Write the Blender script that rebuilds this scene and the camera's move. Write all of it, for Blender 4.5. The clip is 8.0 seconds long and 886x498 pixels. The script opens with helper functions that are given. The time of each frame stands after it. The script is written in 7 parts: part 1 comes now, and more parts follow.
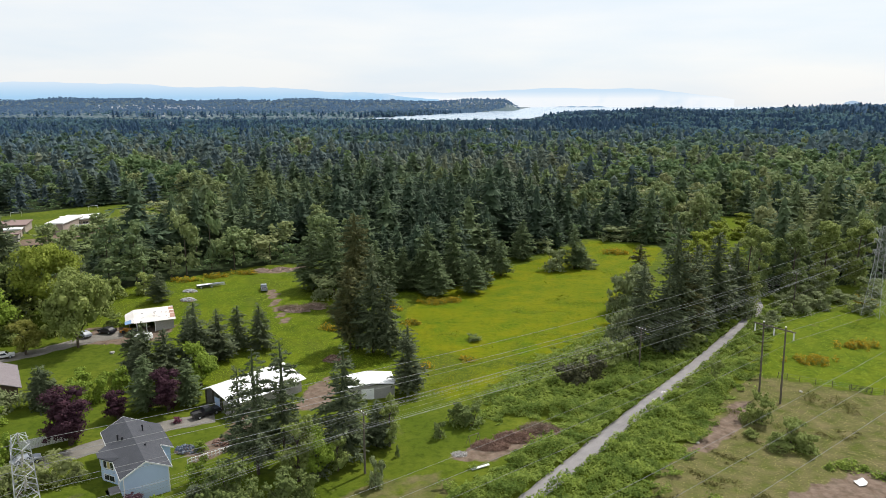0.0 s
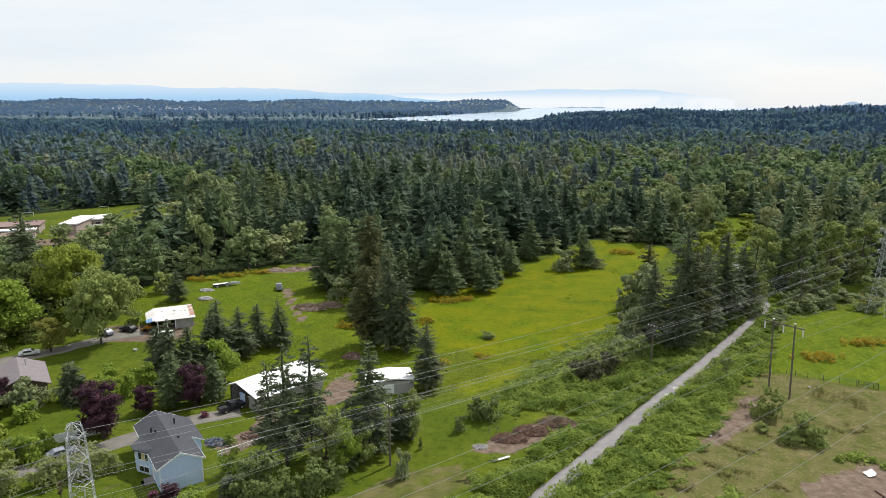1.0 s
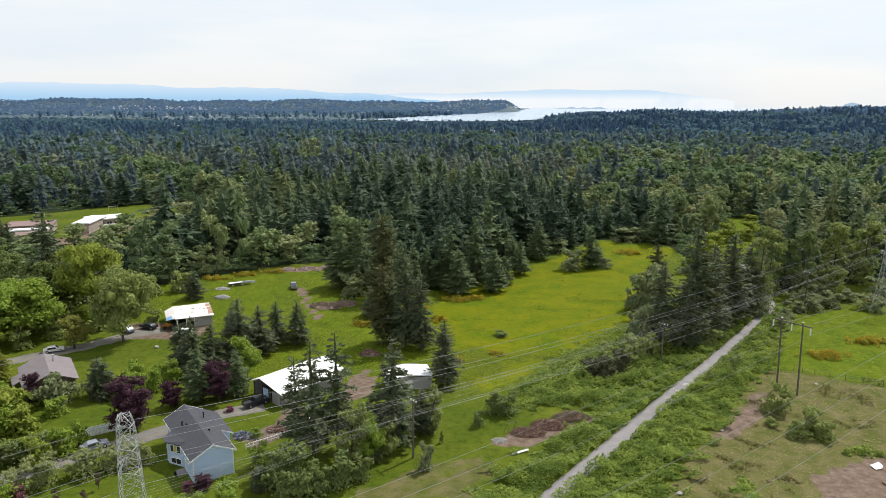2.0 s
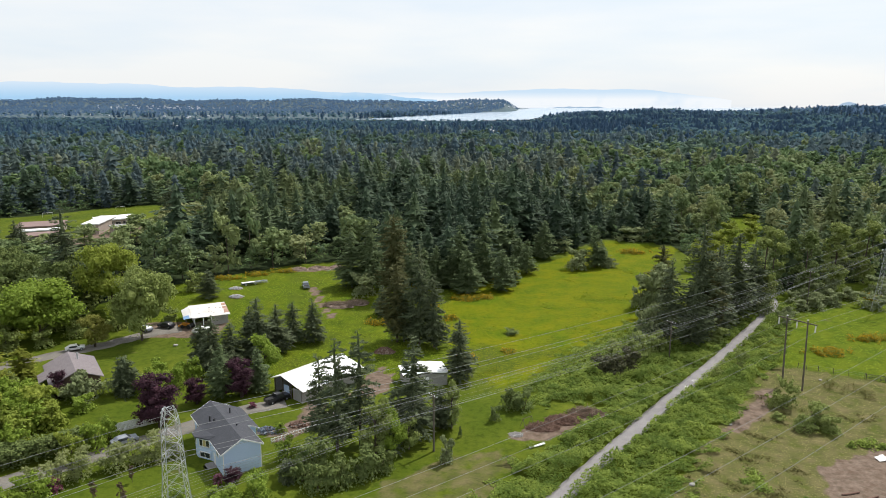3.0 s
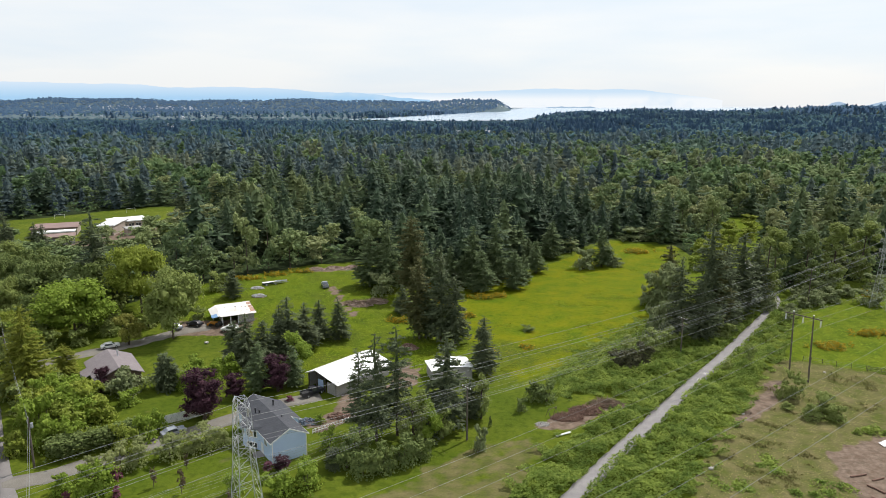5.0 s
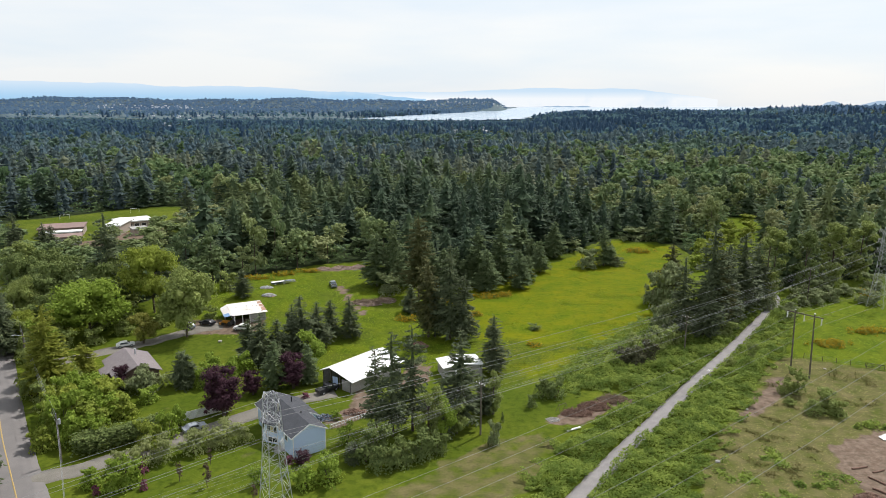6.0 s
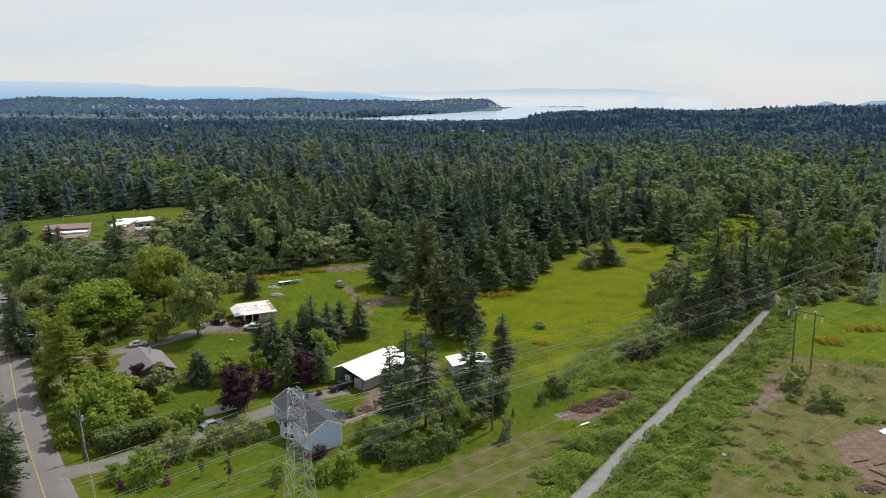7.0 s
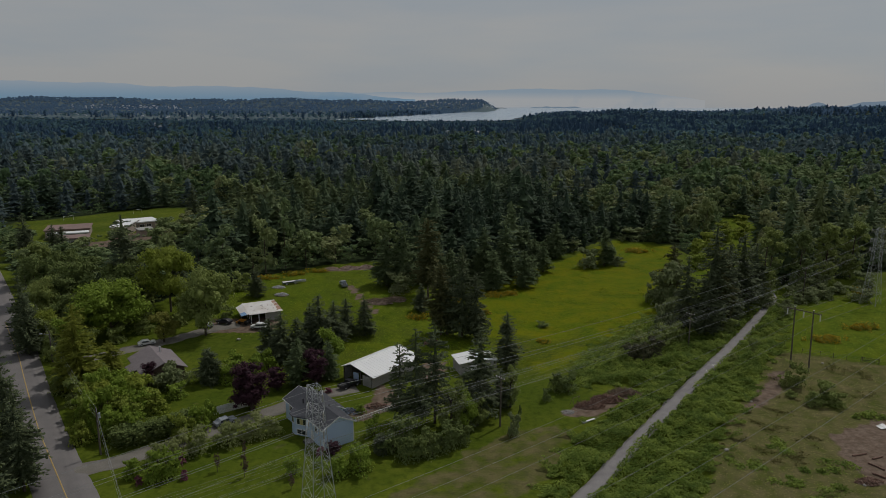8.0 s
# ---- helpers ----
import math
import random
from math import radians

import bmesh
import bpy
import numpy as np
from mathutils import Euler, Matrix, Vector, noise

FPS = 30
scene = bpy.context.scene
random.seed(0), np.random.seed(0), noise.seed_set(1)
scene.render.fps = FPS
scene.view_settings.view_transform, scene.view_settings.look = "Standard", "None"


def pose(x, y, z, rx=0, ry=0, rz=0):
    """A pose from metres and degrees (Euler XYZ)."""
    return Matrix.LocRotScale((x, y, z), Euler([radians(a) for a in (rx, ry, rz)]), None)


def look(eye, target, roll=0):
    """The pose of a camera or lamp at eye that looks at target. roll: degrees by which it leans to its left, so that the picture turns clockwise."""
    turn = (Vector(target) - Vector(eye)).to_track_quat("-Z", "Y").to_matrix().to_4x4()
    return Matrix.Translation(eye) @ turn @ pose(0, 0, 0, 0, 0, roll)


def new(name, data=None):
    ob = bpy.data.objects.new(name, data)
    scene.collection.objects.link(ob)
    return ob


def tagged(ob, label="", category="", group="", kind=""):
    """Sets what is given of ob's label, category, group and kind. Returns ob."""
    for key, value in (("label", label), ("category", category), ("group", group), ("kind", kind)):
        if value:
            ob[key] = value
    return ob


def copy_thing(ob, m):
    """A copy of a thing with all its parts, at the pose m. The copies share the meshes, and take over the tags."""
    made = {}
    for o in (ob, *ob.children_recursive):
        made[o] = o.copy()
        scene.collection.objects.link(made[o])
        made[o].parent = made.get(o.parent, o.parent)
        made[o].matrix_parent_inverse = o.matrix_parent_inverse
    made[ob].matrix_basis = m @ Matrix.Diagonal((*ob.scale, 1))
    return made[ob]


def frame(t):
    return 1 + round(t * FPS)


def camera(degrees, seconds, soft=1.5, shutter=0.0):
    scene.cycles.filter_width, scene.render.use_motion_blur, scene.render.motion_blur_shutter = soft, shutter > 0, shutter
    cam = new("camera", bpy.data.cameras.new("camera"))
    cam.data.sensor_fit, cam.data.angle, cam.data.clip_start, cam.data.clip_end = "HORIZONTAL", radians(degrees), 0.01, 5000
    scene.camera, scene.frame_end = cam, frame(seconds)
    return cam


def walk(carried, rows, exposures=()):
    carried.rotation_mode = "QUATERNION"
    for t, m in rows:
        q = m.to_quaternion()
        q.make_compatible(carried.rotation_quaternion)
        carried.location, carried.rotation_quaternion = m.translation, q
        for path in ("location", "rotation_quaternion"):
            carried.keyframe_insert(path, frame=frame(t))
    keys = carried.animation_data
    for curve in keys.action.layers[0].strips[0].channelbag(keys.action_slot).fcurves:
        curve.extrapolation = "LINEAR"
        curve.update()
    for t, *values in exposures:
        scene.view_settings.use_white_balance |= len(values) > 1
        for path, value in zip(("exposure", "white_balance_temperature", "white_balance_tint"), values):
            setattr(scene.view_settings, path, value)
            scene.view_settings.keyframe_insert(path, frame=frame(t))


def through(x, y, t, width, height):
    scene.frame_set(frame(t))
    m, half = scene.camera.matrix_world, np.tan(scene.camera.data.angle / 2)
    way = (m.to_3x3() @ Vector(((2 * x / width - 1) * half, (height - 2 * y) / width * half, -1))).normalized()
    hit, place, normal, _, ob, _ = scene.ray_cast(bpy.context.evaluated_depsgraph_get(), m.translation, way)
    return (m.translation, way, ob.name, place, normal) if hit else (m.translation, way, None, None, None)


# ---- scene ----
cam = camera(66.0, 8.0, soft=0.4)
PATH = [
    (0, (0.499, 0.138, 56.781), (0.442, 2.094, 56.367), 0.0),
    (0.5, (-1.268, -1.765, 57.013), (-1.326, 0.191, 56.601), 0.0),
    (1, (-3.066, -3.677, 57.275), (-3.123, -1.72, 56.863), 0.0),
    (1.5, (-4.889, -5.597, 57.571), (-4.946, -3.64, 57.16), 0.1),
    (3, (-10.441, -11.464, 59.047), (-10.488, -9.507, 58.633), 0.1),
    (3.5, (-12.276, -13.336, 59.442), (-12.317, -11.38, 59.029), 0.1),
    (4, (-14.096, -15.14, 59.855), (-14.132, -13.183, 59.442), 0.1),
    (4.5, (-15.881, -16.955, 60.233), (-15.911, -14.999, 59.82), 0.1),
    (6, (-21.125, -22.433, 61.758), (-21.136, -20.477, 61.341), 0.1),
    (6.5, (-22.815, -24.077, 62.127), (-22.819, -22.121, 61.71), 0.2),
    (7, (-24.447, -25.597, 62.471), (-24.444, -23.641, 62.054), 0.1),
    (7.5, (-26.031, -26.991, 62.78), (-26.019, -25.035, 62.363), 0.2),
    (8, (-27.521, -28.326, 62.994), (-27.499, -26.37, 62.578), 0.2),
]
walk(cam, [(t, look(eye, target, roll)) for t, eye, target, roll in PATH],
     exposures=[(0.0, 0.0), (6.4, 0.0), (7.0, -0.27), (7.5, -0.87), (8.0, -1.6)])

# ---- world and sun ----
SUN_AZ, SUN_EL = 44.0, 56.0     # degrees clockwise from +y, and above the horizon
world = bpy.data.worlds.new("world")
scene.world = world
world.use_nodes = True
wn, wl = world.node_tree.nodes, world.node_tree.links
wn.clear()
sky = wn.new("ShaderNodeTexSky")
sky.sky_type, sky.sun_disc = "NISHITA", False
sky.sun_elevation, sky.sun_rotation = radians(SUN_EL), radians(SUN_AZ)
sky.air_density, sky.dust_density = 1.0, 2.0
blue = wn.new("ShaderNodeBackground")
blue.inputs["Strength"].default_value = 0.15
wl.new(sky.outputs[0], blue.inputs["Color"])
cloud = wn.new("ShaderNodeBackground")
cloud.inputs["Strength"].default_value = 1.0
wc = wn.new("ShaderNodeTexCoord")
wm = wn.new("ShaderNodeMapping")
wm.inputs["Scale"].default_value = (1.6, 1.6, 9.0)
wl.new(wc.outputs["Generated"], wm.inputs["Vector"])
cn = wn.new("ShaderNodeTexNoise")
cn.inputs["Scale"].default_value, cn.inputs["Detail"].default_value = 1.7, 6.0
wl.new(wm.outputs[0], cn.inputs["Vector"])
cr = wn.new("ShaderNodeValToRGB")
cr.color_ramp.elements[0].position, cr.color_ramp.elements[1].position = 0.36, 0.6
cr.color_ramp.elements[0].color, cr.color_ramp.elements[1].color = (0.84, 0.92, 1.0, 1), (0.965, 0.985, 1.0, 1)
wl.new(cn.outputs["Fac"], cr.inputs[0])
wl.new(cr.outputs[0], cloud.inputs["Color"])
wx = wn.new("ShaderNodeMixShader")
wx.inputs[0].default_value = 0.86
wl.new(blue.outputs[0], wx.inputs[1])
wl.new(cloud.outputs[0], wx.inputs[2])
wo = wn.new("ShaderNodeOutputWorld")
wl.new(wx.outputs[0], wo.inputs["Surface"])

sun = new("sun", bpy.data.lights.new("sun", "SUN"))
sun.data.energy, sun.data.angle, sun.data.color = 4.5, radians(1.0), (1.0, 0.965, 0.91)
sun.matrix_world = look((60, 60, 150), (60 - math.sin(radians(SUN_AZ)) * math.cos(radians(SUN_EL)),
                        60 - math.cos(radians(SUN_AZ)) * math.cos(radians(SUN_EL)), 150 - math.sin(radians(SUN_EL))))

# ---- materials ----
def base_mat(name):
    m = bpy.data.materials.new(name)
    m.use_nodes = True
    return m, m.node_tree.nodes, m.node_tree.links, m.node_tree.nodes["Principled BSDF"]


def rgb(c):
    return (*c, 1.0)


def noise_fac(n, l, scale, detail=4.0, lo=0.35, hi=0.65, vec=None):
    t = n.new("ShaderNodeTexNoise")
    t.inputs["Scale"].default_value, t.inputs["Detail"].default_value = scale, detail
    if vec is None:
        vec = n.new("ShaderNodeNewGeometry").outputs["Position"]
    l.new(vec, t.inputs["Vector"])
    r = n.new("ShaderNodeMapRange")
    r.inputs["From Min"].default_value, r.inputs["From Max"].default_value = lo, hi
    l.new(t.outputs["Fac"], r.inputs["Value"])
    return r.outputs[0]


def mix_rgb(n, l, fac, a, b, mode="MIX"):
    x = n.new("ShaderNodeMix")
    x.data_type, x.blend_type = "RGBA", mode
    if isinstance(fac, float):
        x.inputs[0].default_value = fac
    else:
        l.new(fac, x.inputs[0])
    for sock, v in ((x.inputs[6], a), (x.inputs[7], b)):
        if isinstance(v, tuple):
            sock.default_value = rgb(v)
        else:
            l.new(v, sock)
    return x.outputs[2]


def bump(n, l, p, height, strength, dist=0.05):
    b = n.new("ShaderNodeBump")
    b.inputs["Strength"].default_value, b.inputs["Distance"].default_value = strength, dist
    l.new(height, b.inputs["Height"])
    l.new(b.outputs[0], p.inputs["Normal"])


def surface(name, c1, c2, scale=2.0, fine=14.0, rough=0.8, relief=0.3, metal=0.0, c3=None):
    """A surface of two tones in patches, with a fine grain over them."""
    m, n, l, p = base_mat(name)
    col = mix_rgb(n, l, noise_fac(n, l, scale), c1, c2)
    grain = noise_fac(n, l, fine, 3.0, 0.3, 0.7)
    col = mix_rgb(n, l, grain, col, c3 or tuple(0.8 * a for a in c1))
    l.new(col, p.inputs["Base Color"])
    p.inputs["Roughness"].default_value, p.inputs["Metallic"].default_value = rough, metal
    bump(n, l, p, grain, relief)
    return m


def leaf(name, dark, light, through=0.25, spread=0.5, object_tint=None, tones=None, patch=0.0):
    """Foliage: a tone for each leaf or spray, drifting over the crown, with some light passing through."""
    m, n, l, p = base_mat(name)
    geo = n.new("ShaderNodeNewGeometry")
    col = mix_rgb(n, l, geo.outputs["Random Per Island"], dark, light)
    if tones:       # each tree of a wood has a tone of its own
        at = n.new("ShaderNodeAttribute")
        at.attribute_name = "tone"
        ramp = n.new("ShaderNodeValToRGB")
        while len(ramp.color_ramp.elements) < len(tones):
            ramp.color_ramp.elements.new(0.5)
        for k, c in enumerate(tones):
            ramp.color_ramp.elements[k].position, ramp.color_ramp.elements[k].color = k / (len(tones) - 1), rgb(c)
        l.new(at.outputs["Fac"], ramp.inputs[0])
        col = mix_rgb(n, l, 0.6, col, ramp.outputs[0])
    drift = noise_fac(n, l, 0.12, 2.0, 0.3, 0.7)
    mid = tuple(spread * b + (1 - spread) * a for a, b in zip(dark, light))
    if patch:       # clumps of paler and darker growth
        both = mix_rgb(n, l, noise_fac(n, l, patch, 4.0, 0.38, 0.62), dark, light)
        col = mix_rgb(n, l, 0.6, col, both)
    elif not tones:
        col = mix_rgb(n, l, drift, col, mid)
    if object_tint:
        info = n.new("ShaderNodeObjectInfo")
        sc = n.new("ShaderNodeMath")
        sc.operation = "MULTIPLY"
        sc.inputs[1].default_value = 0.5
        l.new(info.outputs["Random"], sc.inputs[0])
        col = mix_rgb(n, l, sc.outputs[0], col, object_tint)
    l.new(col, p.inputs["Base Color"])
    p.inputs["Roughness"].default_value = 0.7
    p.inputs["Specular IOR Level"].default_value = 0.15
    tr = n.new("ShaderNodeBsdfTranslucent")
    l.new(col, tr.inputs["Color"])
    mx = n.new("ShaderNodeMixShader")
    mx.inputs[0].default_value = through
    l.new(p.outputs[0], mx.inputs[1])
    l.new(tr.outputs[0], mx.inputs[2])
    l.new(mx.outputs[0], n["Material Output"].inputs["Surface"])
    return m


M = {
    "conifer": leaf("fir_needles", (0.036, 0.058, 0.034), (0.172, 0.198, 0.092), 0.14, 0.4, (0.090, 0.107, 0.057)),
    "conifer_near": leaf("fir_needles_wood_edge", (0.043, 0.071, 0.040), (0.097, 0.134, 0.060), 0.20, 0.5, None, [(0.030, 0.053, 0.038), (0.055, 0.089, 0.050), (0.102, 0.140, 0.060), (0.172, 0.198, 0.070)]),
    "young_fir": leaf("young_fir_needles", (0.068, 0.106, 0.048), (0.196, 0.242, 0.104), 0.28, 0.4, (0.130, 0.174, 0.079)),
    "broad_dark": leaf("dark_leaves", (0.078, 0.118, 0.034), (0.226, 0.268, 0.084), 0.26, 0.5, (0.137, 0.180, 0.063)),
    # distant needles: blue haze mixed into their colour, more with each ring
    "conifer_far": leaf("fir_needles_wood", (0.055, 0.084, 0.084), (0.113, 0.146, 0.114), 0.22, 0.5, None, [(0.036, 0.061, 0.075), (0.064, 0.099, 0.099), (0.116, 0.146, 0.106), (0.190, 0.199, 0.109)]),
    "conifer_light_haze": leaf("fir_needles_light_haze", (0.062, 0.112, 0.135), (0.119, 0.174, 0.181), 0.30, 0.5, None, [(0.047, 0.086, 0.117), (0.081, 0.130, 0.158), (0.132, 0.181, 0.181)]),
    "conifer_haze": leaf("fir_needles_haze", (0.062, 0.124, 0.202), (0.091, 0.161, 0.241), 0.62, 0.5, None, [(0.050, 0.106, 0.177), (0.072, 0.138, 0.218), (0.107, 0.179, 0.245)]),
    "golden": leaf("golden_cypress_sprays", (0.131, 0.168, 0.022), (0.319, 0.330, 0.056), 0.45, 0.5),
    "brown_fir": leaf("fir_needles_with_cones", (0.062, 0.078, 0.028), (0.140, 0.130, 0.050), 0.25, 0.4),
    "broad": leaf("broad_leaves", (0.119, 0.165, 0.042), (0.341, 0.379, 0.113), 0.30, 0.5, (0.218, 0.275, 0.086)),
    "broad_bright": leaf("bright_maple_leaves", (0.131, 0.206, 0.022), (0.297, 0.382, 0.062), 0.38, 0.5),
    "broad_yellow": leaf("yellow_green_leaves", (0.185, 0.200, 0.040), (0.330, 0.320, 0.085), 0.48, 0.5),
    "broad_olive": leaf("olive_leaves", (0.190, 0.224, 0.085), (0.414, 0.437, 0.190), 0.5, 0.5, (0.141, 0.194, 0.050)),
    "brown_bush": leaf("brown_thicket_leaves", (0.050, 0.054, 0.028), (0.130, 0.130, 0.066), 0.3, 0.5),
    "sapling": leaf("reddish_young_leaves", (0.075, 0.050, 0.038), (0.150, 0.115, 0.070), 0.3, 0.5),
    "broad_grey": leaf("grey_green_leaves", (0.131, 0.172, 0.071), (0.304, 0.335, 0.167), 0.36, 0.5),
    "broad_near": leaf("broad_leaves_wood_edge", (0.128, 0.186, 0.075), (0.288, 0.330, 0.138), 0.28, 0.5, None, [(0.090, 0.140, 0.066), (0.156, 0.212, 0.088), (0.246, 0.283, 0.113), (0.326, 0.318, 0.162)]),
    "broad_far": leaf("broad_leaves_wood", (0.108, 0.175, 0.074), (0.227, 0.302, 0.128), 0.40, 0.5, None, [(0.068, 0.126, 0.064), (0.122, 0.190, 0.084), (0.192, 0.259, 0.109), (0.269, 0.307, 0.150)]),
    # distant leaves: haze mixed into their colour, shading softened by high translucency
    "broad_light_haze": leaf("broad_leaves_light_haze", (0.104, 0.168, 0.120), (0.177, 0.250, 0.164), 0.4, 0.5, None, [(0.066, 0.120, 0.105), (0.111, 0.176, 0.137), (0.168, 0.229, 0.161)]),
    "broad_haze": leaf("broad_leaves_haze", (0.086, 0.161, 0.191), (0.130, 0.218, 0.230), 0.62, 0.5, None, [(0.077, 0.151, 0.208), (0.132, 0.224, 0.256)]),
    "purple": leaf("purple_maple_leaves", (0.030, 0.013, 0.021), (0.092, 0.040, 0.056), 0.25, 0.5),
    "pink": leaf("magenta_blossom", (0.120, 0.040, 0.062), (0.215, 0.075, 0.110), 0.2, 0.5),
    "bramble": leaf("bramble_leaves", (0.080, 0.136, 0.020), (0.280, 0.352, 0.066), 0.34, 0.45, patch=0.28),
    "gorse": leaf("yellow_broom_flowers", (0.200, 0.150, 0.012), (0.620, 0.380, 0.012), 0.2, 0.5),
    "grass": leaf("grass_blades", (0.147, 0.219, 0.010), (0.249, 0.300, 0.022), 0.5, 0.5),
    "meadow": leaf("flowering_meadow_blades", (0.132, 0.164, 0.003), (0.215, 0.198, 0.003), 0.5, 0.5),
    "dry_grass": leaf("dry_grass_blades", (0.194, 0.194, 0.053), (0.349, 0.302, 0.135), 0.45, 0.5),
    "twig": leaf("dry_twigs", (0.10, 0.075, 0.05), (0.24, 0.18, 0.13), 0.0, 0.5),
    "lime": leaf("lime_green_leaves", (0.166, 0.217, 0.024), (0.400, 0.429, 0.076), 0.38, 0.5, (0.174, 0.251, 0.053)),
    "dry_scrub": leaf("brownish_scrub_leaves", (0.115, 0.112, 0.030), (0.200, 0.185, 0.068), 0.5, 0.5),
    "bark": surface("bark", (0.075, 0.055, 0.04), (0.13, 0.10, 0.075), 1.5, 9.0, 0.9, 0.6),
    "pole": surface("weathered_pole_wood", (0.105, 0.088, 0.066), (0.16, 0.138, 0.108), 0.8, 12.0, 0.85, 0.4),
    "steel": surface("galvanised_steel", (0.33, 0.34, 0.36), (0.45, 0.46, 0.48), 0.7, 6.0, 0.5, 0.05, 0.3, (0.45, 0.46, 0.48)),
    "wire": surface("aluminium_cable", (0.22, 0.225, 0.23), (0.30, 0.305, 0.31), 0.3, 3.0, 0.5, 0.0, 0.2),
    "white": surface("white_paint", (0.74, 0.75, 0.76), (0.82, 0.82, 0.81), 0.9, 8.0, 0.55, 0.1, 0.0, (0.68, 0.68, 0.67)),
    "metal_roof": surface("white_metal_roofing", (0.78, 0.79, 0.80), (0.86, 0.86, 0.86), 0.25, 5.0, 0.45, 0.05, 0.0, (0.70, 0.70, 0.69)),
    "rust_roof": surface("worn_metal_roofing", (0.70, 0.71, 0.71), (0.52, 0.47, 0.43), 0.35, 5.0, 0.6, 0.1, 0.0, (0.60, 0.56, 0.52)),
    "shingle": surface("grey_asphalt_shingles", (0.050, 0.053, 0.064), (0.068, 0.071, 0.084), 0.8, 22.0, 0.92, 0.4, 0.0, (0.040, 0.042, 0.050)),
    "shingle_brown": surface("brown_grey_shingles", (0.215, 0.185, 0.200), (0.265, 0.230, 0.242), 0.8, 22.0, 0.9, 0.5, 0.0, (0.14, 0.12, 0.12)),
    "siding": surface("pale_blue_siding", (0.45, 0.565, 0.74), (0.49, 0.605, 0.78), 0.4, 9.0, 0.65, 0.15, 0.0, (0.42, 0.535, 0.71)),
    "siding_brown": surface("brown_siding", (0.10, 0.065, 0.05), (0.14, 0.09, 0.07), 0.5, 9.0, 0.8, 0.2),
    "siding_grey": surface("grey_boards", (0.30, 0.29, 0.27), (0.40, 0.39, 0.37), 0.5, 9.0, 0.8, 0.2),
    "tan_wall": surface("tan_wall", (0.34, 0.28, 0.24), (0.42, 0.35, 0.30), 0.3, 6.0, 0.85, 0.1),
    "flat_roof": surface("pale_flat_roofing", (0.42, 0.42, 0.43), (0.55, 0.55, 0.55), 0.12, 5.0, 0.8, 0.1, 0.0, (0.36, 0.36, 0.37)),
    "red_roof": surface("dull_red_roofing", (0.21, 0.14, 0.125), (0.27, 0.185, 0.165), 0.2, 5.0, 0.85, 0.1),
    "asphalt": surface("worn_asphalt", (0.140, 0.126, 0.122), (0.192, 0.172, 0.166), 0.25, 16.0, 0.9, 0.25, 0.0, (0.145, 0.137, 0.135)),
    "gravel": surface("grey_gravel", (0.195, 0.180, 0.182), (0.275, 0.255, 0.250), 0.5, 11.0, 0.95, 0.5, 0.0, (0.20, 0.19, 0.19)),
    "lane_gravel": surface("brownish_gravel", (0.165, 0.150, 0.132), (0.235, 0.215, 0.190), 0.4, 11.0, 0.95, 0.5, 0.0, (0.13, 0.12, 0.10)),
    "yellow_line": surface("yellow_road_paint", (0.42, 0.29, 0.10), (0.34, 0.26, 0.12), 1.2, 9.0, 0.8, 0.1),
    "white_line": surface("white_road_paint", (0.62, 0.61, 0.58), (0.50, 0.48, 0.46), 1.2, 9.0, 0.8, 0.1),
    "soil": surface("bare_soil", (0.34, 0.25, 0.20), (0.42, 0.32, 0.27), 0.6, 7.0, 0.95, 0.7, 0.0, (0.2, 0.14, 0.11)),
    "log": surface("cut_logs", (0.150, 0.085, 0.062), (0.240, 0.145, 0.105), 0.9, 7.0, 0.9, 0.5),
    "mulch": surface("reddish_wood_mulch", (0.165, 0.092, 0.062), (0.245, 0.155, 0.112), 0.8, 9.0, 0.95, 0.7, 0.0, (0.09, 0.05, 0.04)),
    # far walls: haze mixed into the colour as bluish grey
    "far_house": surface("pale_hazy_walls", (0.42, 0.46, 0.52), (0.56, 0.58, 0.62), 0.02, 2.0, 0.8, 0.0, 0.0, (0.36, 0.40, 0.46)),
    "rock": surface("pale_stone", (0.36, 0.34, 0.31), (0.46, 0.44, 0.40), 0.7, 7.0, 0.9, 0.5),
    "rust": surface("rusted_roofing", (0.34, 0.19, 0.13), (0.46, 0.30, 0.23), 0.9, 7.0, 0.85, 0.3, 0.0, (0.26, 0.14, 0.10)),
    "blue_sheet": surface("blue_plastic_sheet", (0.16, 0.30, 0.52), (0.24, 0.38, 0.58), 0.9, 6.0, 0.5, 0.3),
    "tyre": surface("tyre_rubber", (0.02, 0.02, 0.02), (0.03, 0.03, 0.03), 3.0, 20.0, 0.9, 0.2),
    "car_dark": surface("black_car_paint", (0.018, 0.018, 0.024), (0.025, 0.025, 0.03), 0.8, 6.0, 0.3, 0.0),
    "car_white": surface("white_car_paint", (0.72, 0.72, 0.72), (0.78, 0.78, 0.78), 0.8, 6.0, 0.3, 0.0),
    "car_grey": surface("grey_car_paint", (0.24, 0.26, 0.30), (0.30, 0.32, 0.36), 0.8, 6.0, 0.3, 0.0),
    "car_orange": surface("orange_machine_paint", (0.55, 0.24, 0.02), (0.48, 0.20, 0.03), 0.8, 6.0, 0.5, 0.0),
    "car_red": surface("dark_red_paint", (0.22, 0.03, 0.03), (0.28, 0.05, 0.04), 0.8, 6.0, 0.4, 0.0),
    "tarp": surface("grey_blue_tarpaulin", (0.08, 0.10, 0.14), (0.22, 0.25, 0.30), 0.9, 6.0, 0.6, 0.3),
    "curtain": surface("yellow_curtain", (0.55, 0.46, 0.20), (0.48, 0.40, 0.18), 2.0, 12.0, 0.8, 0.1),
}


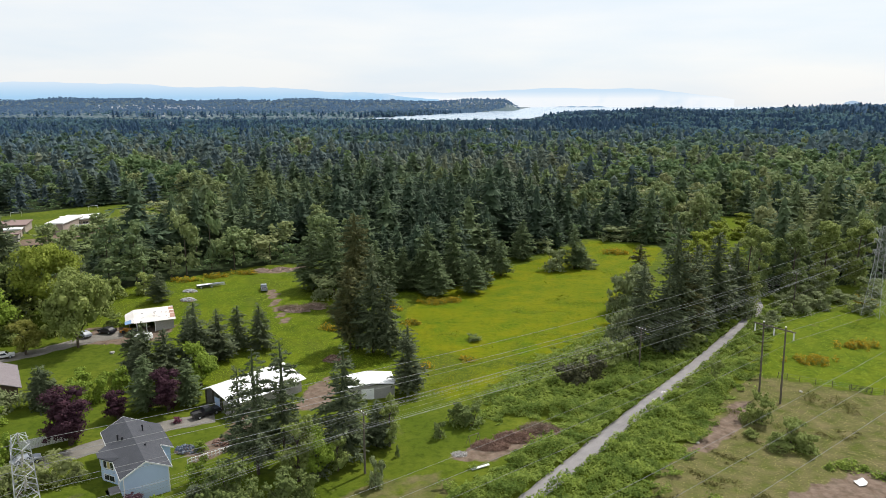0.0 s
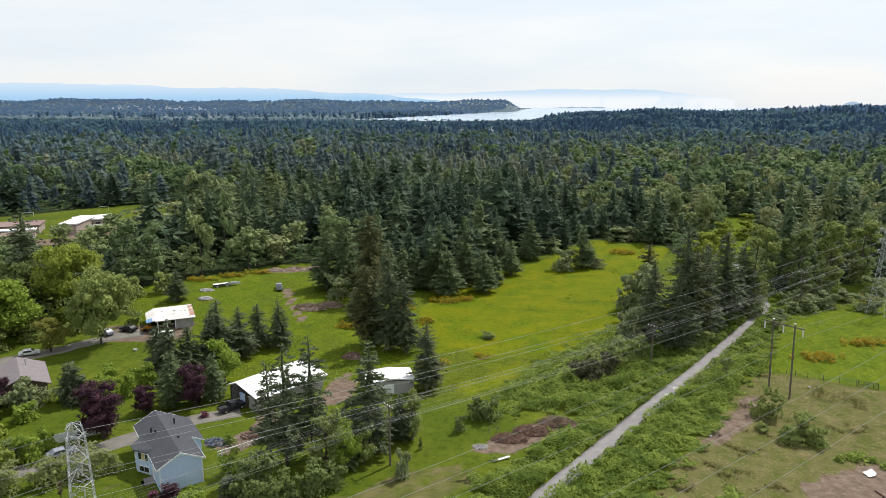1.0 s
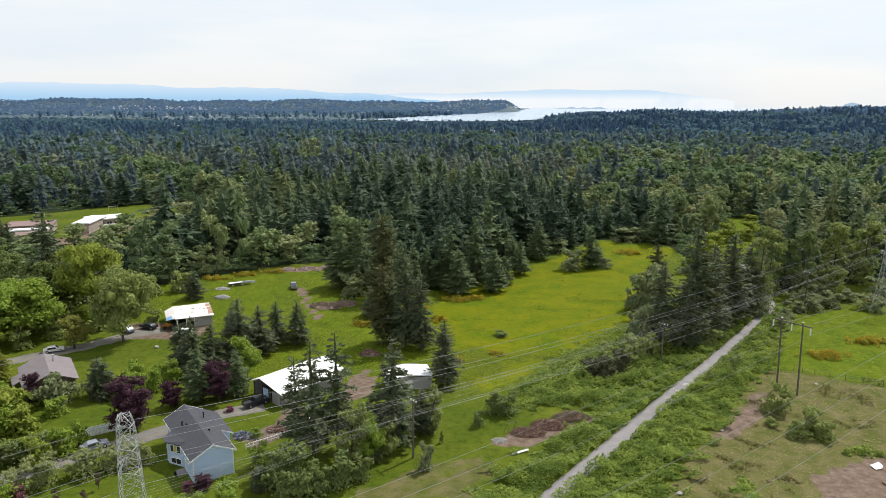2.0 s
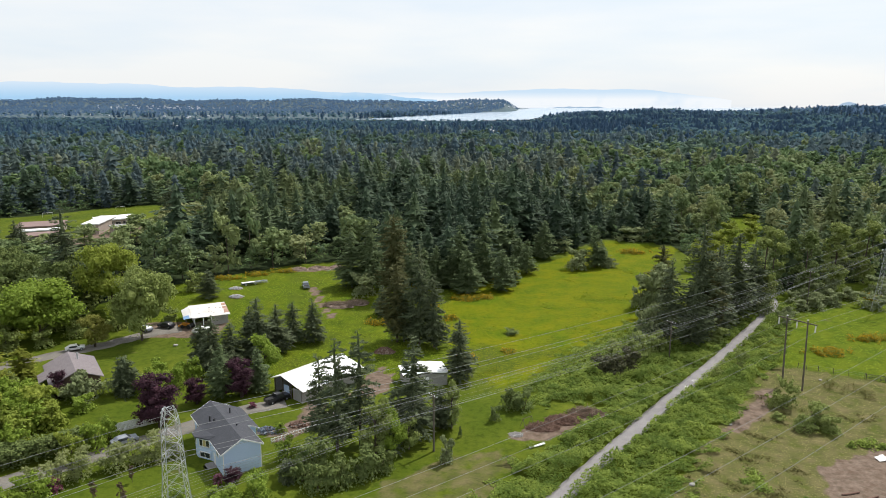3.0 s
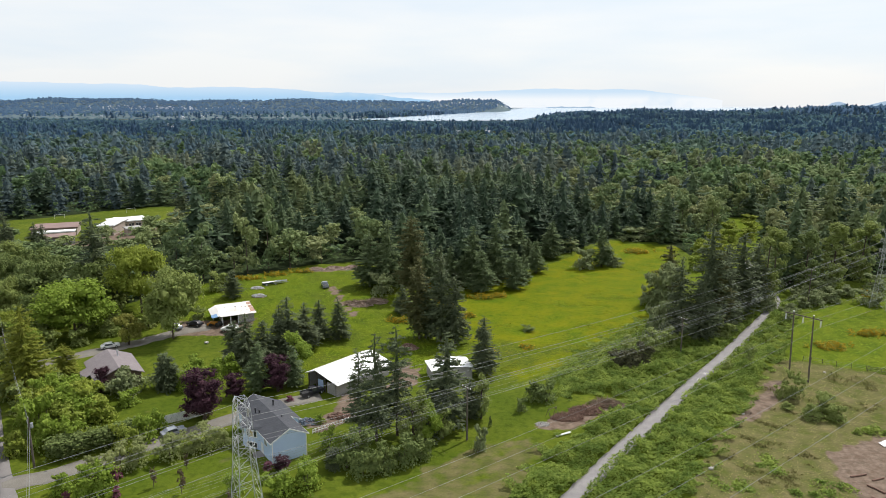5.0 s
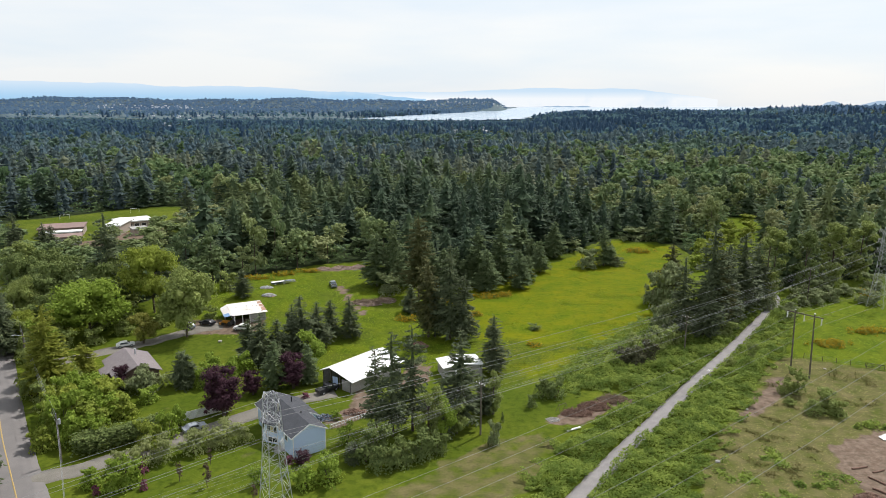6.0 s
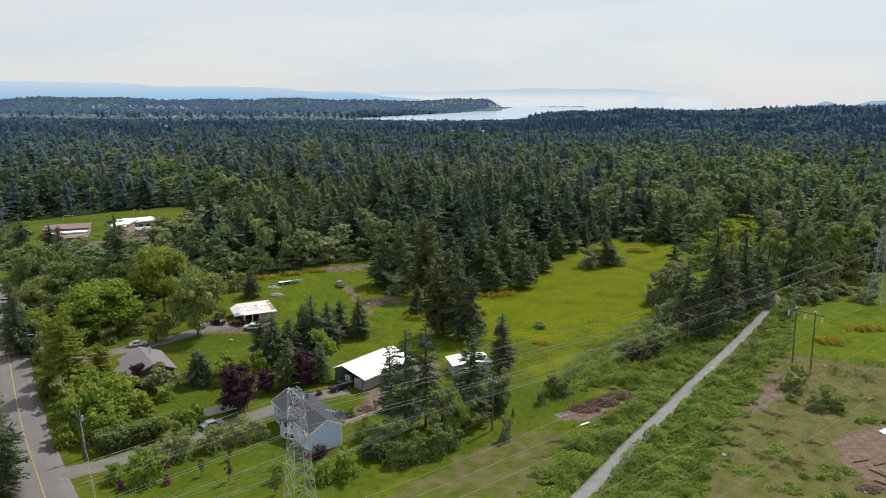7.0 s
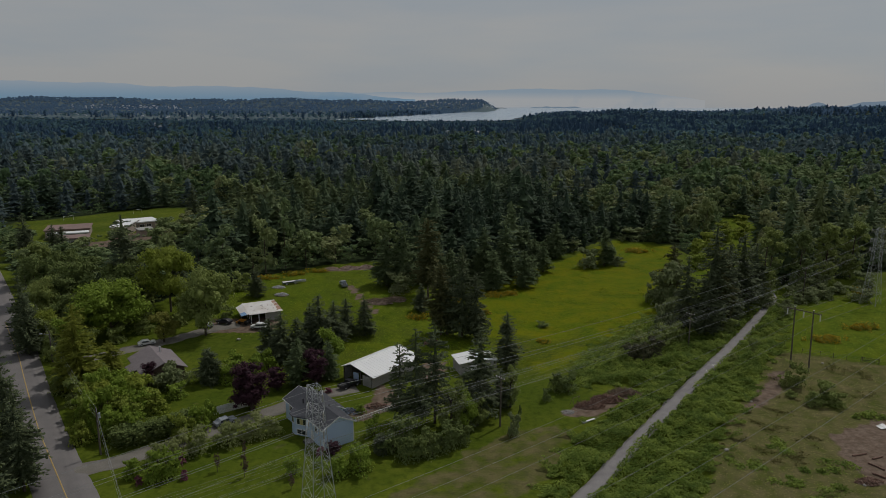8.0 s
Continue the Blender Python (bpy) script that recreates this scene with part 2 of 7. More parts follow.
def glass_mat():
    m, n, l, p = base_mat("window_glass")
    p.inputs["Base Color"].default_value = (0.03, 0.035, 0.04, 1)
    p.inputs["Roughness"].default_value, p.inputs["Specular IOR Level"].default_value = 0.05, 0.8
    return m


def water_mat():
    m, n, l, p = base_mat("sea_water")
    p.inputs["Base Color"].default_value = (0.30, 0.40, 0.50, 1)
    p.inputs["Roughness"].default_value = 0.18
    w = noise_fac(n, l, 0.02, 5.0, 0.2, 0.8)
    bump(n, l, p, w, 0.25, 1.0)
    return m


def ground_mat():
    """Mown grass, with a flowering meadow, dry grass, bare soil, woodland floor and far fields, hazed in their colour,
    where the plan has them.
    """
    m, n, l, p = base_mat("grassland")
    geo = n.new("ShaderNodeNewGeometry").outputs["Position"]
    big, mid, fine = noise_fac(n, l, 0.05, 4.0), noise_fac(n, l, 0.35, 5.0), noise_fac(n, l, 2.6, 4.0, 0.3, 0.7)
    col = mix_rgb(n, l, big, (0.072, 0.101, 0.009), (0.120, 0.143, 0.015))
    col = mix_rgb(n, l, mix_rgb(n, l, mid, (0.0, 0.0, 0.0), (0.55, 0.55, 0.55)), col, (0.054, 0.084, 0.006))

    def lay(under, attr, a, b, scale, rag=0.7, spots=None):
        at = n.new("ShaderNodeAttribute")
        at.attribute_name = attr
        s1 = n.new("ShaderNodeMath")
        s1.operation = "MULTIPLY_ADD"
        edge = noise_fac(n, l, scale, 5.0, 0.2, 0.8)
        l.new(edge, s1.inputs[0])
        s1.inputs[1].default_value = rag
        l.new(at.outputs["Fac"], s1.inputs[2])
        r = n.new("ShaderNodeMapRange")
        r.inputs["From Min"].default_value, r.inputs["From Max"].default_value = 0.30 + rag / 2, 0.60 + rag / 2
        l.new(s1.outputs[0], r.inputs["Value"])
        tone = mix_rgb(n, l, noise_fac(n, l, scale * 1.7, 5.0, 0.32, 0.68), a, b)
        if spots:
            tone = mix_rgb(n, l, noise_fac(n, l, 0.16, 6.0, 0.46, 0.68), tone, spots)
        return mix_rgb(n, l, r.outputs[0], under, tone)

    col = lay(col, "meadow", (0.080, 0.132, 0.004), (0.152, 0.170, 0.004), 0.06, 1.0, (0.168, 0.172, 0.004))
    col = lay(col, "lush", (0.072, 0.112, 0.006), (0.122, 0.152, 0.009), 0.12, 1.0)
    col = lay(col, "dry", (0.080, 0.094, 0.020), (0.156, 0.133, 0.062), 0.22, 1.1)
    col = lay(col, "dirt", (0.128, 0.090, 0.066), (0.205, 0.155, 0.122), 0.45, 0.8)
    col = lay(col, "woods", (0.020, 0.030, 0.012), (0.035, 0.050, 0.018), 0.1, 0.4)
    # far land: haze mixed into its blue-grey colour
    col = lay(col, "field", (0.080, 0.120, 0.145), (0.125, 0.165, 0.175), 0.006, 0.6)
    dk = n.new("ShaderNodeHueSaturation")
    dk.inputs["Value"].default_value = 0.84
    l.new(col, dk.inputs["Color"])
    col = mix_rgb(n, l, fine, dk.outputs[0], col)
    tuft = n.new("ShaderNodeHueSaturation")
    tuft.inputs["Value"].default_value, tuft.inputs["Hue"].default_value = 0.74, 0.51
    l.new(col, tuft.inputs["Color"])
    col = mix_rgb(n, l, noise_fac(n, l, 0.75, 7.0, 0.48, 0.66), col, tuft.outputs[0])
    l.new(col, p.inputs["Base Color"])
    p.inputs["Roughness"].default_value, p.inputs["Specular IOR Level"].default_value = 0.95, 0.06
    bump(n, l, p, fine, 0.22, 0.15)
    return m


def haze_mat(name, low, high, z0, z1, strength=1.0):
    """A plain backdrop of far mountains that glows: haze and cloud painted as colour."""
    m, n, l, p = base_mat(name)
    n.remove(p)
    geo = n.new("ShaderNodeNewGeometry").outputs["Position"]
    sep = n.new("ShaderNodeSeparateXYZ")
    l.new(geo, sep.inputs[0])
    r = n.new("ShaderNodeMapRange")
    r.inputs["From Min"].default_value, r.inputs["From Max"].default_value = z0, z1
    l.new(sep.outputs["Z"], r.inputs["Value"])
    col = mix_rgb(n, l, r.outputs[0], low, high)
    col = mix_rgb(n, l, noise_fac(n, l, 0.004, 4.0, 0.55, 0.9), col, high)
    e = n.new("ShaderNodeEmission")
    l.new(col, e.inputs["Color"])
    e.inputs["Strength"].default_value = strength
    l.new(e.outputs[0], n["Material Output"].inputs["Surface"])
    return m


M["glass"], M["water"], M["ground"] = glass_mat(), water_mat(), ground_mat()


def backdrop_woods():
    """Wooded hills kilometres off, the place's backdrop: haze is painted in as glowing blue."""
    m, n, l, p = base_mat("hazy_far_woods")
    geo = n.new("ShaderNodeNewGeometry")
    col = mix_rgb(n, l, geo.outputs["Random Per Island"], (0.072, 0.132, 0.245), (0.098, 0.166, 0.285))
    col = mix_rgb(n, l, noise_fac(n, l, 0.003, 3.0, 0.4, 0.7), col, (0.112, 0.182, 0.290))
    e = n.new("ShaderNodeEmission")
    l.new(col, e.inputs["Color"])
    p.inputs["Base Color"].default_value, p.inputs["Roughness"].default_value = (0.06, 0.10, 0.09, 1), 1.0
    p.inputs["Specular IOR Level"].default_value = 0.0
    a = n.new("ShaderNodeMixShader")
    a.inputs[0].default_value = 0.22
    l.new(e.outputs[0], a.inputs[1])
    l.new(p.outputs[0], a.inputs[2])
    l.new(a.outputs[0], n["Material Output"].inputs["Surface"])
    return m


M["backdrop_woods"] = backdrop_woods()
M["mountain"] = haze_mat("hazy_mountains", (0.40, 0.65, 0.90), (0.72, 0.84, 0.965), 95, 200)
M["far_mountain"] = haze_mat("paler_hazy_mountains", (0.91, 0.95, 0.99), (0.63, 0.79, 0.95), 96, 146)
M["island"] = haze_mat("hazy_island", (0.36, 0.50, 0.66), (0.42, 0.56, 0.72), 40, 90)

# ---- plan ----
def ease(a):
    a = np.clip(a, 0.0, 1.0)
    return a * a * (3 - 2 * a)


def terrain(x, y):
    """Height of the ground: flat by the houses, a rise behind them, and far hills and a far slope fitted to the
    camera's view.
    """
    x, y = np.asarray(x, float), np.asarray(y, float)
    r = np.hypot(x, y)
    z = 2.6 * ease((-18 - x) / 35) * ease((y - 145) / 45) * ease((700 - r) / 300)
    # far ground slopes up so its edge meets the horizon in the camera's view
    z = z + 41.0 * np.clip((r - 1200) / 3700, 0, 1)
    u = x / np.maximum(y, 1.0)
    ridge = 46 + 5 * np.sin(u * 21) + 4 * np.sin(u * 53 + 1)
    z = z + ridge * ease((0.083 - u) / 0.024) * np.exp(-((y - 3950) / 330) ** 2) * (y > 1500)
    knoll = np.interp(u, [0.12, 0.19, 0.27, 0.37, 0.5, 0.65, 0.9], [0, 2, 17, 5, 22, 32, 40])
    z = z + knoll * np.exp(-((y - 2600) / 330) ** 2) * (y > 1000)
    return z


def inside(poly, x, y):
    x, y = np.asarray(x, float), np.asarray(y, float)
    odd = np.zeros(x.shape, bool)
    for (x0, y0), (x1, y1) in zip(poly, poly[1:] + poly[:1]):
        if y0 != y1:
            odd ^= ((y0 > y) != (y1 > y)) & (x < (x1 - x0) * (y - y0) / (y1 - y0) + x0)
    return odd


TRAIL = [(-46, 19), (-30, 39), (-9.6, 64.6), (-1.7, 74.3), (2.6, 79.8), (9.0, 89.0), (20.4, 103.6), (36.5, 124.5), (51.8, 143.8), (66.7, 163.5), (80.4, 182.0), (84.5, 188.5), (87.5, 197), (91, 215), (100, 250)]
ROAD = [(420, -610), (60, -128), (-29, -8), (-55, 30), (-88.8, 74.2), (-104.9, 95.4), (-120, 117), (-135, 139.0), (-153, 163), (-190, 213), (-260, 305), (-330, 380)]
LANE = [(-96, 78.5), (-88.5, 81.5), (-82.5, 84.7), (-77, 90.5), (-69.5, 97.3), (-62, 103.6), (-57.5, 109.5), (-52, 113.2), (-47.5, 116.0), (-43.5, 117.0)]
DRIVE = [(-120, 129), (-112, 137.5), (-104, 143.5), (-97, 150.5), (-90, 158), (-82, 160.5)]
MEADOW = [(-12, 205), (0, 212), (18, 238), (31, 253), (54, 284), (82, 272), (54, 213), (41, 174), (30, 155), (12, 137), (-3, 124), (-10, 140), (-16, 170)]
CLEARING = [(-104, 196), (-88, 209), (-69, 221), (-50, 230), (-30, 200), (-12, 205), (-12, 130), (-60, 122), (-75, 150), (-97, 160)]
DRY_EAST = [(9, 58), (17, 73), (31, 98), (43, 114), (56, 132), (64, 139.8), (84, 130), (150, 105), (110, 40), (30, 40)]
DRY_SOUTH = [(-46, 60), (-22, 87), (-12, 95.5), (-4, 98), (0, 93), (-8, 78), (-25, 60)]
FIELD_EAST = [(65, 140), (83, 131), (150, 106), (200, 190), (128, 203), (104, 186), (90, 179), (76, 162)]
SCHOOL = [(-250, 318), (-236, 328), (-181, 382), (-152, 364), (-138, 322), (-146, 290), (-158, 262), (-196, 250), (-236, 298)]
BRAMBLE_WEST = [(-14, 60), (-9, 77), (-1, 92), (6, 100.5), (13, 108.5), (18.5, 114.5), (14, 119), (6, 114), (8, 126), (22, 139), (36, 152), (52, 160), (70, 172), (83, 190), (83, 186), (66.7, 163.5), (51.8, 143.8), (36.5, 124.5), (20.4, 103.6), (9, 89), (2.6, 79.8), (-9.6, 64.6), (-15, 58)]
BRAMBLE_EAST = [(-13, 60), (-9.6, 64.6), (2.6, 79.8), (9, 89), (20.4, 103.6), (36.5, 124.5), (51.8, 143.8), (66.7, 163.5), (80.4, 182), (86, 191), (98, 192), (88, 180), (75, 163), (64, 143), (57, 132), (44, 114), (32, 98), (18, 74), (10, 60)]
YARDS = [[(-32, 121), (-27, 120), (-24.5, 126), (-26, 132), (-28.5, 138), (-30.5, 131)], [(-47, 104), (-40, 110), (-42, 121), (-36, 113), (-34, 108), (-41, 100)], [(46.5, 80), (49, 93), (54, 96), (59, 98), (65, 100.5), (72, 92), (70, 80), (60, 70), (50, 70)],
         [(-0.5, 102.5), (3, 107), (10, 110.5), (17, 115.5), (18.5, 112.5), (9, 104.5), (4, 101.5)], [(-70, 217), (-60, 223), (-50, 225), (-51, 219), (-62, 216)],
         [(-92, 155), (-94, 163), (-74, 166), (-72, 158), (-80, 153)], [(40, 107), (46, 115), (54.5, 127), (57, 125.5), (50, 114), (43, 106)], [(68, 78), (72, 92), (84, 96), (92, 80), (80, 68)],
         [(-46, 168), (-52, 180), (-58, 196), (-56, 197), (-50, 181), (-44, 169)], [(-182, 246), (-172, 292), (-160, 306), (-154, 300), (-158, 270), (-172, 246)]]


def line_points(line, step):
    pts = np.array(line, float)
    seg = np.hypot(*np.diff(pts, axis=0).T)
    s = np.concatenate([[0], np.cumsum(seg)])
    q = np.arange(0, s[-1], step)
    # rounded corners: average over a few metres
    f = lambda w: np.stack([np.interp(np.clip(q + w, 0, s[-1]), s, pts[:, k]) for k in (0, 1)], 1)
    return sum(f(w) for w in (-6, -3, 0, 3, 6)) / 5


def from_line(line, x, y):
    """Distance of places from a line."""
    best = np.full(np.shape(x), 1e9)
    for (x0, y0), (x1, y1) in zip(line, line[1:]):
        dx, dy = x1 - x0, y1 - y0
        t = np.clip(((x - x0) * dx + (y - y0) * dy) / (dx * dx + dy * dy), 0, 1)
        best = np.minimum(best, np.hypot(x - x0 - t * dx, y - y0 - t * dy))
    return best


def woods_edge(x):
    return np.interp(x, [-900, -330, -160, -128, -98, -70, -48, -34, -12, 2, 12, 30, 54, 80, 84, 100, 135, 160, 300, 900],
                     [250, 250, 190, 160, 200, 226, 234, 208, 210, 216, 250, 260, 291, 280, 206, 206, 222, 232, 265, 300])


GAP = [(66, 214), (84, 262), (98, 288), (116, 312), (134, 352), (150, 352), (147, 322), (131, 296), (112, 262), (92, 222)]


def wooded(x, y):
    w = y > woods_edge(x)
    w |= (x < -0.75 * (y - 74) - 103) & (y > 35)         # west of the road
    w &= ~inside(SCHOOL, x, y) & ~inside(MEADOW, x, y) & ~inside(FIELD_EAST, x, y) & ~inside(GAP, x, y)
    w &= (from_line(ROAD, x, y) > 9) & (from_line(TRAIL, x, y) > 4.5)
    return w


# ---- mesh helpers ----
def link(name, V, T, mat, parent=None, label="", smooth=False):
    me = bpy.data.meshes.new(name)
    me.from_pydata(np.asarray(V, float).tolist() if len(V) < 2000 else V, [], T if isinstance(T, list) else T.tolist())
    if smooth:
        me.polygons.foreach_set("use_smooth", [True] * len(me.polygons))
    me.materials.append(mat)
    me.update()
    ob = new(name, me)
    if parent:
        ob.parent = parent
    return tagged(ob, label)


def part(name, bm, mat, parent=None, label=""):
    me = bpy.data.meshes.new(name)
    bmesh.ops.recalc_face_normals(bm, faces=bm.faces)
    bm.to_mesh(me)
    bm.free()
    me.materials.append(mat)
    ob = new(name, me)
    if parent:
        ob.parent = parent
    return tagged(ob, label)


def thing(name, m, label, category, group="", kind=""):
    ob = new(name)
    ob.empty_display_size = 0.5
    ob.matrix_world = m
    return tagged(ob, label, category, group, kind)


def poly(bm, pts):
    return bm.faces.new([bm.verts.new(p) for p in pts])


def box(bm, x0, x1, y0, y1, z0, z1):
    v = [bm.verts.new((x, y, z)) for z in (z0, z1) for x, y in ((x0, y0), (x1, y0), (x1, y1), (x0, y1))]
    for f in ((0, 3, 2, 1), (4, 5, 6, 7), (0, 1, 5, 4), (1, 2, 6, 5), (2, 3, 7, 6), (3, 0, 4, 7)):
        bm.faces.new([v[i] for i in f])


def slab(bm, pts, thick):
    """A sheet over the corners pts, with its thickness below."""
    a = [bm.verts.new(p) for p in pts]
    b = [bm.verts.new((p[0], p[1], p[2] - thick)) for p in pts]
    bm.faces.new(a)
    bm.faces.new(b[::-1])
    for i in range(len(a)):
        j = (i + 1) % len(a)
        bm.faces.new((a[j], a[i], b[i], b[j]))


def strut(bm, p, q, r, sides=4):
    """A bar of radius r from p to q."""
    p, q = Vector(p), Vector(q)
    d = (q - p).normalized()
    a = d.orthogonal().normalized()
    b = d.cross(a)
    ring = [[bm.verts.new(c + r * (a * math.cos(k) + b * math.sin(k))) for k in np.arange(sides) * 2 * math.pi / sides] for c in (p, q)]
    for i in range(sides):
        j = (i + 1) % sides
        bm.faces.new((ring[0][i], ring[0][j], ring[1][j], ring[1][i]))
    bm.faces.new(ring[0][::-1])
    bm.faces.new(ring[1])


def tapered(bm, pts, radii, sides=7):
    """A bent, tapering limb through pts."""
    rings = []
    for i, (c, r) in enumerate(zip(pts, radii)):
        d = (Vector(pts[min(i + 1, len(pts) - 1)]) - Vector(pts[max(i - 1, 0)])).normalized()
        a = d.orthogonal().normalized()
        b = d.cross(a)
        rings.append([bm.verts.new(Vector(c) + r * (a * math.cos(k) + b * math.sin(k))) for k in np.arange(sides) * 2 * math.pi / sides])
    for s, t in zip(rings, rings[1:]):
        for i in range(sides):
            j = (i + 1) % sides
            bm.faces.new((s[i], s[j], t[j], t[i]))
    bm.faces.new(rings[0][::-1])
    bm.faces.new(rings[-1])


# ---- ground, roads ----
def spread(lo, hi, step, reach, grow=1.16):
    core = list(np.arange(lo, hi, step))
    d, a, b = step, [], []
    while (a[-1] if a else lo) > -reach or (b[-1] if b else hi) < reach:
        d = min(d * grow, 85.0)
        a.append((a[-1] if a else lo) - d)
        b.append((b[-1] if b else core[-1]) + d)
    return np.clip(np.array(a[::-1] + core + b), -reach, reach)


def make_ground():
    gx, gy = np.unique(spread(-150, 135, 2.0, 4850)), np.unique(spread(55, 262, 2.0, 4850))
    X, Y = np.meshgrid(gx, gy)
    x, y = X.ravel(), Y.ravel()
    z = terrain(x, y)
    n = len(gx)
    i = (np.arange(len(gy) - 1)[:, None] * n + np.arange(n - 1)[None]).ravel()
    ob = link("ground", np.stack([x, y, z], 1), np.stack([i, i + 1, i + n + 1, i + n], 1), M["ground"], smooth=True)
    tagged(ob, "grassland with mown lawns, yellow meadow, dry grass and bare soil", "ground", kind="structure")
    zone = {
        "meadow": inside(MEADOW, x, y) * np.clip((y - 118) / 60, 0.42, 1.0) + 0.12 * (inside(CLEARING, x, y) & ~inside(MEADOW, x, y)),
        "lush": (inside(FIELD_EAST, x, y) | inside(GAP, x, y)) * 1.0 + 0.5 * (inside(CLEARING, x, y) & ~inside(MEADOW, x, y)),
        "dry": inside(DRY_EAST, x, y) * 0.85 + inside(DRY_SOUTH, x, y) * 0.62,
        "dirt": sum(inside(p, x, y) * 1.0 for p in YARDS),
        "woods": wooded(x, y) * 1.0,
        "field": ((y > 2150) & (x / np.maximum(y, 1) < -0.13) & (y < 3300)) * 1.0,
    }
    # beyond 2900 m the land between the woods takes the painted haze tint too
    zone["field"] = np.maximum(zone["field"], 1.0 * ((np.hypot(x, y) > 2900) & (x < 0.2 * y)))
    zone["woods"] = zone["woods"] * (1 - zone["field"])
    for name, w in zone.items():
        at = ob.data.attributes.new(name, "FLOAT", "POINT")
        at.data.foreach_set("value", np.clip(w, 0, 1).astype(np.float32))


def ribbon(name, line, width, mat, label, category, lift=0.05, jag=0.0, side=0.0):
    """A road along a line, with its edge turned down into the ground."""
    c = line_points(line, 2.0)
    d = np.gradient(c, axis=0)
    d /= np.hypot(*d.T)[:, None]
    nrm = np.stack([d[:, 1], -d[:, 0]], 1)
    rng = np.random.default_rng(5)
    cols = []
    for k, (off, dz) in enumerate(((-0.5, -0.25), (-0.5, 0), (-0.2, 0.03), (0.2, 0.03), (0.5, 0), (0.5, -0.25))):
        w = off * width + np.sign(off) * (abs(off) == 0.5) * (rng.normal(0, jag, len(c)) if dz == 0 else 0.1) + side
        p = c + nrm * w[:, None] if np.ndim(w) else c + nrm * w
        cols.append(np.column_stack([p, terrain(p[:, 0], p[:, 1]) + lift + dz]))
    V = np.stack(cols, 1).reshape(-1, 3)
    k, m = len(cols), len(c)
    i = (np.arange(m - 1)[:, None] * k + np.arange(k - 1)[None]).ravel()
    ob = link(name, V, np.stack([i, i + 1, i + k + 1, i + k], 1), mat, smooth=True)
    return tagged(ob, label, category, kind="structure")


make_ground()
ribbon("road", ROAD, 8.6, M["asphalt"], "two-lane worn grey asphalt road", "road", 0.06, 0.05)
ribbon("trail", TRAIL, 3.2, M["gravel"], "narrow pale grey gravel trail between brambles", "path", 0.05, 0.12)


def trail_marks():
    """Small worn white paint marks on the trail, each a pair of short bars."""
    for x, y in ((41.2, 129.9), (38.5, 126.4)):
        for s, l in ((-0.35, 0.9), (0.05, 1.3), (0.45, 0.8)):
            bm = bmesh.new()
            c, d = Vector((x, y)) + s * Vector((0.79, -0.61)), Vector((0.61, 0.79))
            n = Vector((d.y, -d.x)) * 0.09
            z = float(terrain(x, y)) + 0.105
            poly(bm, [(*(c - d * l / 2 - n), z), (*(c - d * l / 2 + n), z), (*(c + d * l / 2 + n), z), (*(c + d * l / 2 - n), z)])
            tagged(part("paint_mark", bm, M["white_line"]), "small worn white paint mark on the gravel trail", "road marking", kind="structure")


trail_marks()
ribbon("lane", LANE, 4.6, M["lane_gravel"], "grey gravel lane to the blue house", "driveway", 0.05, 0.2)
ribbon("drive", DRIVE, 5.0, M["lane_gravel"], "gravel driveway behind the low brown house", "driveway", 0.05, 0.3)
ribbon("yellow_line", [p for p in ROAD[1:9]], 0.22, M["yellow_line"], "yellow centre line on the asphalt", "road marking", 0.098)

# ---- plants: shapes ----
def kites(base, tip, width, drop, rng, roll=0.0):
    """Folded four-cornered blades from base to tip, turned about their own length by chance; arrays of places."""
    d = tip - base
    ln = np.linalg.norm(d, axis=1, keepdims=True)
    dn = d / np.maximum(ln, 1e-6)
    side = np.cross(dn, np.array([0, 0, 1.0]))
    side /= np.maximum(np.linalg.norm(side, axis=1, keepdims=True), 1e-6)
    if roll:
        up, q = np.cross(side, dn), rng.normal(0, roll, len(d))[:, None]
        side = side * np.cos(q) + up * np.sin(q)
    mid = base + d * 0.55
    lo = np.zeros_like(d)
    lo[:, 2] = -drop
    w = width[:, None] * 0.5
    V = np.stack([base, mid + side * w + lo, tip, mid - side * w + lo], 1).reshape(-1, 3)
    i = np.arange(len(base))[:, None] * 4
    T = np.concatenate([i + [0, 1, 2], i + [0, 2, 3]])
    return V, T


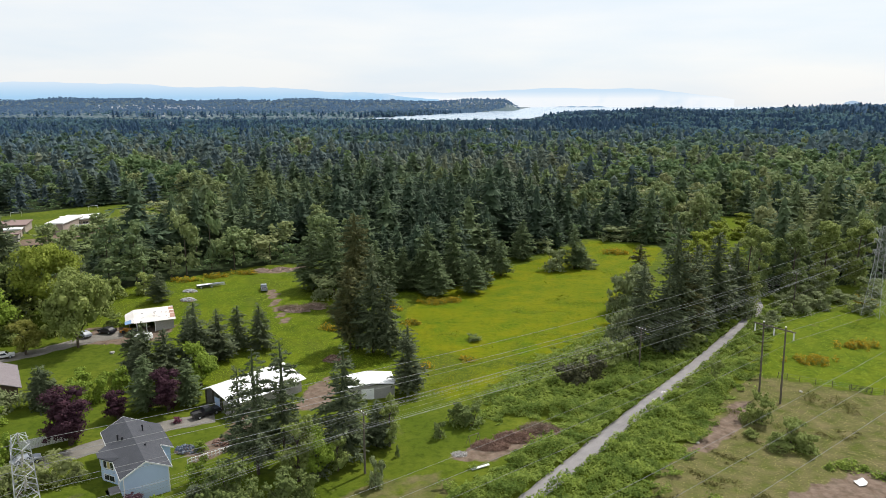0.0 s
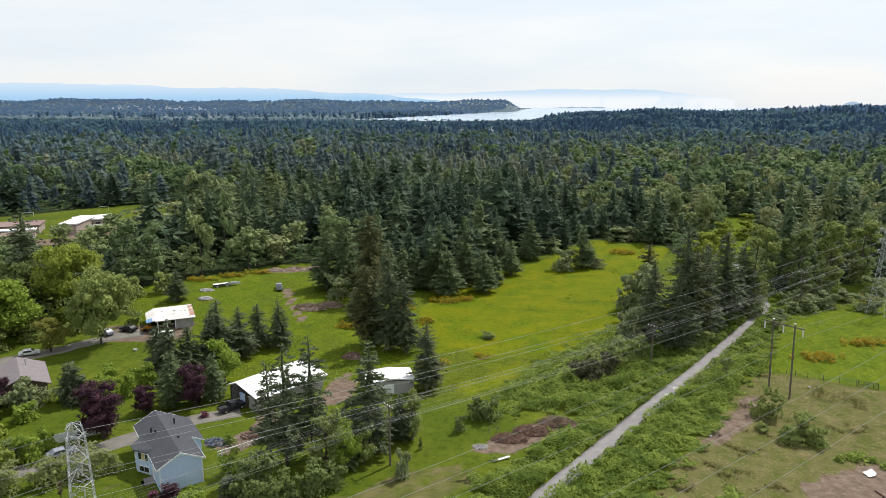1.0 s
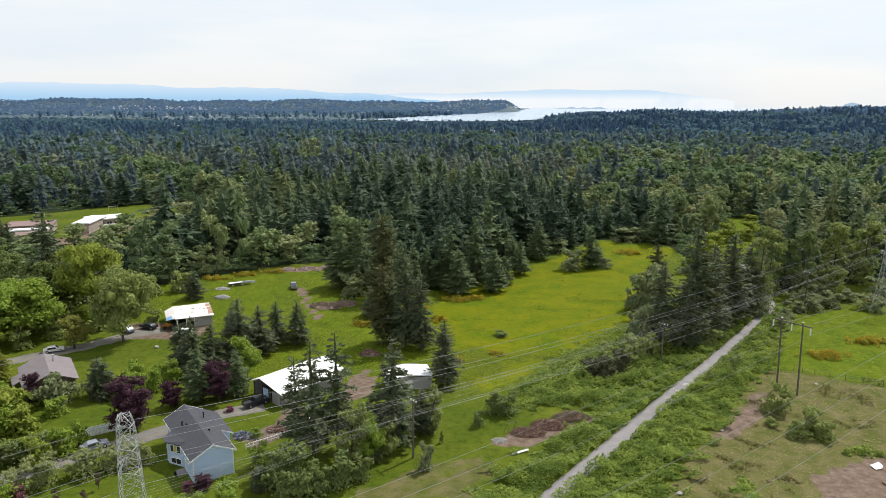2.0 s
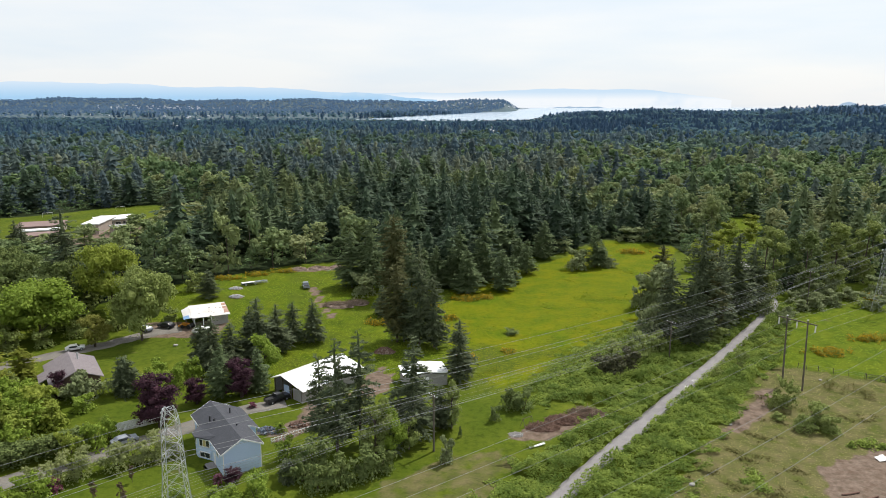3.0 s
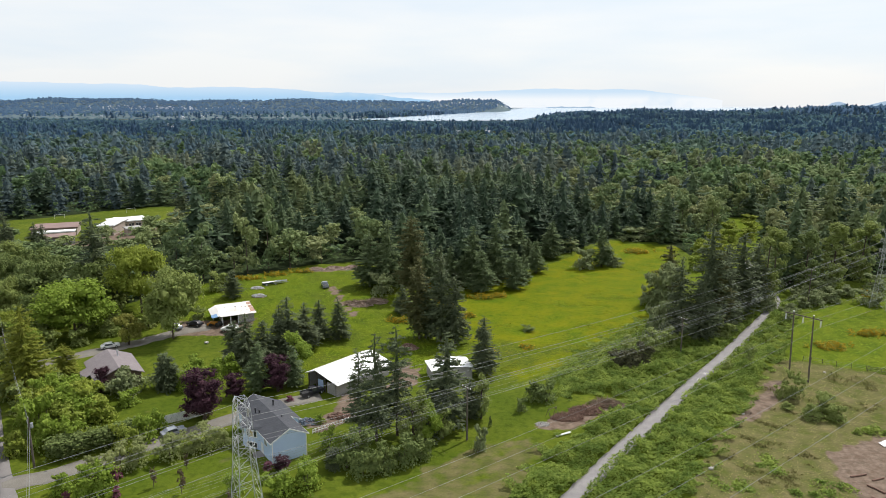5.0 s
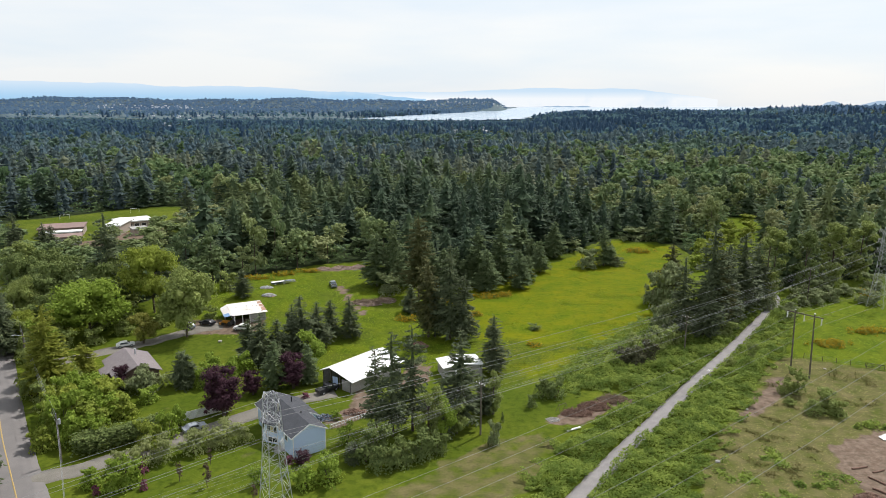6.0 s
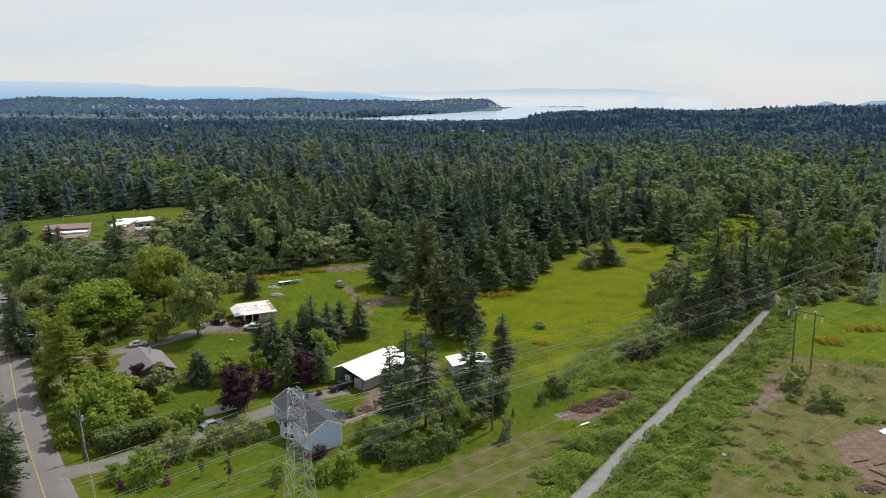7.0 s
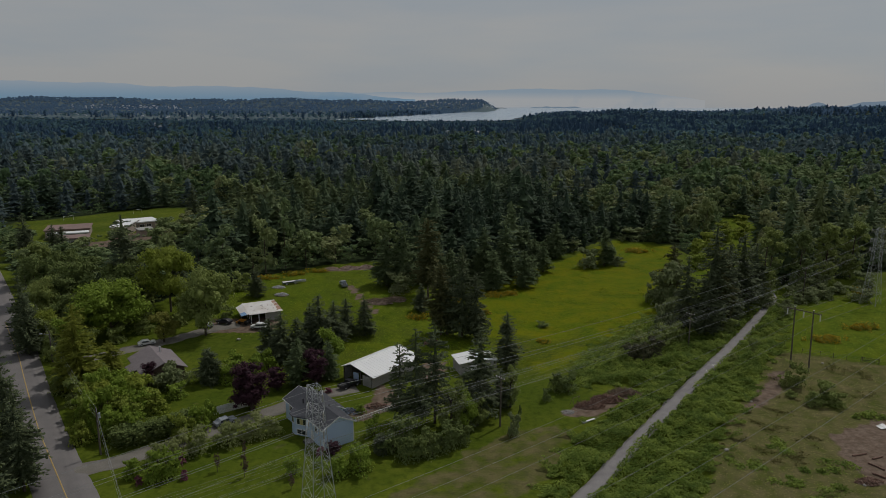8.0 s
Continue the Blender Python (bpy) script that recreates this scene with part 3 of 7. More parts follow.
def conifer_crown(rng, boughs, sprays, H=18.0, R=3.6, start=0.06, power=0.75, gaps=0.6, spray=1.0):
    """Boughs at uneven heights, drooping low down and rising at the top, with gaps between them, each with fans of side sprays."""
    u = rng.random(6 * boughs)
    u = u[rng.random(len(u)) < (1 - u) ** 0.6 + 0.10][:boughs]
    n = len(u)
    az = rng.uniform(0, 2 * np.pi, n)
    p = rng.uniform(0, 6.28, 6)
    L = R * (1 - u) ** power * np.clip(0.62 + 2.1 * u, 0, 1)
    L *= 1 + 0.17 * np.sin(2 * az + p[0] + 9 * u) + 0.13 * np.sin(5 * az - 14 * u + p[1]) + 0.11 * np.sin(38 * u + p[2])
    L = L * rng.uniform(0.66, 1.14, n) + 0.22
    L *= np.where(np.sin(3 * az + 17 * u + p[3]) * np.sin(21 * u + p[4]) > gaps, 0.42, 1.0)
    out = np.stack([np.cos(az), np.sin(az), np.zeros(n)], 1)
    base = np.stack([np.zeros(n), np.zeros(n), H * (start + (0.985 - start) * u) + 0.16 * L], 1) + out * 0.08
    tip = base + out * L[:, None]
    tip[:, 2] -= L * rng.uniform(0.10, 0.46, n) * (1 - 1.5 * u)
    v, t = kites(base, tip, 0.16 * L + 0.2 * spray, 0.08 * L, rng)
    Vs, Ts = [v], [t]
    for k in range(sprays):
        q = rng.uniform(0.28, 1.0, n) ** 0.8
        root = base + (tip - base) * q[:, None]
        a2 = az + rng.normal(0, 0.85, n)
        l2 = spray * (0.20 * L + 0.34) * rng.uniform(0.55, 1.3, n)
        end = root + np.stack([np.cos(a2), np.sin(a2), rng.normal(-0.16, 0.34, n)], 1) * l2[:, None]
        v, t = kites(root, end, 0.40 * l2 + 0.05, 0.1 * l2, rng, 0.55)
        Ts.append(t + sum(len(a) for a in Vs)), Vs.append(v)
    return np.concatenate(Vs), np.concatenate(Ts)


def star_skirts(rng, tiers, points, H=1.0, R=1.0, start=0.03, power=0.85, inner=0.58, lean=0.0):
    """Ragged skirts of boughs one over another, each a little off the trunk's line, pointed at the top."""
    V, T = [], []
    ph = rng.uniform(0, 6.28)
    for k in range(tiers):
        f = k / tiers
        z0 = start + (0.97 - start) * f
        z1 = min(1.0, z0 + 1.35 / tiers + 0.02)
        q0 = (1 - f) ** power * (1 - 0.3 * max(0, 0.12 - f) / 0.12) * rng.uniform(0.80, 1.14)
        i = len(V)
        ox, oy = rng.normal(0, lean, 2) * (1 - f)
        V.append((ox * 0.4, oy * 0.4, z1))
        tw = rng.uniform(0, 6.28)
        for j in range(2 * points):
            a = tw + np.pi * (j + rng.uniform(-0.3, 0.3)) / points
            q = q0 * (rng.uniform(0.75, 1.15) if j % 2 else inner * rng.uniform(0.8, 1.15)) * (1 + 0.15 * np.cos(a - ph + f * 4))
            z = z0 + (0 if j % 2 else 0.035) + rng.uniform(-0.02, 0.02)
            V.append((q * np.cos(a) + ox, q * np.sin(a) + oy, z))
        T += [(i, i + 1 + j, i + 1 + (j + 1) % (2 * points)) for j in range(2 * points)]
    return np.array(V) * [R, R, H], np.array(T)


def round_core(level):
    """A small ball of triangles, for the shaded inside of a crown."""
    bm = bmesh.new()
    bmesh.ops.create_icosphere(bm, subdivisions=level, radius=1.0)
    bm.verts.index_update()
    V, T = np.array([v.co[:] for v in bm.verts]), np.array([[v.index for v in f.verts] for f in bm.faces])
    bm.free()
    return V, T


CORES = {1: round_core(1), 2: round_core(2)}


def both(a, b):
    return np.concatenate([a[0], b[0]]), np.concatenate([a[1], b[1] + len(a[0])])


def leaf_crown(rng, lobes, cards, size, H=12.0, R=5.0, low=0.25, wild=0.5, top=1.0, lump=(0.20, 0.46), clumps=6, core=2):
    """Leaf sprays over clumps that sit on uneven lobes, dense within, with dark gaps between the lobes."""
    a, q = rng.uniform(0, 2 * np.pi, lobes), np.sqrt(rng.random(lobes))
    zc = rng.uniform(low + 0.10, 0.86, lobes)
    wide = np.sin(np.pi * np.clip((zc - low * 0.6) / (1.05 - low * 0.6), 0, 1)) ** 0.6
    C = np.stack([np.cos(a) * q * R * 0.74 * wide, np.sin(a) * q * R * 0.74 * wide, zc * H], 1)
    rad = R * rng.uniform(*lump, lobes)
    C[0], rad[0] = (0, 0, 0.70 * H), 0.85 * lump[1] * R

    def way(k, lift):
        d = rng.normal(size=(k, 3))
        d[:, 2] = np.where(d[:, 2] < -0.9, -d[:, 2], d[:, 2]) + lift
        return d / np.linalg.norm(d, axis=1, keepdims=True)

    m = lobes * clumps
    own = rng.choice(lobes, m, p=rad ** 2 / np.sum(rad ** 2))
    S = C[own] + way(m, 0.1) * (rad[own] * rng.uniform(0.45, 0.85, m))[:, None] * np.array([1, 1, 0.9])
    sr = rad[own] * rng.uniform(0.34, 0.60, m)
    k = rng.choice(m, cards, p=sr ** 2 / np.sum(sr ** 2))
    d = way(cards, 0.2)
    P = S[k] + d * (sr[k] * rng.uniform(0.40, 1.22, cards))[:, None] * np.array([1.05, 1.05, 0.9])
    P[:, 2] = np.minimum(P[:, 2], H * top * rng.uniform(0.95, 1.02, cards))
    P[:, 2] = np.maximum(P[:, 2], 0.05 * H * rng.random(cards))
    nrm = d + rng.normal(0, wild, (cards, 3)) + [0, 0, 0.25]
    nrm /= np.linalg.norm(nrm, axis=1, keepdims=True)
    V, T = cards_at(P, nrm, size * rng.uniform(0.6, 1.3, cards), rng)
    if not core:
        return (V, T), C, rad
    bv, bt = CORES[core]
    W = C[:, None] + bv[None] * (rad * 0.44)[:, None, None] * rng.uniform(0.82, 1.12, (lobes, len(bv), 1))
    W[:, :, 2] = np.maximum(W[:, :, 2], 0.04 * H)
    V, T = both((V, T), (W.reshape(-1, 3), (bt[None] + (np.arange(lobes) * len(bv))[:, None, None]).reshape(-1, 3)))
    return (V, T), C, rad


def cards_at(P, nrm, size, rng):
    """Bent leaf sprays, five-cornered, at places P."""
    n = len(P)
    ref = np.where(np.abs(nrm[:, 2:3]) > 0.9, np.array([[1.0, 0, 0]]), np.array([[0, 0, 1.0]]))
    a = np.cross(nrm, ref)
    a /= np.linalg.norm(a, axis=1, keepdims=True)
    b = np.cross(nrm, a)
    th = rng.uniform(0, 2 * np.pi, n)[:, None]
    u, v = a * np.cos(th) + b * np.sin(th), -a * np.sin(th) + b * np.cos(th)
    s = size[:, None]
    jit = rng.uniform(0.7, 1.25, (4, n, 1))
    V = np.stack([P - u * s * 0.6 * jit[0], P + v * s * 0.42 * jit[1] - nrm * s * 0.16,
                  P + u * s * 0.6 * jit[2], P - v * s * 0.42 * jit[3] - nrm * s * 0.16], 1).reshape(-1, 3)
    i = np.arange(n)[:, None] * 4
    return V, np.concatenate([i + [0, 1, 2], i + [0, 2, 3]])


def make_conifer(seed, mat="conifer", H=18.0, R=3.6, boughs=330, sprays=12, start=0.06, power=0.75, gaps=0.6, core=0.42, spray=0.68):
    rng = np.random.default_rng(seed)
    tree = thing("conifer", Matrix(), "", "tree")
    bm = bmesh.new()
    tapered(bm, [(0, 0, -0.3), (0.05, 0, H * 0.3), (0, 0.06, H * 0.65), (0, 0, H * 0.99)], [0.26, 0.2, 0.11, 0.02])
    part("trunk", bm, M["bark"], tree)
    V, T = both(conifer_crown(rng, boughs, sprays, H, R, start, power, gaps, spray), star_skirts(rng, 16, 6, H * 0.985, R * core, start + 0.03, power, lean=0.1))
    link("crown", V, T, M[mat], tree)
    return tree


def lower_growth(rng, k, R, H, size, seed, up=0.42):
    """Leaves of the skirts, down to the ground."""
    a, q = rng.uniform(0, 2 * np.pi, k), rng.random(k) ** 0.7
    out = R * rng.uniform(0.45, 0.90, k) * (1 - 0.45 * q ** 1.5) * (1 + 0.16 * np.sin(3 * a + seed) + 0.12 * np.sin(7 * a + 2 * seed))
    P = np.stack([out * np.cos(a), out * np.sin(a), up * H * q], 1)
    nrm = P / np.array([R, R, H]) + rng.normal(0, 0.4, (k, 3)) + [0, 0, 0.15]
    nrm /= np.linalg.norm(nrm, axis=1, keepdims=True)
    return cards_at(P, nrm, size * rng.uniform(0.6, 1.3, k), rng)


def make_broadleaf(seed, mat="broad", H=12.0, R=5.0, lobes=16, cards=2600, size=0.62, low=0.22, trunk=0.3):
    rng = np.random.default_rng(seed)
    tree = thing("broadleaf_tree", Matrix(), "", "tree")
    (V, T), C, rad = leaf_crown(rng, lobes, cards, size, H, R, max(low, 0.0), lump=(0.14, 0.36) if low < 0 else (0.22, 0.46))
    if low < 0:
        V, T = both((V, T), lower_growth(rng, int(cards * 0.12), R * 0.8, H, size, seed, 0.22))
    bm = bmesh.new()
    tapered(bm, [(0, 0, -0.3), (0.1, 0.05, H * 0.22), (0, 0.1, H * 0.5), (0.1, 0, H * 0.72)], [trunk, trunk * 0.8, trunk * 0.5, trunk * 0.15])
    part("trunk", bm, M["bark"], tree)
    for c in C[1:7]:
        bm = bmesh.new()
        h0 = max(0.12 * H, min(0.55 * H, c[2] - 0.25 * H))
        tapered(bm, [(0.03, 0.03, h0), (c[0] * 0.5, c[1] * 0.5, (h0 + c[2]) / 2 + 0.2), tuple(c)], [trunk * 0.45, trunk * 0.28, trunk * 0.08], 5)
        part("limb", bm, M["bark"], tree)
    link("crown", V, T, M[mat], tree)
    return tree


def make_shrub(seed, mat, H=3.0, R=1.8, lobes=9, cards=700, size=0.42):
    rng = np.random.default_rng(seed)
    bush = thing("shrub", Matrix(), "", "shrub")
    (V, T), C, rad = leaf_crown(rng, lobes, int(cards * 0.74), size, H, R, 0.02)
    V, T = both((V, T), lower_growth(rng, int(cards * 0.26), R, H, size, seed))
    for c in C[:4]:
        bm = bmesh.new()
        tapered(bm, [(c[0] * 0.1, c[1] * 0.1, -0.1), (c[0] * 0.5, c[1] * 0.5, c[2] * 0.5), tuple(c)], [0.06, 0.04, 0.015], 5)
        part("stem", bm, M["bark"], bush)
    link("foliage", V, T, M[mat], bush)
    return bush


def plant(protos, places, size, name, label, category, group, seed=1, widen=1.0):
    """Copies of some model plants at places (x, y, height, radius); size: the models' own height and radius."""
    rng = np.random.default_rng(seed)
    for k, (x, y, h, r) in enumerate(places):
        p = protos[k % len(protos)]
        r = r * widen
        m = pose(x, y, float(terrain(x, y)), 0, 0, float(rng.uniform(0, 360))) @ Matrix.Diagonal((r / size[1], r / size[1], h / size[0], 1))
        ob = copy_thing(p, m)
        ob.name = name
        tagged(ob, label, category, group)


def discard(protos):
    for p in protos:
        for o in (*p.children_recursive, p):
            bpy.data.objects.remove(o)


# ---- the trees that stand singly (x, y, height, radius) ----
FIRS_BY_HOUSE = [(-34.6, 99.2, 17.5, 2.2), (-31.3, 96.8, 21.1, 2.9), (-27.6, 99.0, 21.9, 3.0), (-18.4, 102.1, 19.9, 4.3), (-10.2, 127.9, 14.5, 3.4), 
                 (-65.6, 132.4, 13.4, 3.9), (-62.3, 134.9, 10.8, 3.4), (-57.5, 139.8, 15.5, 4.3), (-54.4, 144.6, 12.5, 3.7), (-52.0, 151.3, 11.2, 2.9), (-47.1, 151.8, 11.9, 3.2),
                 (-84.8, 182.7, 8.9, 3.2), (-22.1, 97.0, 10.4, 2.4), (-13.8, 106.2, 8.6, 2.7), (-69.5, 136.0, 10.5, 3.2), (-60.5, 143.5, 12.5, 3.6), (-112.0, 188.0, 15.0, 4.0), (-131.0, 137.5, 17.0, 3.6), (-137.0, 146.0, 19.0, 3.8), (-121.5, 173.5, 29.0, 6.4), (-142.6, 294.0, 24.0, 5.0), (-172.0, 232.0, 14.0, 3.4), (-190.0, 238.0, 18.0, 4.0), (-182.0, 243.5, 13.0, 3.4)]
FIRS_BY_MEADOW = [(-20.2, 151.0, 26.3, 4.5), (-16.5, 149.3, 19.1, 3.9), (-44.3, 197.3, 18.7, 5.3), (-38.0, 196.9, 23.6, 5.3), (-31.8, 173.2, 9.0, 3.2),
                  (-13.4, 205.9, 11.7, 4.4), (-10.2, 206.0, 21.3, 5.0), (-7.6, 199.0, 14.8, 4.8), (-2.2, 212.1, 23.2, 4.9), (3.5, 203.3, 13.9, 4.4), (9.8, 245.5, 13.6, 3.6),
                  (13.6, 225.3, 12.8, 3.6), (22.8, 250.7, 15.4, 5.0), (-24.3, 153.5, 16.9, 4.2)]
FIRS_BY_MEADOW += [(39.9, 236.4, 15.5, 4.2), (43.0, 239.5, 9.0, 3.0), (-32.0, 203.0, 13.0, 3.6), (-26.5, 206.5, 15.5, 4.0), (-21.5, 202.5, 10.5, 3.2), (-18.0, 207.5, 14.0, 3.8), (7.5, 213.0, 10.0, 3.2), (12.0, 238.0, 11.0, 3.4)]
FIRS_BY_TRAIL = [(42.6, 154.6, 22.5, 4.1), (50.2, 155.5, 31.0, 5.6), (56.3, 160.5, 25.1, 4.8), (66.6, 173.9, 25.1, 6.1), (75.6, 184.4, 20.5, 4.9), (47.5, 151.5, 20.9, 4.0), (59.5, 167, 23, 4.8)]
TALL_BROAD_BY_TRAIL = [(80.6, 188.1, 27.8, 6.3), (99.4, 201.3, 22.8, 5.9), (111.6, 207.1, 23.7, 6.0), (126.7, 216.2, 24.7, 6.1), (90, 203, 22, 5.5)]
BIG_BROAD = [(-116.5, 150.8, 15.9, 10.2), (-91.0, 151.9, 19.8, 8.6), (-107.1, 169.6, 19.8, 8.9), (-120.8, 169.4, 15.5, 7.6), (-135.3, 169.2, 15.9, 8.9), (-127.5, 152.0, 12.0, 5.0), (-138.5, 160.5, 14.0, 5.5), (-130.5, 145.0, 9.0, 4.0), (-150.0, 178.0, 15.0, 6.5), (-162.0, 196.0, 15.0, 6.5), (-146.0, 188.0, 14.0, 6.0)]
SMALL_BROAD = [(-53.2, 130.5, 10.3, 4.0), (-24.5, 94.9, 11.3, 3.2), (-21.5, 95.9, 9.8, 2.8), (-11.6, 106.2, 9.4, 2.4), (-120.5, 135.8, 11.3, 4.3), (-19.0, 98.1, 6.7, 2.4)]
SHRUBS_LEFT = [(-93.1, 104.9, 8.6, 5.0), (-89.5, 102.1, 6.6, 3.4), (-92.8, 95.7, 9.4, 3.6), (-89.8, 92.8, 7.6, 3.0), (-86.6, 92.8, 6.0, 3.0), (-73.4, 96.2, 5.2, 2.3), (-73.1, 99.9, 5.4, 2.1),
               (-72.8, 120.0, 5.2, 2.6), (-70.2, 123.1, 5.3, 2.4), (-97.5, 100.0, 7.0, 3.2), (-98.0, 108.5, 7.5, 3.6), (-84.0, 111.5, 3.5, 2.6), (-100.5, 113.0, 7.0, 3.2), (-95.0, 112.0, 5.5, 3.0), (-76.0, 126.0, 5.0, 2.6), (-68.0, 127.5, 6.0, 2.8), (-75.5, 119.0, 4.2, 2.2)]
LIME_SHRUBS = [(-96.0, 103.5, 8.0, 4.2), (-90.5, 106.5, 7.2, 4.0), (-95.0, 97.5, 7.4, 3.6), (-86.0, 104.5, 5.4, 3.2), (-92.0, 99.8, 6.4, 3.2), (-88.0, 96.5, 5.6, 2.8), (-94.5, 91.0, 5.2, 2.6), (-77.0, 93.5, 4.4, 2.0), (-74.8, 91.6, 4.8, 1.8), (-92.0, 110.8, 6.0, 3.4), (-99.5, 104.5, 6.4, 3.0)]
WILLOWS = [(-76.9, 83.3, 4.8, 2.6), (-73.6, 85.1, 4.8, 2.3), (-71.4, 87.3, 4.7, 2.5), (-66.8, 90.0, 5.2, 3.0), (-64.4, 91.6, 4.3, 2.2), (-61.6, 93.2, 4.6, 2.8), (-58.6, 94.3, 3.3, 1.8)]
FRONT_SHRUBS = [(-79.3, 78.7, 4.1, 2.2), (-73.7, 79.1, 5.2, 2.7), (-75.4, 77.2, 3.9, 1.8), (-44.3, 79.3, 4.4, 2.7), (-40.6, 80.6, 4.6, 2.7), (-47.9, 82.4, 1.5, 1.4), (-41.9, 84.2, 4.6, 1.7),
                (-32.2, 84.6, 5.2, 2.9), (-29.4, 85.8, 4.8, 2.5), (-25.5, 88.6, 5.0, 2.9), (-39.5, 93.6, 4.0, 1.8), (-35.4, 87.2, 5.4, 2.8), (-33.6, 89.4, 6.2, 3.0), (-22.6, 90.4, 4.0, 2.2), (-28.1, 86.2, 4.1, 2.1), (-52.0, 79.5, 3.5, 1.8), (-43.0, 103.8, 2.2, 1.4)]
LAWN_BUSHES = [(-0.2, 114.9, 5.0, 2.4), (2.4, 114.4, 4.2, 2.6), (-3.3, 109.6, 3.1, 1.4), (-10.0, 102.7, 2.5, 0.5), (3.5, 159.9, 1.5, 2.1), (53.6, 107.2, 3.6, 2.4), (56.6, 108.8, 4.8, 2.6), (58.4, 106.4, 3.4, 2.2), (51.0, 111.5, 1.8, 1.6), (55.4, 117.4, 5.4, 2.3), (52.8, 117.6, 3.2, 2.0)]
DRIVE_SHRUBS = [(-123.5, 134.5, 7.5, 3.4), (-119.0, 141.5, 6.0, 3.2), (-127.5, 141.0, 8.5, 3.6), (-124.0, 147.5, 7.0, 3.6), (-133.0, 150.0, 9.0, 4.0), (-113.0, 146.5, 4.6, 2.8), (-109.0, 154.0, 5.0, 3.2), (-117.0, 158.0, 6.0, 3.6), (-128.0, 159.5, 8.0, 4.0),
                (-101.0, 159.5, 4.6, 3.0), (-99.0, 166.0, 6.0, 3.4), (-112.5, 163.5, 6.0, 3.6), (-105.5, 178.5, 7.0, 3.8), (-97.0, 174.0, 6.5, 3.4), (-117.5, 176.5, 8.0, 4.2), (-128.0, 174.5, 8.0, 4.2), (-140.5, 153.0, 9.0, 4.2), (-146.0, 166.5, 9.0, 4.4),
                (-113.5, 126.0, 5.0, 2.6), (-110.0, 113.5, 5.5, 2.8), (-104.0, 108.0, 6.0, 2.8), (-103.5, 118.5, 6.0, 3.0), (-117.0, 127.5, 6.5, 2.8), (-92.0, 190.0, 6.0, 3.6), (-99.0, 186.0, 7.0, 3.8), (-89.0, 164.5, 4.0, 2.4)]
GREY_BUSHES = [(37.4, 154.5, 11.1, 4.1), (47.2, 179.0, 14.0, 5.2), (43.8, 184.7, 9.7, 4.0), (-87.0, 116.3, 7.2, 3.7), (-39.7, 189.5, 6.7, 4.3), (32.4, 232.6, 7.8, 4.8), (45.3, 236.5, 4.4, 3.2),
               (31.1, 264.9, 5.8, 6.0), (-12.4, 93.6, 4.6, 1.5), (77.9, 179.2, 5.6, 2.9), (65.7, 288.7, 6.2, 7.0), (76.0, 288.9, 7.8, 6.4), (42, 165, 8, 3.5)]
TRAIL_BUSHES = [(30.0, 140.3, 6.6, 3.2), (26.0, 140.5, 5.0, 3.0), (53.8, 154.8, 4.7, 3.7), (47.0, 132.0, 3.0, 2.0), (52.9, 135.0, 5.3, 2.0), (33.5, 143.5, 6.0, 3.4), (38, 147.5, 6.5, 3.2)]
BROWN_BUSHES = [(24.6, 132.8, 5.4, 3.2), (21.8, 134.5, 4.0, 2.6), (28.0, 136.0, 5.0, 2.8)]
GAP_BUSHES = [(88, 266, 6, 4), (95, 272, 7, 4.6), (101, 279, 5.5, 4), (92, 258, 7, 4.2), (108, 286, 6, 4.4), (112, 296, 7, 4.6), (119, 292, 6, 4), (84, 252, 7, 4), (126, 306, 6, 4.4), (122, 318, 5, 4), (140, 340, 4, 4), (80, 240, 5, 3.6), (88, 238, 4.5, 3.4), (74, 230, 6, 3.6), (97, 250, 5, 3.8), (101, 262, 5, 3.6)]
FIELD_BUSHES = [(90.3, 184.4, 3.6, 3.4), (95.5, 185.5, 4.4, 3.4), (102.2, 189.6, 4.5, 3.5), (110.7, 196.2, 4.3, 3.6), (112.4, 186.8, 4.5, 4.3), (123.7, 202.7, 5.7, 4.6), (84, 178.5, 3.2, 2.6), (79, 170.5, 3.5, 2.4), (90.5, 189.5, 4.2, 2.6), (95.8, 193.5, 5.0, 3.0), (101.2, 197.4, 5.2, 3.2), (107.0, 201.6, 5.5, 3.4), (98.5, 190.0, 4.0, 2.6)]


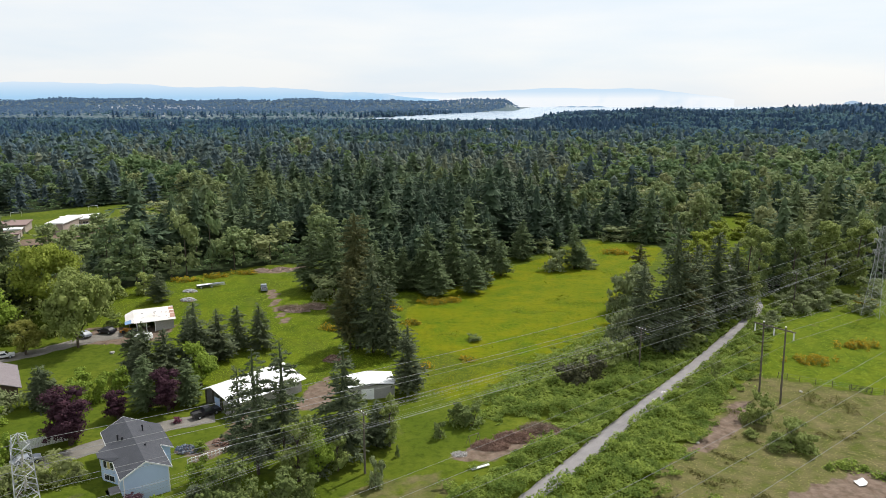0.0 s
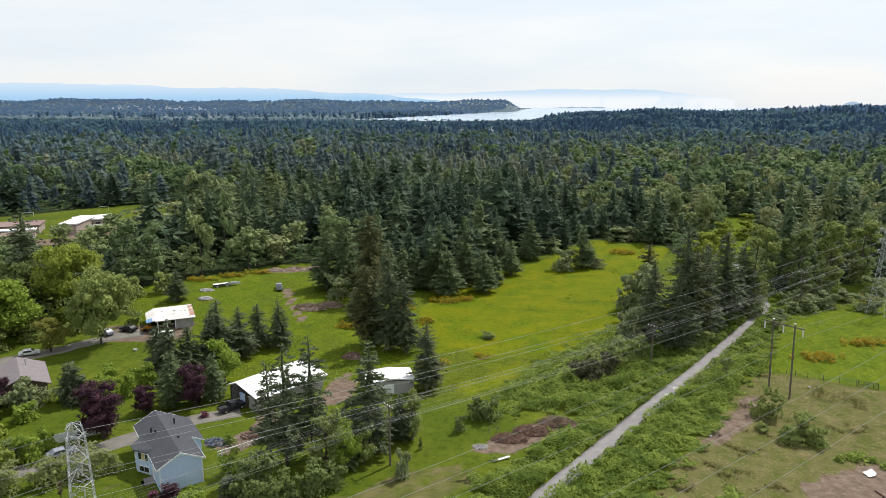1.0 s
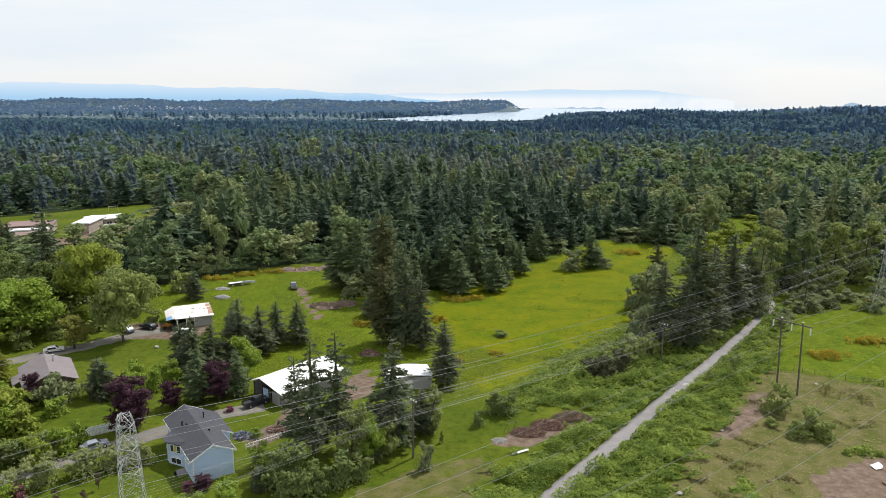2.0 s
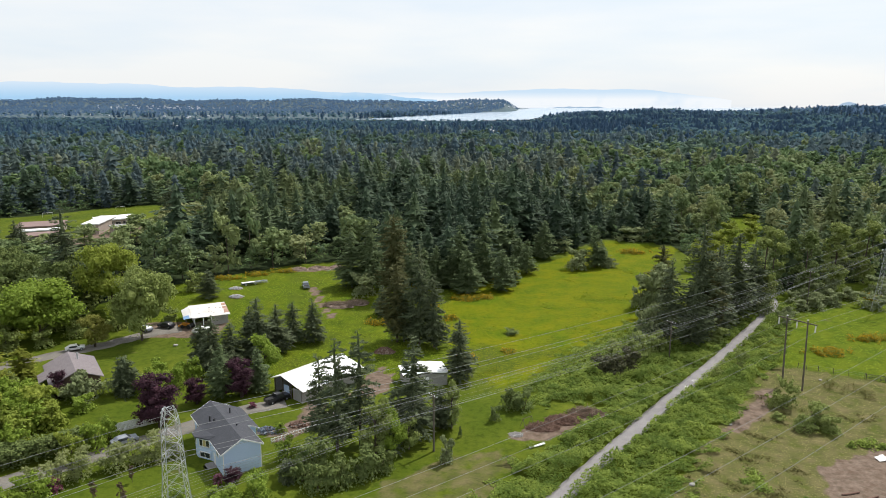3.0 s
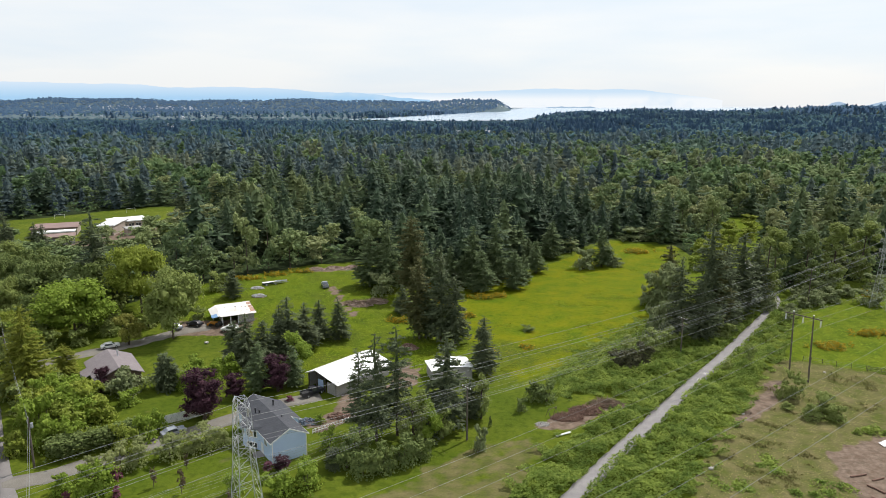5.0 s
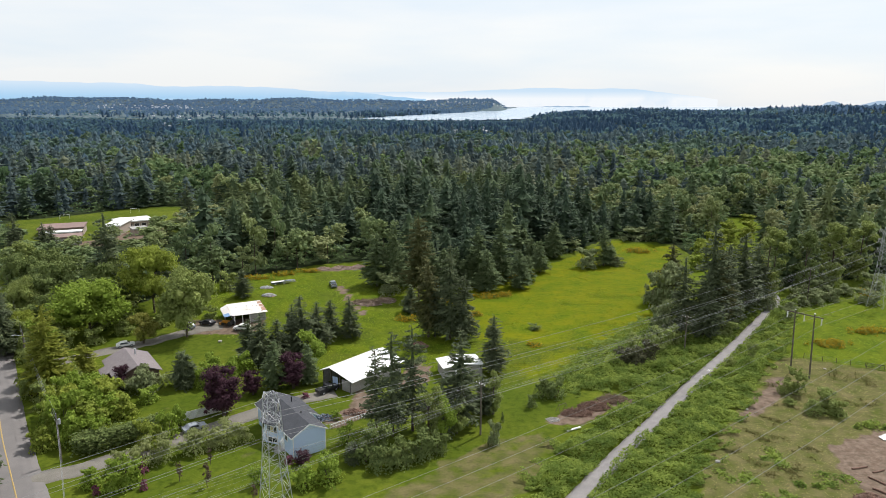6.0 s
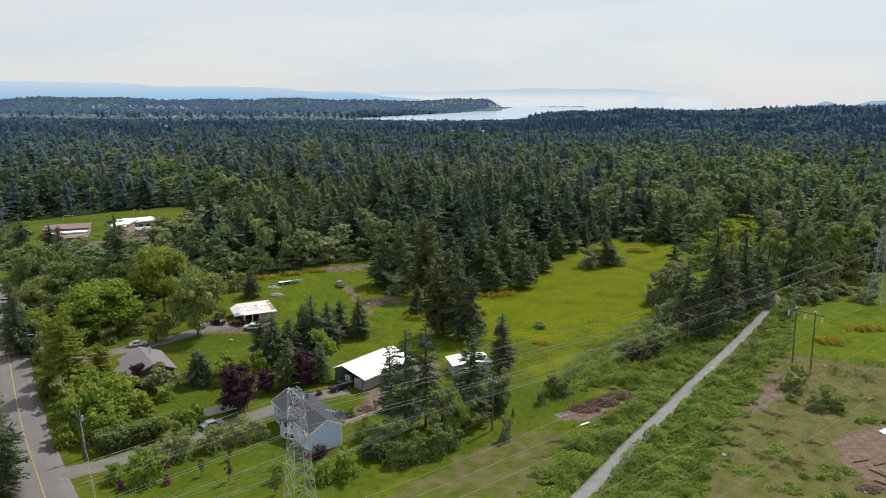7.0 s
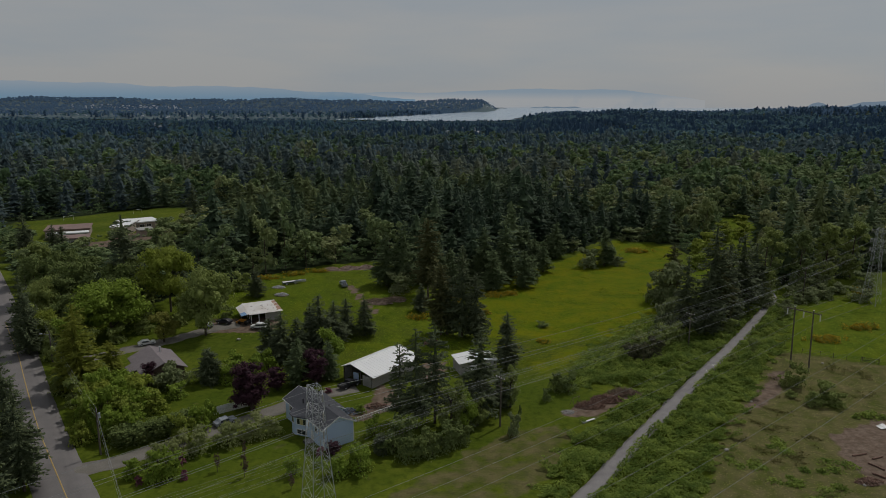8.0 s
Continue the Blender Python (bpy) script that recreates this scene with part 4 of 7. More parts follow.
def all_single_plants():
    firs = [make_conifer(s, "conifer", power=pw, gaps=g) for s, pw, g in ((1, 0.72, 0.55), (2, 0.62, 0.6), (3, 0.85, 0.5), (4, 0.7, 0.65), (5, 0.65, 0.6))]
    ragged = [make_conifer(s, "conifer", boughs=210, sprays=22, start=0.14, power=0.58, gaps=0.12, core=0.2, spray=0.62) for s in (11, 12, 13)]
    plant(ragged, FIRS_BY_HOUSE[:3], (18, 3.6), "fir", "tall ragged dark fir with sparse drooping boughs beside the yard", "tree", "ragged firs by the yard", 2, 1.35)
    discard(ragged)
    plant(firs, FIRS_BY_HOUSE[3:], (18, 3.6), "fir", "dark green fir with drooping boughs beside the houses", "tree", "firs by the houses", 3, 1.06)
    young = [make_conifer(s, "young_fir", power=0.8) for s in (6, 7)]
    plant(young, [f for f in FIRS_BY_MEADOW if f[1] > 190], (18, 3.6), "fir", "young bright green fir at the wood's edge", "tree", "young firs", 17, 1.1)
    plant(young, [(-58.8, 118.2, 11.7, 3.3), (-52.4, 121.8, 9.6, 2.8)], (18, 3.6), "cedar", "feathery light green cedar between the purple maples", "tree", "young cedars", 21, 1.1)
    discard(young)
    plant(firs, [f for f in FIRS_BY_MEADOW if f[1] <= 190], (18, 3.6), "fir", "dark green fir at the edge of the yellow meadow", "tree", "firs by the meadow", 4, 1.02)
    plant(firs, FIRS_BY_TRAIL, (18, 3.6), "fir", "tall dark fir beside the gravel trail", "tree", "firs by the trail", 5, 1.05)
    plant(firs, [(-95.5, 74.5, 20.5, 3.6), (-99.5, 78.0, 24.0, 3.8), (-97.0, 67.0, 21.0, 3.4)], (18, 3.6), "fir", "fir close beside the asphalt road", "tree", "firs by the road", 6)
    discard(firs)
    coned = [make_conifer(8, "brown_fir", start=0.16, power=0.5, gaps=0.3, core=0.4)]
    plant(coned, [(-30.0, 188.2, 27.2, 5.2), (-26.0, 153.0, 21.0, 4.4), (53.5, 158.0, 24.0, 4.0), (50.5, 189, 19, 4)], (18, 3.6), "coned_fir", "tall fir brown with cones in its top", "tree", "coned firs", 7)
    discard(coned)
    gold = [make_conifer(9, "golden", R=4.2, power=0.55)]
    plant(gold, [(-106.8, 115.1, 20.6, 5.0), (-104.7, 125.1, 8.3, 3.4), (-112, 121, 12, 3.6)], (18, 4.2), "golden_cypress", "golden green cypress with drooping sprays near the road", "tree", "golden cypresses", 8)
    discard(gold)
    cone = [make_conifer(10, "conifer", H=8.6, R=2.6, boughs=300, start=0.0, power=0.42, gaps=0.95, core=0.7)]
    plant(cone, [(-79.3, 119.3, 8.6, 2.6), (-37.5, 87.0, 4.1, 1.4)], (8.6, 2.6), "yew", "dense dark bushy evergreen on the lawn", "tree", "evergreens on lawns", 9)
    discard(cone)
    big = {mt: make_broadleaf(sd, mt, 15, 8, lb, 8600, 0.55, 0.16) for sd, mt, lb in ((20, "broad_bright", 40), (21, "broad", 30), (22, "lime", 34), (23, "broad_dark", 28))}
    for k, (place, mt) in enumerate(zip(BIG_BROAD, ("broad_bright", "broad", "lime", "broad_dark", "broad_dark", "broad_dark", "broad", "lime", "broad_dark", "broad", "broad_dark"))):
        tint = {"broad_bright": "fresh green", "broad": "soft green", "lime": "yellow-green", "broad_dark": "dark green"}[mt]
        plant([big[mt]], [place], (15, 8), "broadleaf_tree", "large broad-crowned " + tint + " leafy tree by the driveway", "tree", "large leafy trees", 10 + k)
    big = list(big.values())
    discard(big)
    tall = [make_broadleaf(s, mt, 24, 6, 34, 8000, 0.5, -0.06) for s, mt in ((25, "broad"), (26, "broad_dark"), (27, "broad"))]
    plant(tall, TALL_BROAD_BY_TRAIL, (24, 6), "poplar", "tall narrow leafy tree beside the trail", "tree", "tall leafy trees", 11)
    discard(tall)
    small = [make_broadleaf(s, mt, 10, 3.6, 20, 4200, 0.36, 0.0) for s, mt in ((30, "broad_bright"), (31, "broad"))]
    plant(small, SMALL_BROAD, (10, 3.6), "small_tree", "small fresh green leafy tree", "tree", "small leafy trees", 12)
    discard(small)
    dark = [make_broadleaf(34, "purple", 9, 3.2, 34, 8000, 0.25, 0.0)]
    plant(dark, [(-66.1, 105.3, 10.8, 3.7), (-63.0, 115.3, 5.6, 2.1), (-55.0, 118.8, 8.6, 2.9), (-92.5, 117.6, 6.0, 1.8), (-46.4, 86.6, 2.6, 1.3)], (9, 3.2), "purple_maple", "maple with dark purple leaves on the lawn", "tree", "purple maples", 13, 1.32)
    discard(dark)
    ochre = [make_broadleaf(36, "broad_yellow", 7, 4, 16, 3600, 0.36, 0.08)]
    plant(ochre, [(-100.6, 147.1, 7.6, 4.2)], (7, 4), "ochre_tree", "low yellow-brown leafy tree beside the driveway", "tree", "", 14)
    discard(ochre)
    for mat, places, label, group, sz in (("lime", LIME_SHRUBS, "dense lime-green garden shrub near the road", "lime garden shrubs", 0.5), ("broad_bright", SHRUBS_LEFT, "tall green garden shrub near the road", "garden shrubs", 0.46), ("broad_olive", WILLOWS, "olive-green feathery willow shrub along the gravel lane", "shrubs along the lane", 0.34),
                                          ("broad_bright", [p for p in FRONT_SHRUBS if p[0] < -39], "leafy green shrub on the lawn's edge", "shrubs on the lawn", 0.42), ("broad_dark", [p for p in FRONT_SHRUBS if p[0] >= -39], "dense dark green shrub under the firs", "shrubs under the firs", 0.42), ("broad_dark", [p for p in LAWN_BUSHES if p[0] < 40], "rounded dark green bush in short grass", "bushes in the grass", 0.42), ("broad", [p for p in LAWN_BUSHES if p[0] >= 40], "sprawling olive-green bush in dry grass", "bushes in dry grass", 0.42),
                                          ("broad", DRIVE_SHRUBS, "leafy dark green undergrowth shrub by the driveway", "undergrowth by the driveway", 0.5),
                                          ("broad_grey", GREY_BUSHES, "pale grey-green bush at the meadow's edge", "pale bushes", 0.5), ("broad", TRAIL_BUSHES, "dark thicket bush beside the trail", "bushes by the trail", 0.45),
                                          ("brown_bush", BROWN_BUSHES, "dark brown-green thicket bush beside the trail", "brown bushes", 0.45),
                                          ("lime", GAP_BUSHES, "pale fresh green bush in a gap of the wood", "bushes in the gap", 0.6),
                                          ("broad_grey", FIELD_BUSHES, "pale bush along the green field", "bushes by the field", 0.5)):
        pro = [make_shrub(40 + s, mat, 4, 2.4, 11, 1250, sz * 0.74) for s in (0, 1, 2)]
        plant(pro, places, (4, 2.4), "shrub", label, "shrub", group, len(places), 1.25 if places is WILLOWS else 1.1)
        discard(pro)
    sap = [make_broadleaf(38, "sapling", 4, 0.8, 16, 300, 0.22, 0.02, 0.05)]
    plant(sap, [(-65.5, 80.5, 4.2, 0.8), (-60.3, 78.8, 5.2, 0.9), (-62.3, 86.0, 3.6, 0.6), (-51.5, 75.0, 3.4, 0.7)], (4, 0.8), "sapling", "thin young tree with sparse reddish leaves on the lawn", "tree", "saplings", 16)
    discard(sap)
    pk = [make_shrub(50, "pink", 2, 1.2, 7, 420, 0.3)]
    plant(pk, [(-73.0, 83.2, 2.3, 1.4), (-51.2, 113.9, 1.2, 1.2), (-70.5, 78.0, 1.6, 1.0), (-48.6, 86.2, 1.7, 1.1), (-77.5, 76.5, 1.5, 0.9)], (2, 1.2), "azalea", "low shrub covered in magenta blossom", "shrub", "azaleas", 15)
    discard(pk)


all_single_plants()


# ---- hedge, brambles, gorse ----
def mound(name, pts, mat, size, label, category, kind="stuff", seed=1):
    """Leaf sprays scattered at places with heights: (x, y, z of the leaf, upward lean)."""
    rng = np.random.default_rng(seed)
    nrm = rng.normal(0, 0.5, (len(pts), 3)) + [0, 0, 1.1]
    nrm /= np.linalg.norm(nrm, axis=1, keepdims=True)
    V, T = cards_at(pts, nrm, size * rng.uniform(0.6, 1.4, len(pts)), rng)
    return tagged(link(name, V, T, mat), label, category, kind=kind)


def lumps(x, y, sizes, seed):
    """A rolling height from a few waves and lumps, between 0 and 1."""
    rng = np.random.default_rng(seed)
    z = np.zeros(len(x))
    for s in sizes:
        for k in range(5):
            a = rng.uniform(0, 2 * np.pi)
            z += np.sin((x * np.cos(a) + y * np.sin(a)) * 2 * np.pi / (s * rng.uniform(0.7, 1.4)) + rng.uniform(0, 6)) * s ** 0.5
    return (z - z.min()) / (z.max() - z.min())


def thicket(name, area, density, height, mat, size, label, seed):
    rng = np.random.default_rng(seed)
    a = np.array(area)
    lo, hi = a.min(0) - 2, a.max(0) + 2
    n = int(np.prod(hi - lo) * density)
    x, y = rng.uniform(lo[0], hi[0], n), rng.uniform(lo[1], hi[1], n)
    wx, wy = x + 1.6 * np.sin(y * 0.9 + x * 0.3) + 1.1 * np.sin(y * 2.1), y + 1.6 * np.sin(x * 0.8 - y * 0.4) + 1.1 * np.sin(x * 1.9)
    keep = inside(area, wx, wy) & (from_line(TRAIL, x, y) > 1.35 + 0.35 * np.sin(x * 1.3 + 2 * np.sin(y)) + 0.45 * rng.random(n))
    x, y = x[keep], y[keep]
    edge = np.clip((from_line(area + area[:1], x, y)) / 1.8, 0.2, 1)
    roll = lumps(x, y, (1.3, 2.4, 4, 8, 14), seed)
    z = height * edge * (0.08 + 1.5 * roll ** 2) * rng.uniform(0.45, 1.05, len(x))
    keep = rng.random(len(x)) < 0.35 + 0.65 * np.clip(roll * 2, 0, 1)
    return mound(name, np.stack([x, y, terrain(x, y) + z], 1)[keep], mat, size, label, "brambles", seed=seed)


thicket("brambles", BRAMBLE_WEST, 44, 2.5, M["bramble"], 0.31, "dense green bramble thicket along the trail", 61)
thicket("brambles", BRAMBLE_EAST, 44, 2.7, M["bramble"], 0.31, "dense green bramble thicket along the trail", 62)
BRUSH = [(5, 116), (4, 124), (8, 133), (13, 141), (21, 152), (30, 163), (38, 172), (44, 168), (36, 152), (22, 139), (12, 128), (10, 119)]
thicket("brush", BRUSH, 16, 1.3, M["bramble"], 0.36, "low loose green brush at the meadow's edge", 64)


def along(line, n, width, height, seed, base=0.0):
    rng = np.random.default_rng(seed)
    c = line_points(line, 0.25) if len(line) > 2 else np.linspace(line[0], line[1], 200)
    p = c[rng.integers(0, len(c), n)] + rng.normal(0, width * 0.4, (n, 2))
    z = base + height * np.sqrt(rng.random(n)) * (0.8 + 0.3 * lumps(p[:, 0], p[:, 1], (1.5, 4), seed))
    return np.column_stack([p, terrain(p[:, 0], p[:, 1]) + z])


mound("hedge", along([(-88, 88.0), (-83.5, 91.0), (-78.5, 94.5), (-74.5, 98)], 7000, 2.2, 3.9, 63), M["broad_dark"], 0.42, "dense dark green hedge along the gravel lane", "hedge", "", 63)
mound("hedge", along([(-96, 115), (-88, 118), (-80, 121), (-72, 124)], 2200, 1.6, 3.2, 64), M["broad_grey"], 0.42, "loose leafy hedge behind the lawn", "hedge", "", 64)


def gorse_patch(x, y, rx, ry, h, n, seed):
    rng = np.random.default_rng(seed)
    m = int(7 + 2.2 * rx * ry)
    a, q = rng.uniform(0, 2 * np.pi, m), np.sqrt(rng.random(m)) * rng.uniform(0.5, 1.25, m)
    bx, by, br = x + rx * q * np.cos(a), y + ry * q * np.sin(a), rng.uniform(0.45, 1.1, m)
    k = rng.choice(m, n, p=br ** 2 / np.sum(br ** 2))
    d = rng.normal(size=(n, 3))
    d[:, 2] = np.abs(d[:, 2])
    d *= (rng.uniform(0.5, 1.1, n) / np.linalg.norm(d, axis=1))[:, None]
    px, py = bx[k] + d[:, 0] * br[k], by[k] + d[:, 1] * br[k]
    pts = np.stack([px, py, terrain(px, py) + d[:, 2] * np.minimum(h, 1.7 * br)[k]], 1)
    split = rng.random(n) < 0.6
    bush = thing("broom_bush", Matrix.Translation((x, y, float(terrain(x, y)))), "broom bush with orange-yellow flowers in the grass", "shrub", "flowering broom")
    for nm, sel, mt in (("blossom", split, "gorse"), ("foliage", ~split, "bramble")):
        p = pts[sel] - [x, y, float(terrain(x, y))]
        nrm = rng.normal(0, 0.6, (len(p), 3)) + [0, 0, 0.7]
        nrm /= np.linalg.norm(nrm, axis=1, keepdims=True)
        V, T = cards_at(p, nrm, 0.30 * rng.uniform(0.6, 1.4, len(p)), rng)
        link(nm, V, T, M[mt], bush)


for k, (x, y, rx, ry, h) in enumerate([(79.5, 147.5, 5.5, 2.2, 1.8), (95.5, 158, 5.5, 2.6, 2.2), (-86, 205, 5, 1.6, 1.6), (-79, 210, 5, 1.6, 1.8), (-71, 215, 4, 1.5, 1.6),
                                       (-19, 163, 4, 2.2, 1.6), (-13, 172, 3, 2, 1.4), (-33, 166, 4, 2, 1.5), (-26, 170, 3.5, 2, 1.5), (-9, 192, 4, 2.5, 1.8), (-2, 194, 3.5, 2, 1.5), (-20, 186, 3, 3, 1.6),
                                       (4, 217, 4, 2.5, 1.6), (9, 222, 3, 2, 1.5), (60, 262, 7, 3, 1.6), (-8, 142, 2.5, 1.6, 1.0), (2, 146, 2, 1.5, 0.9), (118, 196, 3, 4, 6.0), (-24, 205, 4, 3, 2.0)]):
    gorse_patch(x, y, rx, ry, h, int(170 * rx * ry ** 0.8), 70 + k)


def blades(name, area, density, tall, mat, label, seed, clump=0.0):
    """Standing grass over an area: upright blades in loose tufts."""
    rng = np.random.default_rng(seed)
    a = np.array(area)
    lo, hi = a.min(0), a.max(0)
    n = int(np.prod(hi - lo) * density)
    x, y = rng.uniform(lo[0], hi[0], n), rng.uniform(lo[1], hi[1], n)
    keep = inside(area, x + 1.3 * np.sin(y * 0.9 + x * 0.3) + 0.9 * np.sin(y * 2.1), y + 1.3 * np.sin(x * 0.8 - y * 0.4) + 0.9 * np.sin(x * 1.9)) & (from_line(TRAIL, x, y) > 2.2)
    for yard in YARDS:
        keep &= ~inside(yard, x, y)
    if clump:
        keep &= lumps(x, y, (3, 7, 15), seed) > clump
    x, y = x[keep], y[keep]
    n = len(x)
    base = np.stack([x, y, terrain(x, y) - 0.03], 1)
    az = rng.uniform(0, 2 * np.pi, n)
    h = tall * rng.uniform(0.5, 1.3, n)
    tip = base + np.stack([np.cos(az) * h * 3.2, np.sin(az) * h * 3.2, 0.6 * h], 1)
    V, T = kites(base, tip, 0.9 * h + 0.08, 0.0, rng)
    tagged(link(name, V, T, M[mat]), label, "grass", kind="stuff")


blades("meadow_grass", MEADOW, 7.0, 0.13, "meadow", "tall meadow grass thick with yellow flowers", 91)
blades("grass", CLEARING, 4.0, 0.16, "grass", "rough green grass behind the barn", 92, 0.25)
blades("grass", FIELD_EAST, 2.6, 0.13, "grass", "rough green grass of the field", 93, 0.3)
blades("dry_grass", DRY_EAST, 3.2, 0.11, "dry_grass", "dry tufted grass beside the trail", 94, 0.25)


def scrub():
    """Low green scrub in ragged patches on the dry grass."""
    rng = np.random.default_rng(95)
    P = []
    green = ((38, 90, 3.5, .5), (42, 80, 4, .7), (57, 108.5, 3.0, .9), (61, 101.5, 3.2, 1.2), (36, 70, 4, .9), (28, 82, 3, .4), (62, 84, 2, .8), (33, 77, 3, .5), (68, 98, 3, 1.2))
    brown = ((40, 97.5, 3.6, .35), (46, 104, 3, .35), (34, 86, 3.5, .35), (45, 92, 2.5, .3), (70, 126.6, 3.6, 1.3), (74, 123, 3, 1.1), (52, 121, 1.6, .6), (52, 112, 3, .35), (60, 114, 3, .35), (38, 84, 3, .35), (66, 112, 3, .4), (30, 92, 2.5, .3))
    for x, y, r, h in green:
        for k in range(6):
            n = int(16 * r ** 1.6)
            cx, cy, rr = x + rng.normal(0, 0.6 * r), y + rng.normal(0, 0.5 * r), r * rng.uniform(0.25, 0.6)
            a, q = rng.uniform(0, 2 * np.pi, n), np.sqrt(rng.random(n)) * rng.uniform(0.4, 1.3, n)
            P.append(np.stack([cx + rr * q * np.cos(a), cy + rr * q * np.sin(a), h * np.clip(1.1 - q, 0.04, 1) * rng.uniform(0.2, 1, n)], 1))
    mound("scrub", np.concatenate(P), M["bramble"], 0.36, "low green scrub in patches on dry grass", "scrub", seed=95)
    P = []
    for x, y, r, h in brown:
        n = int(60 * r ** 1.6)
        lobe = rng.integers(0, 9, n)
        cx, cy = (x + rng.normal(0, 0.6 * r, 9))[lobe], (y + rng.normal(0, 0.5 * r, 9))[lobe]
        a, q = rng.uniform(0, 2 * np.pi, n), np.abs(rng.normal(0, 0.55, n))
        P.append(np.stack([cx + r * 0.5 * q * np.cos(a), cy + r * 0.5 * q * np.sin(a), h * np.clip(1.1 - q, 0.04, 1) * rng.uniform(0.1, 1, n)], 1))
    mound("dry_scrub", np.concatenate(P), M["dry_scrub"], 0.24, "low brownish scrub thinly strewn over dry grass", "scrub", seed=97)
    P = []
    for k in range(150):
        x, y = rng.uniform(-30, 80), rng.uniform(122, 285)
        if not (inside(MEADOW, x, y) or inside(CLEARING, x, y)) or rng.random() < 0.35 * (y > 165):
            continue
        r, h = rng.uniform(0.8, 3.0), rng.uniform(0.08, 0.26)
        n = int(26 * r ** 1.7)
        lobe = rng.integers(0, 7, n)
        cx, cy = (x + rng.normal(0, 0.9 * r, 7))[lobe], (y + rng.normal(0, 0.6 * r, 7))[lobe]
        xx, yy = cx + rng.normal(0, 0.35 * r, n), cy + rng.normal(0, 0.3 * r, n)
        P.append(np.stack([xx, yy, terrain(xx, yy) + h * rng.random(n) ** 1.5], 1))
    mound("rank_grass", np.concatenate(P), M["grass"], 0.34, "ragged tufts of taller green grass over the meadow", "grass", seed=96)


scrub()

# ---- woods ----
def scatter_trees(templates, X, Y, Z, h, r, rot, pick):
    """All the copies of some model crowns as one mesh: arrays of places and sizes."""
    Vs, Ts, own, at = [], [], [], 0
    for k, (V, T) in enumerate(templates):
        s = np.nonzero(pick == k)[0]
        if not len(s):
            continue
        c, q = np.cos(rot[s])[:, None], np.sin(rot[s])[:, None]
        vx, vy, vz = V[None, :, 0], V[None, :, 1], V[None, :, 2]
        P = np.stack([(vx * c - vy * q) * r[s][:, None] + X[s][:, None], (vx * q + vy * c) * r[s][:, None] + Y[s][:, None], vz * h[s][:, None] + Z[s][:, None]], 2)
        Ts.append((T[None] + (np.arange(len(s)) * len(V))[:, None, None]).reshape(-1, 3) + at)
        Vs.append(P.reshape(-1, 3))
        own.append(np.repeat(s, len(V)))
        at += len(s) * len(V)
    return np.concatenate(Vs), np.concatenate(Ts), np.concatenate(own)


def unit(V, T, H, R):
    return V / np.array([R, R, H]), T


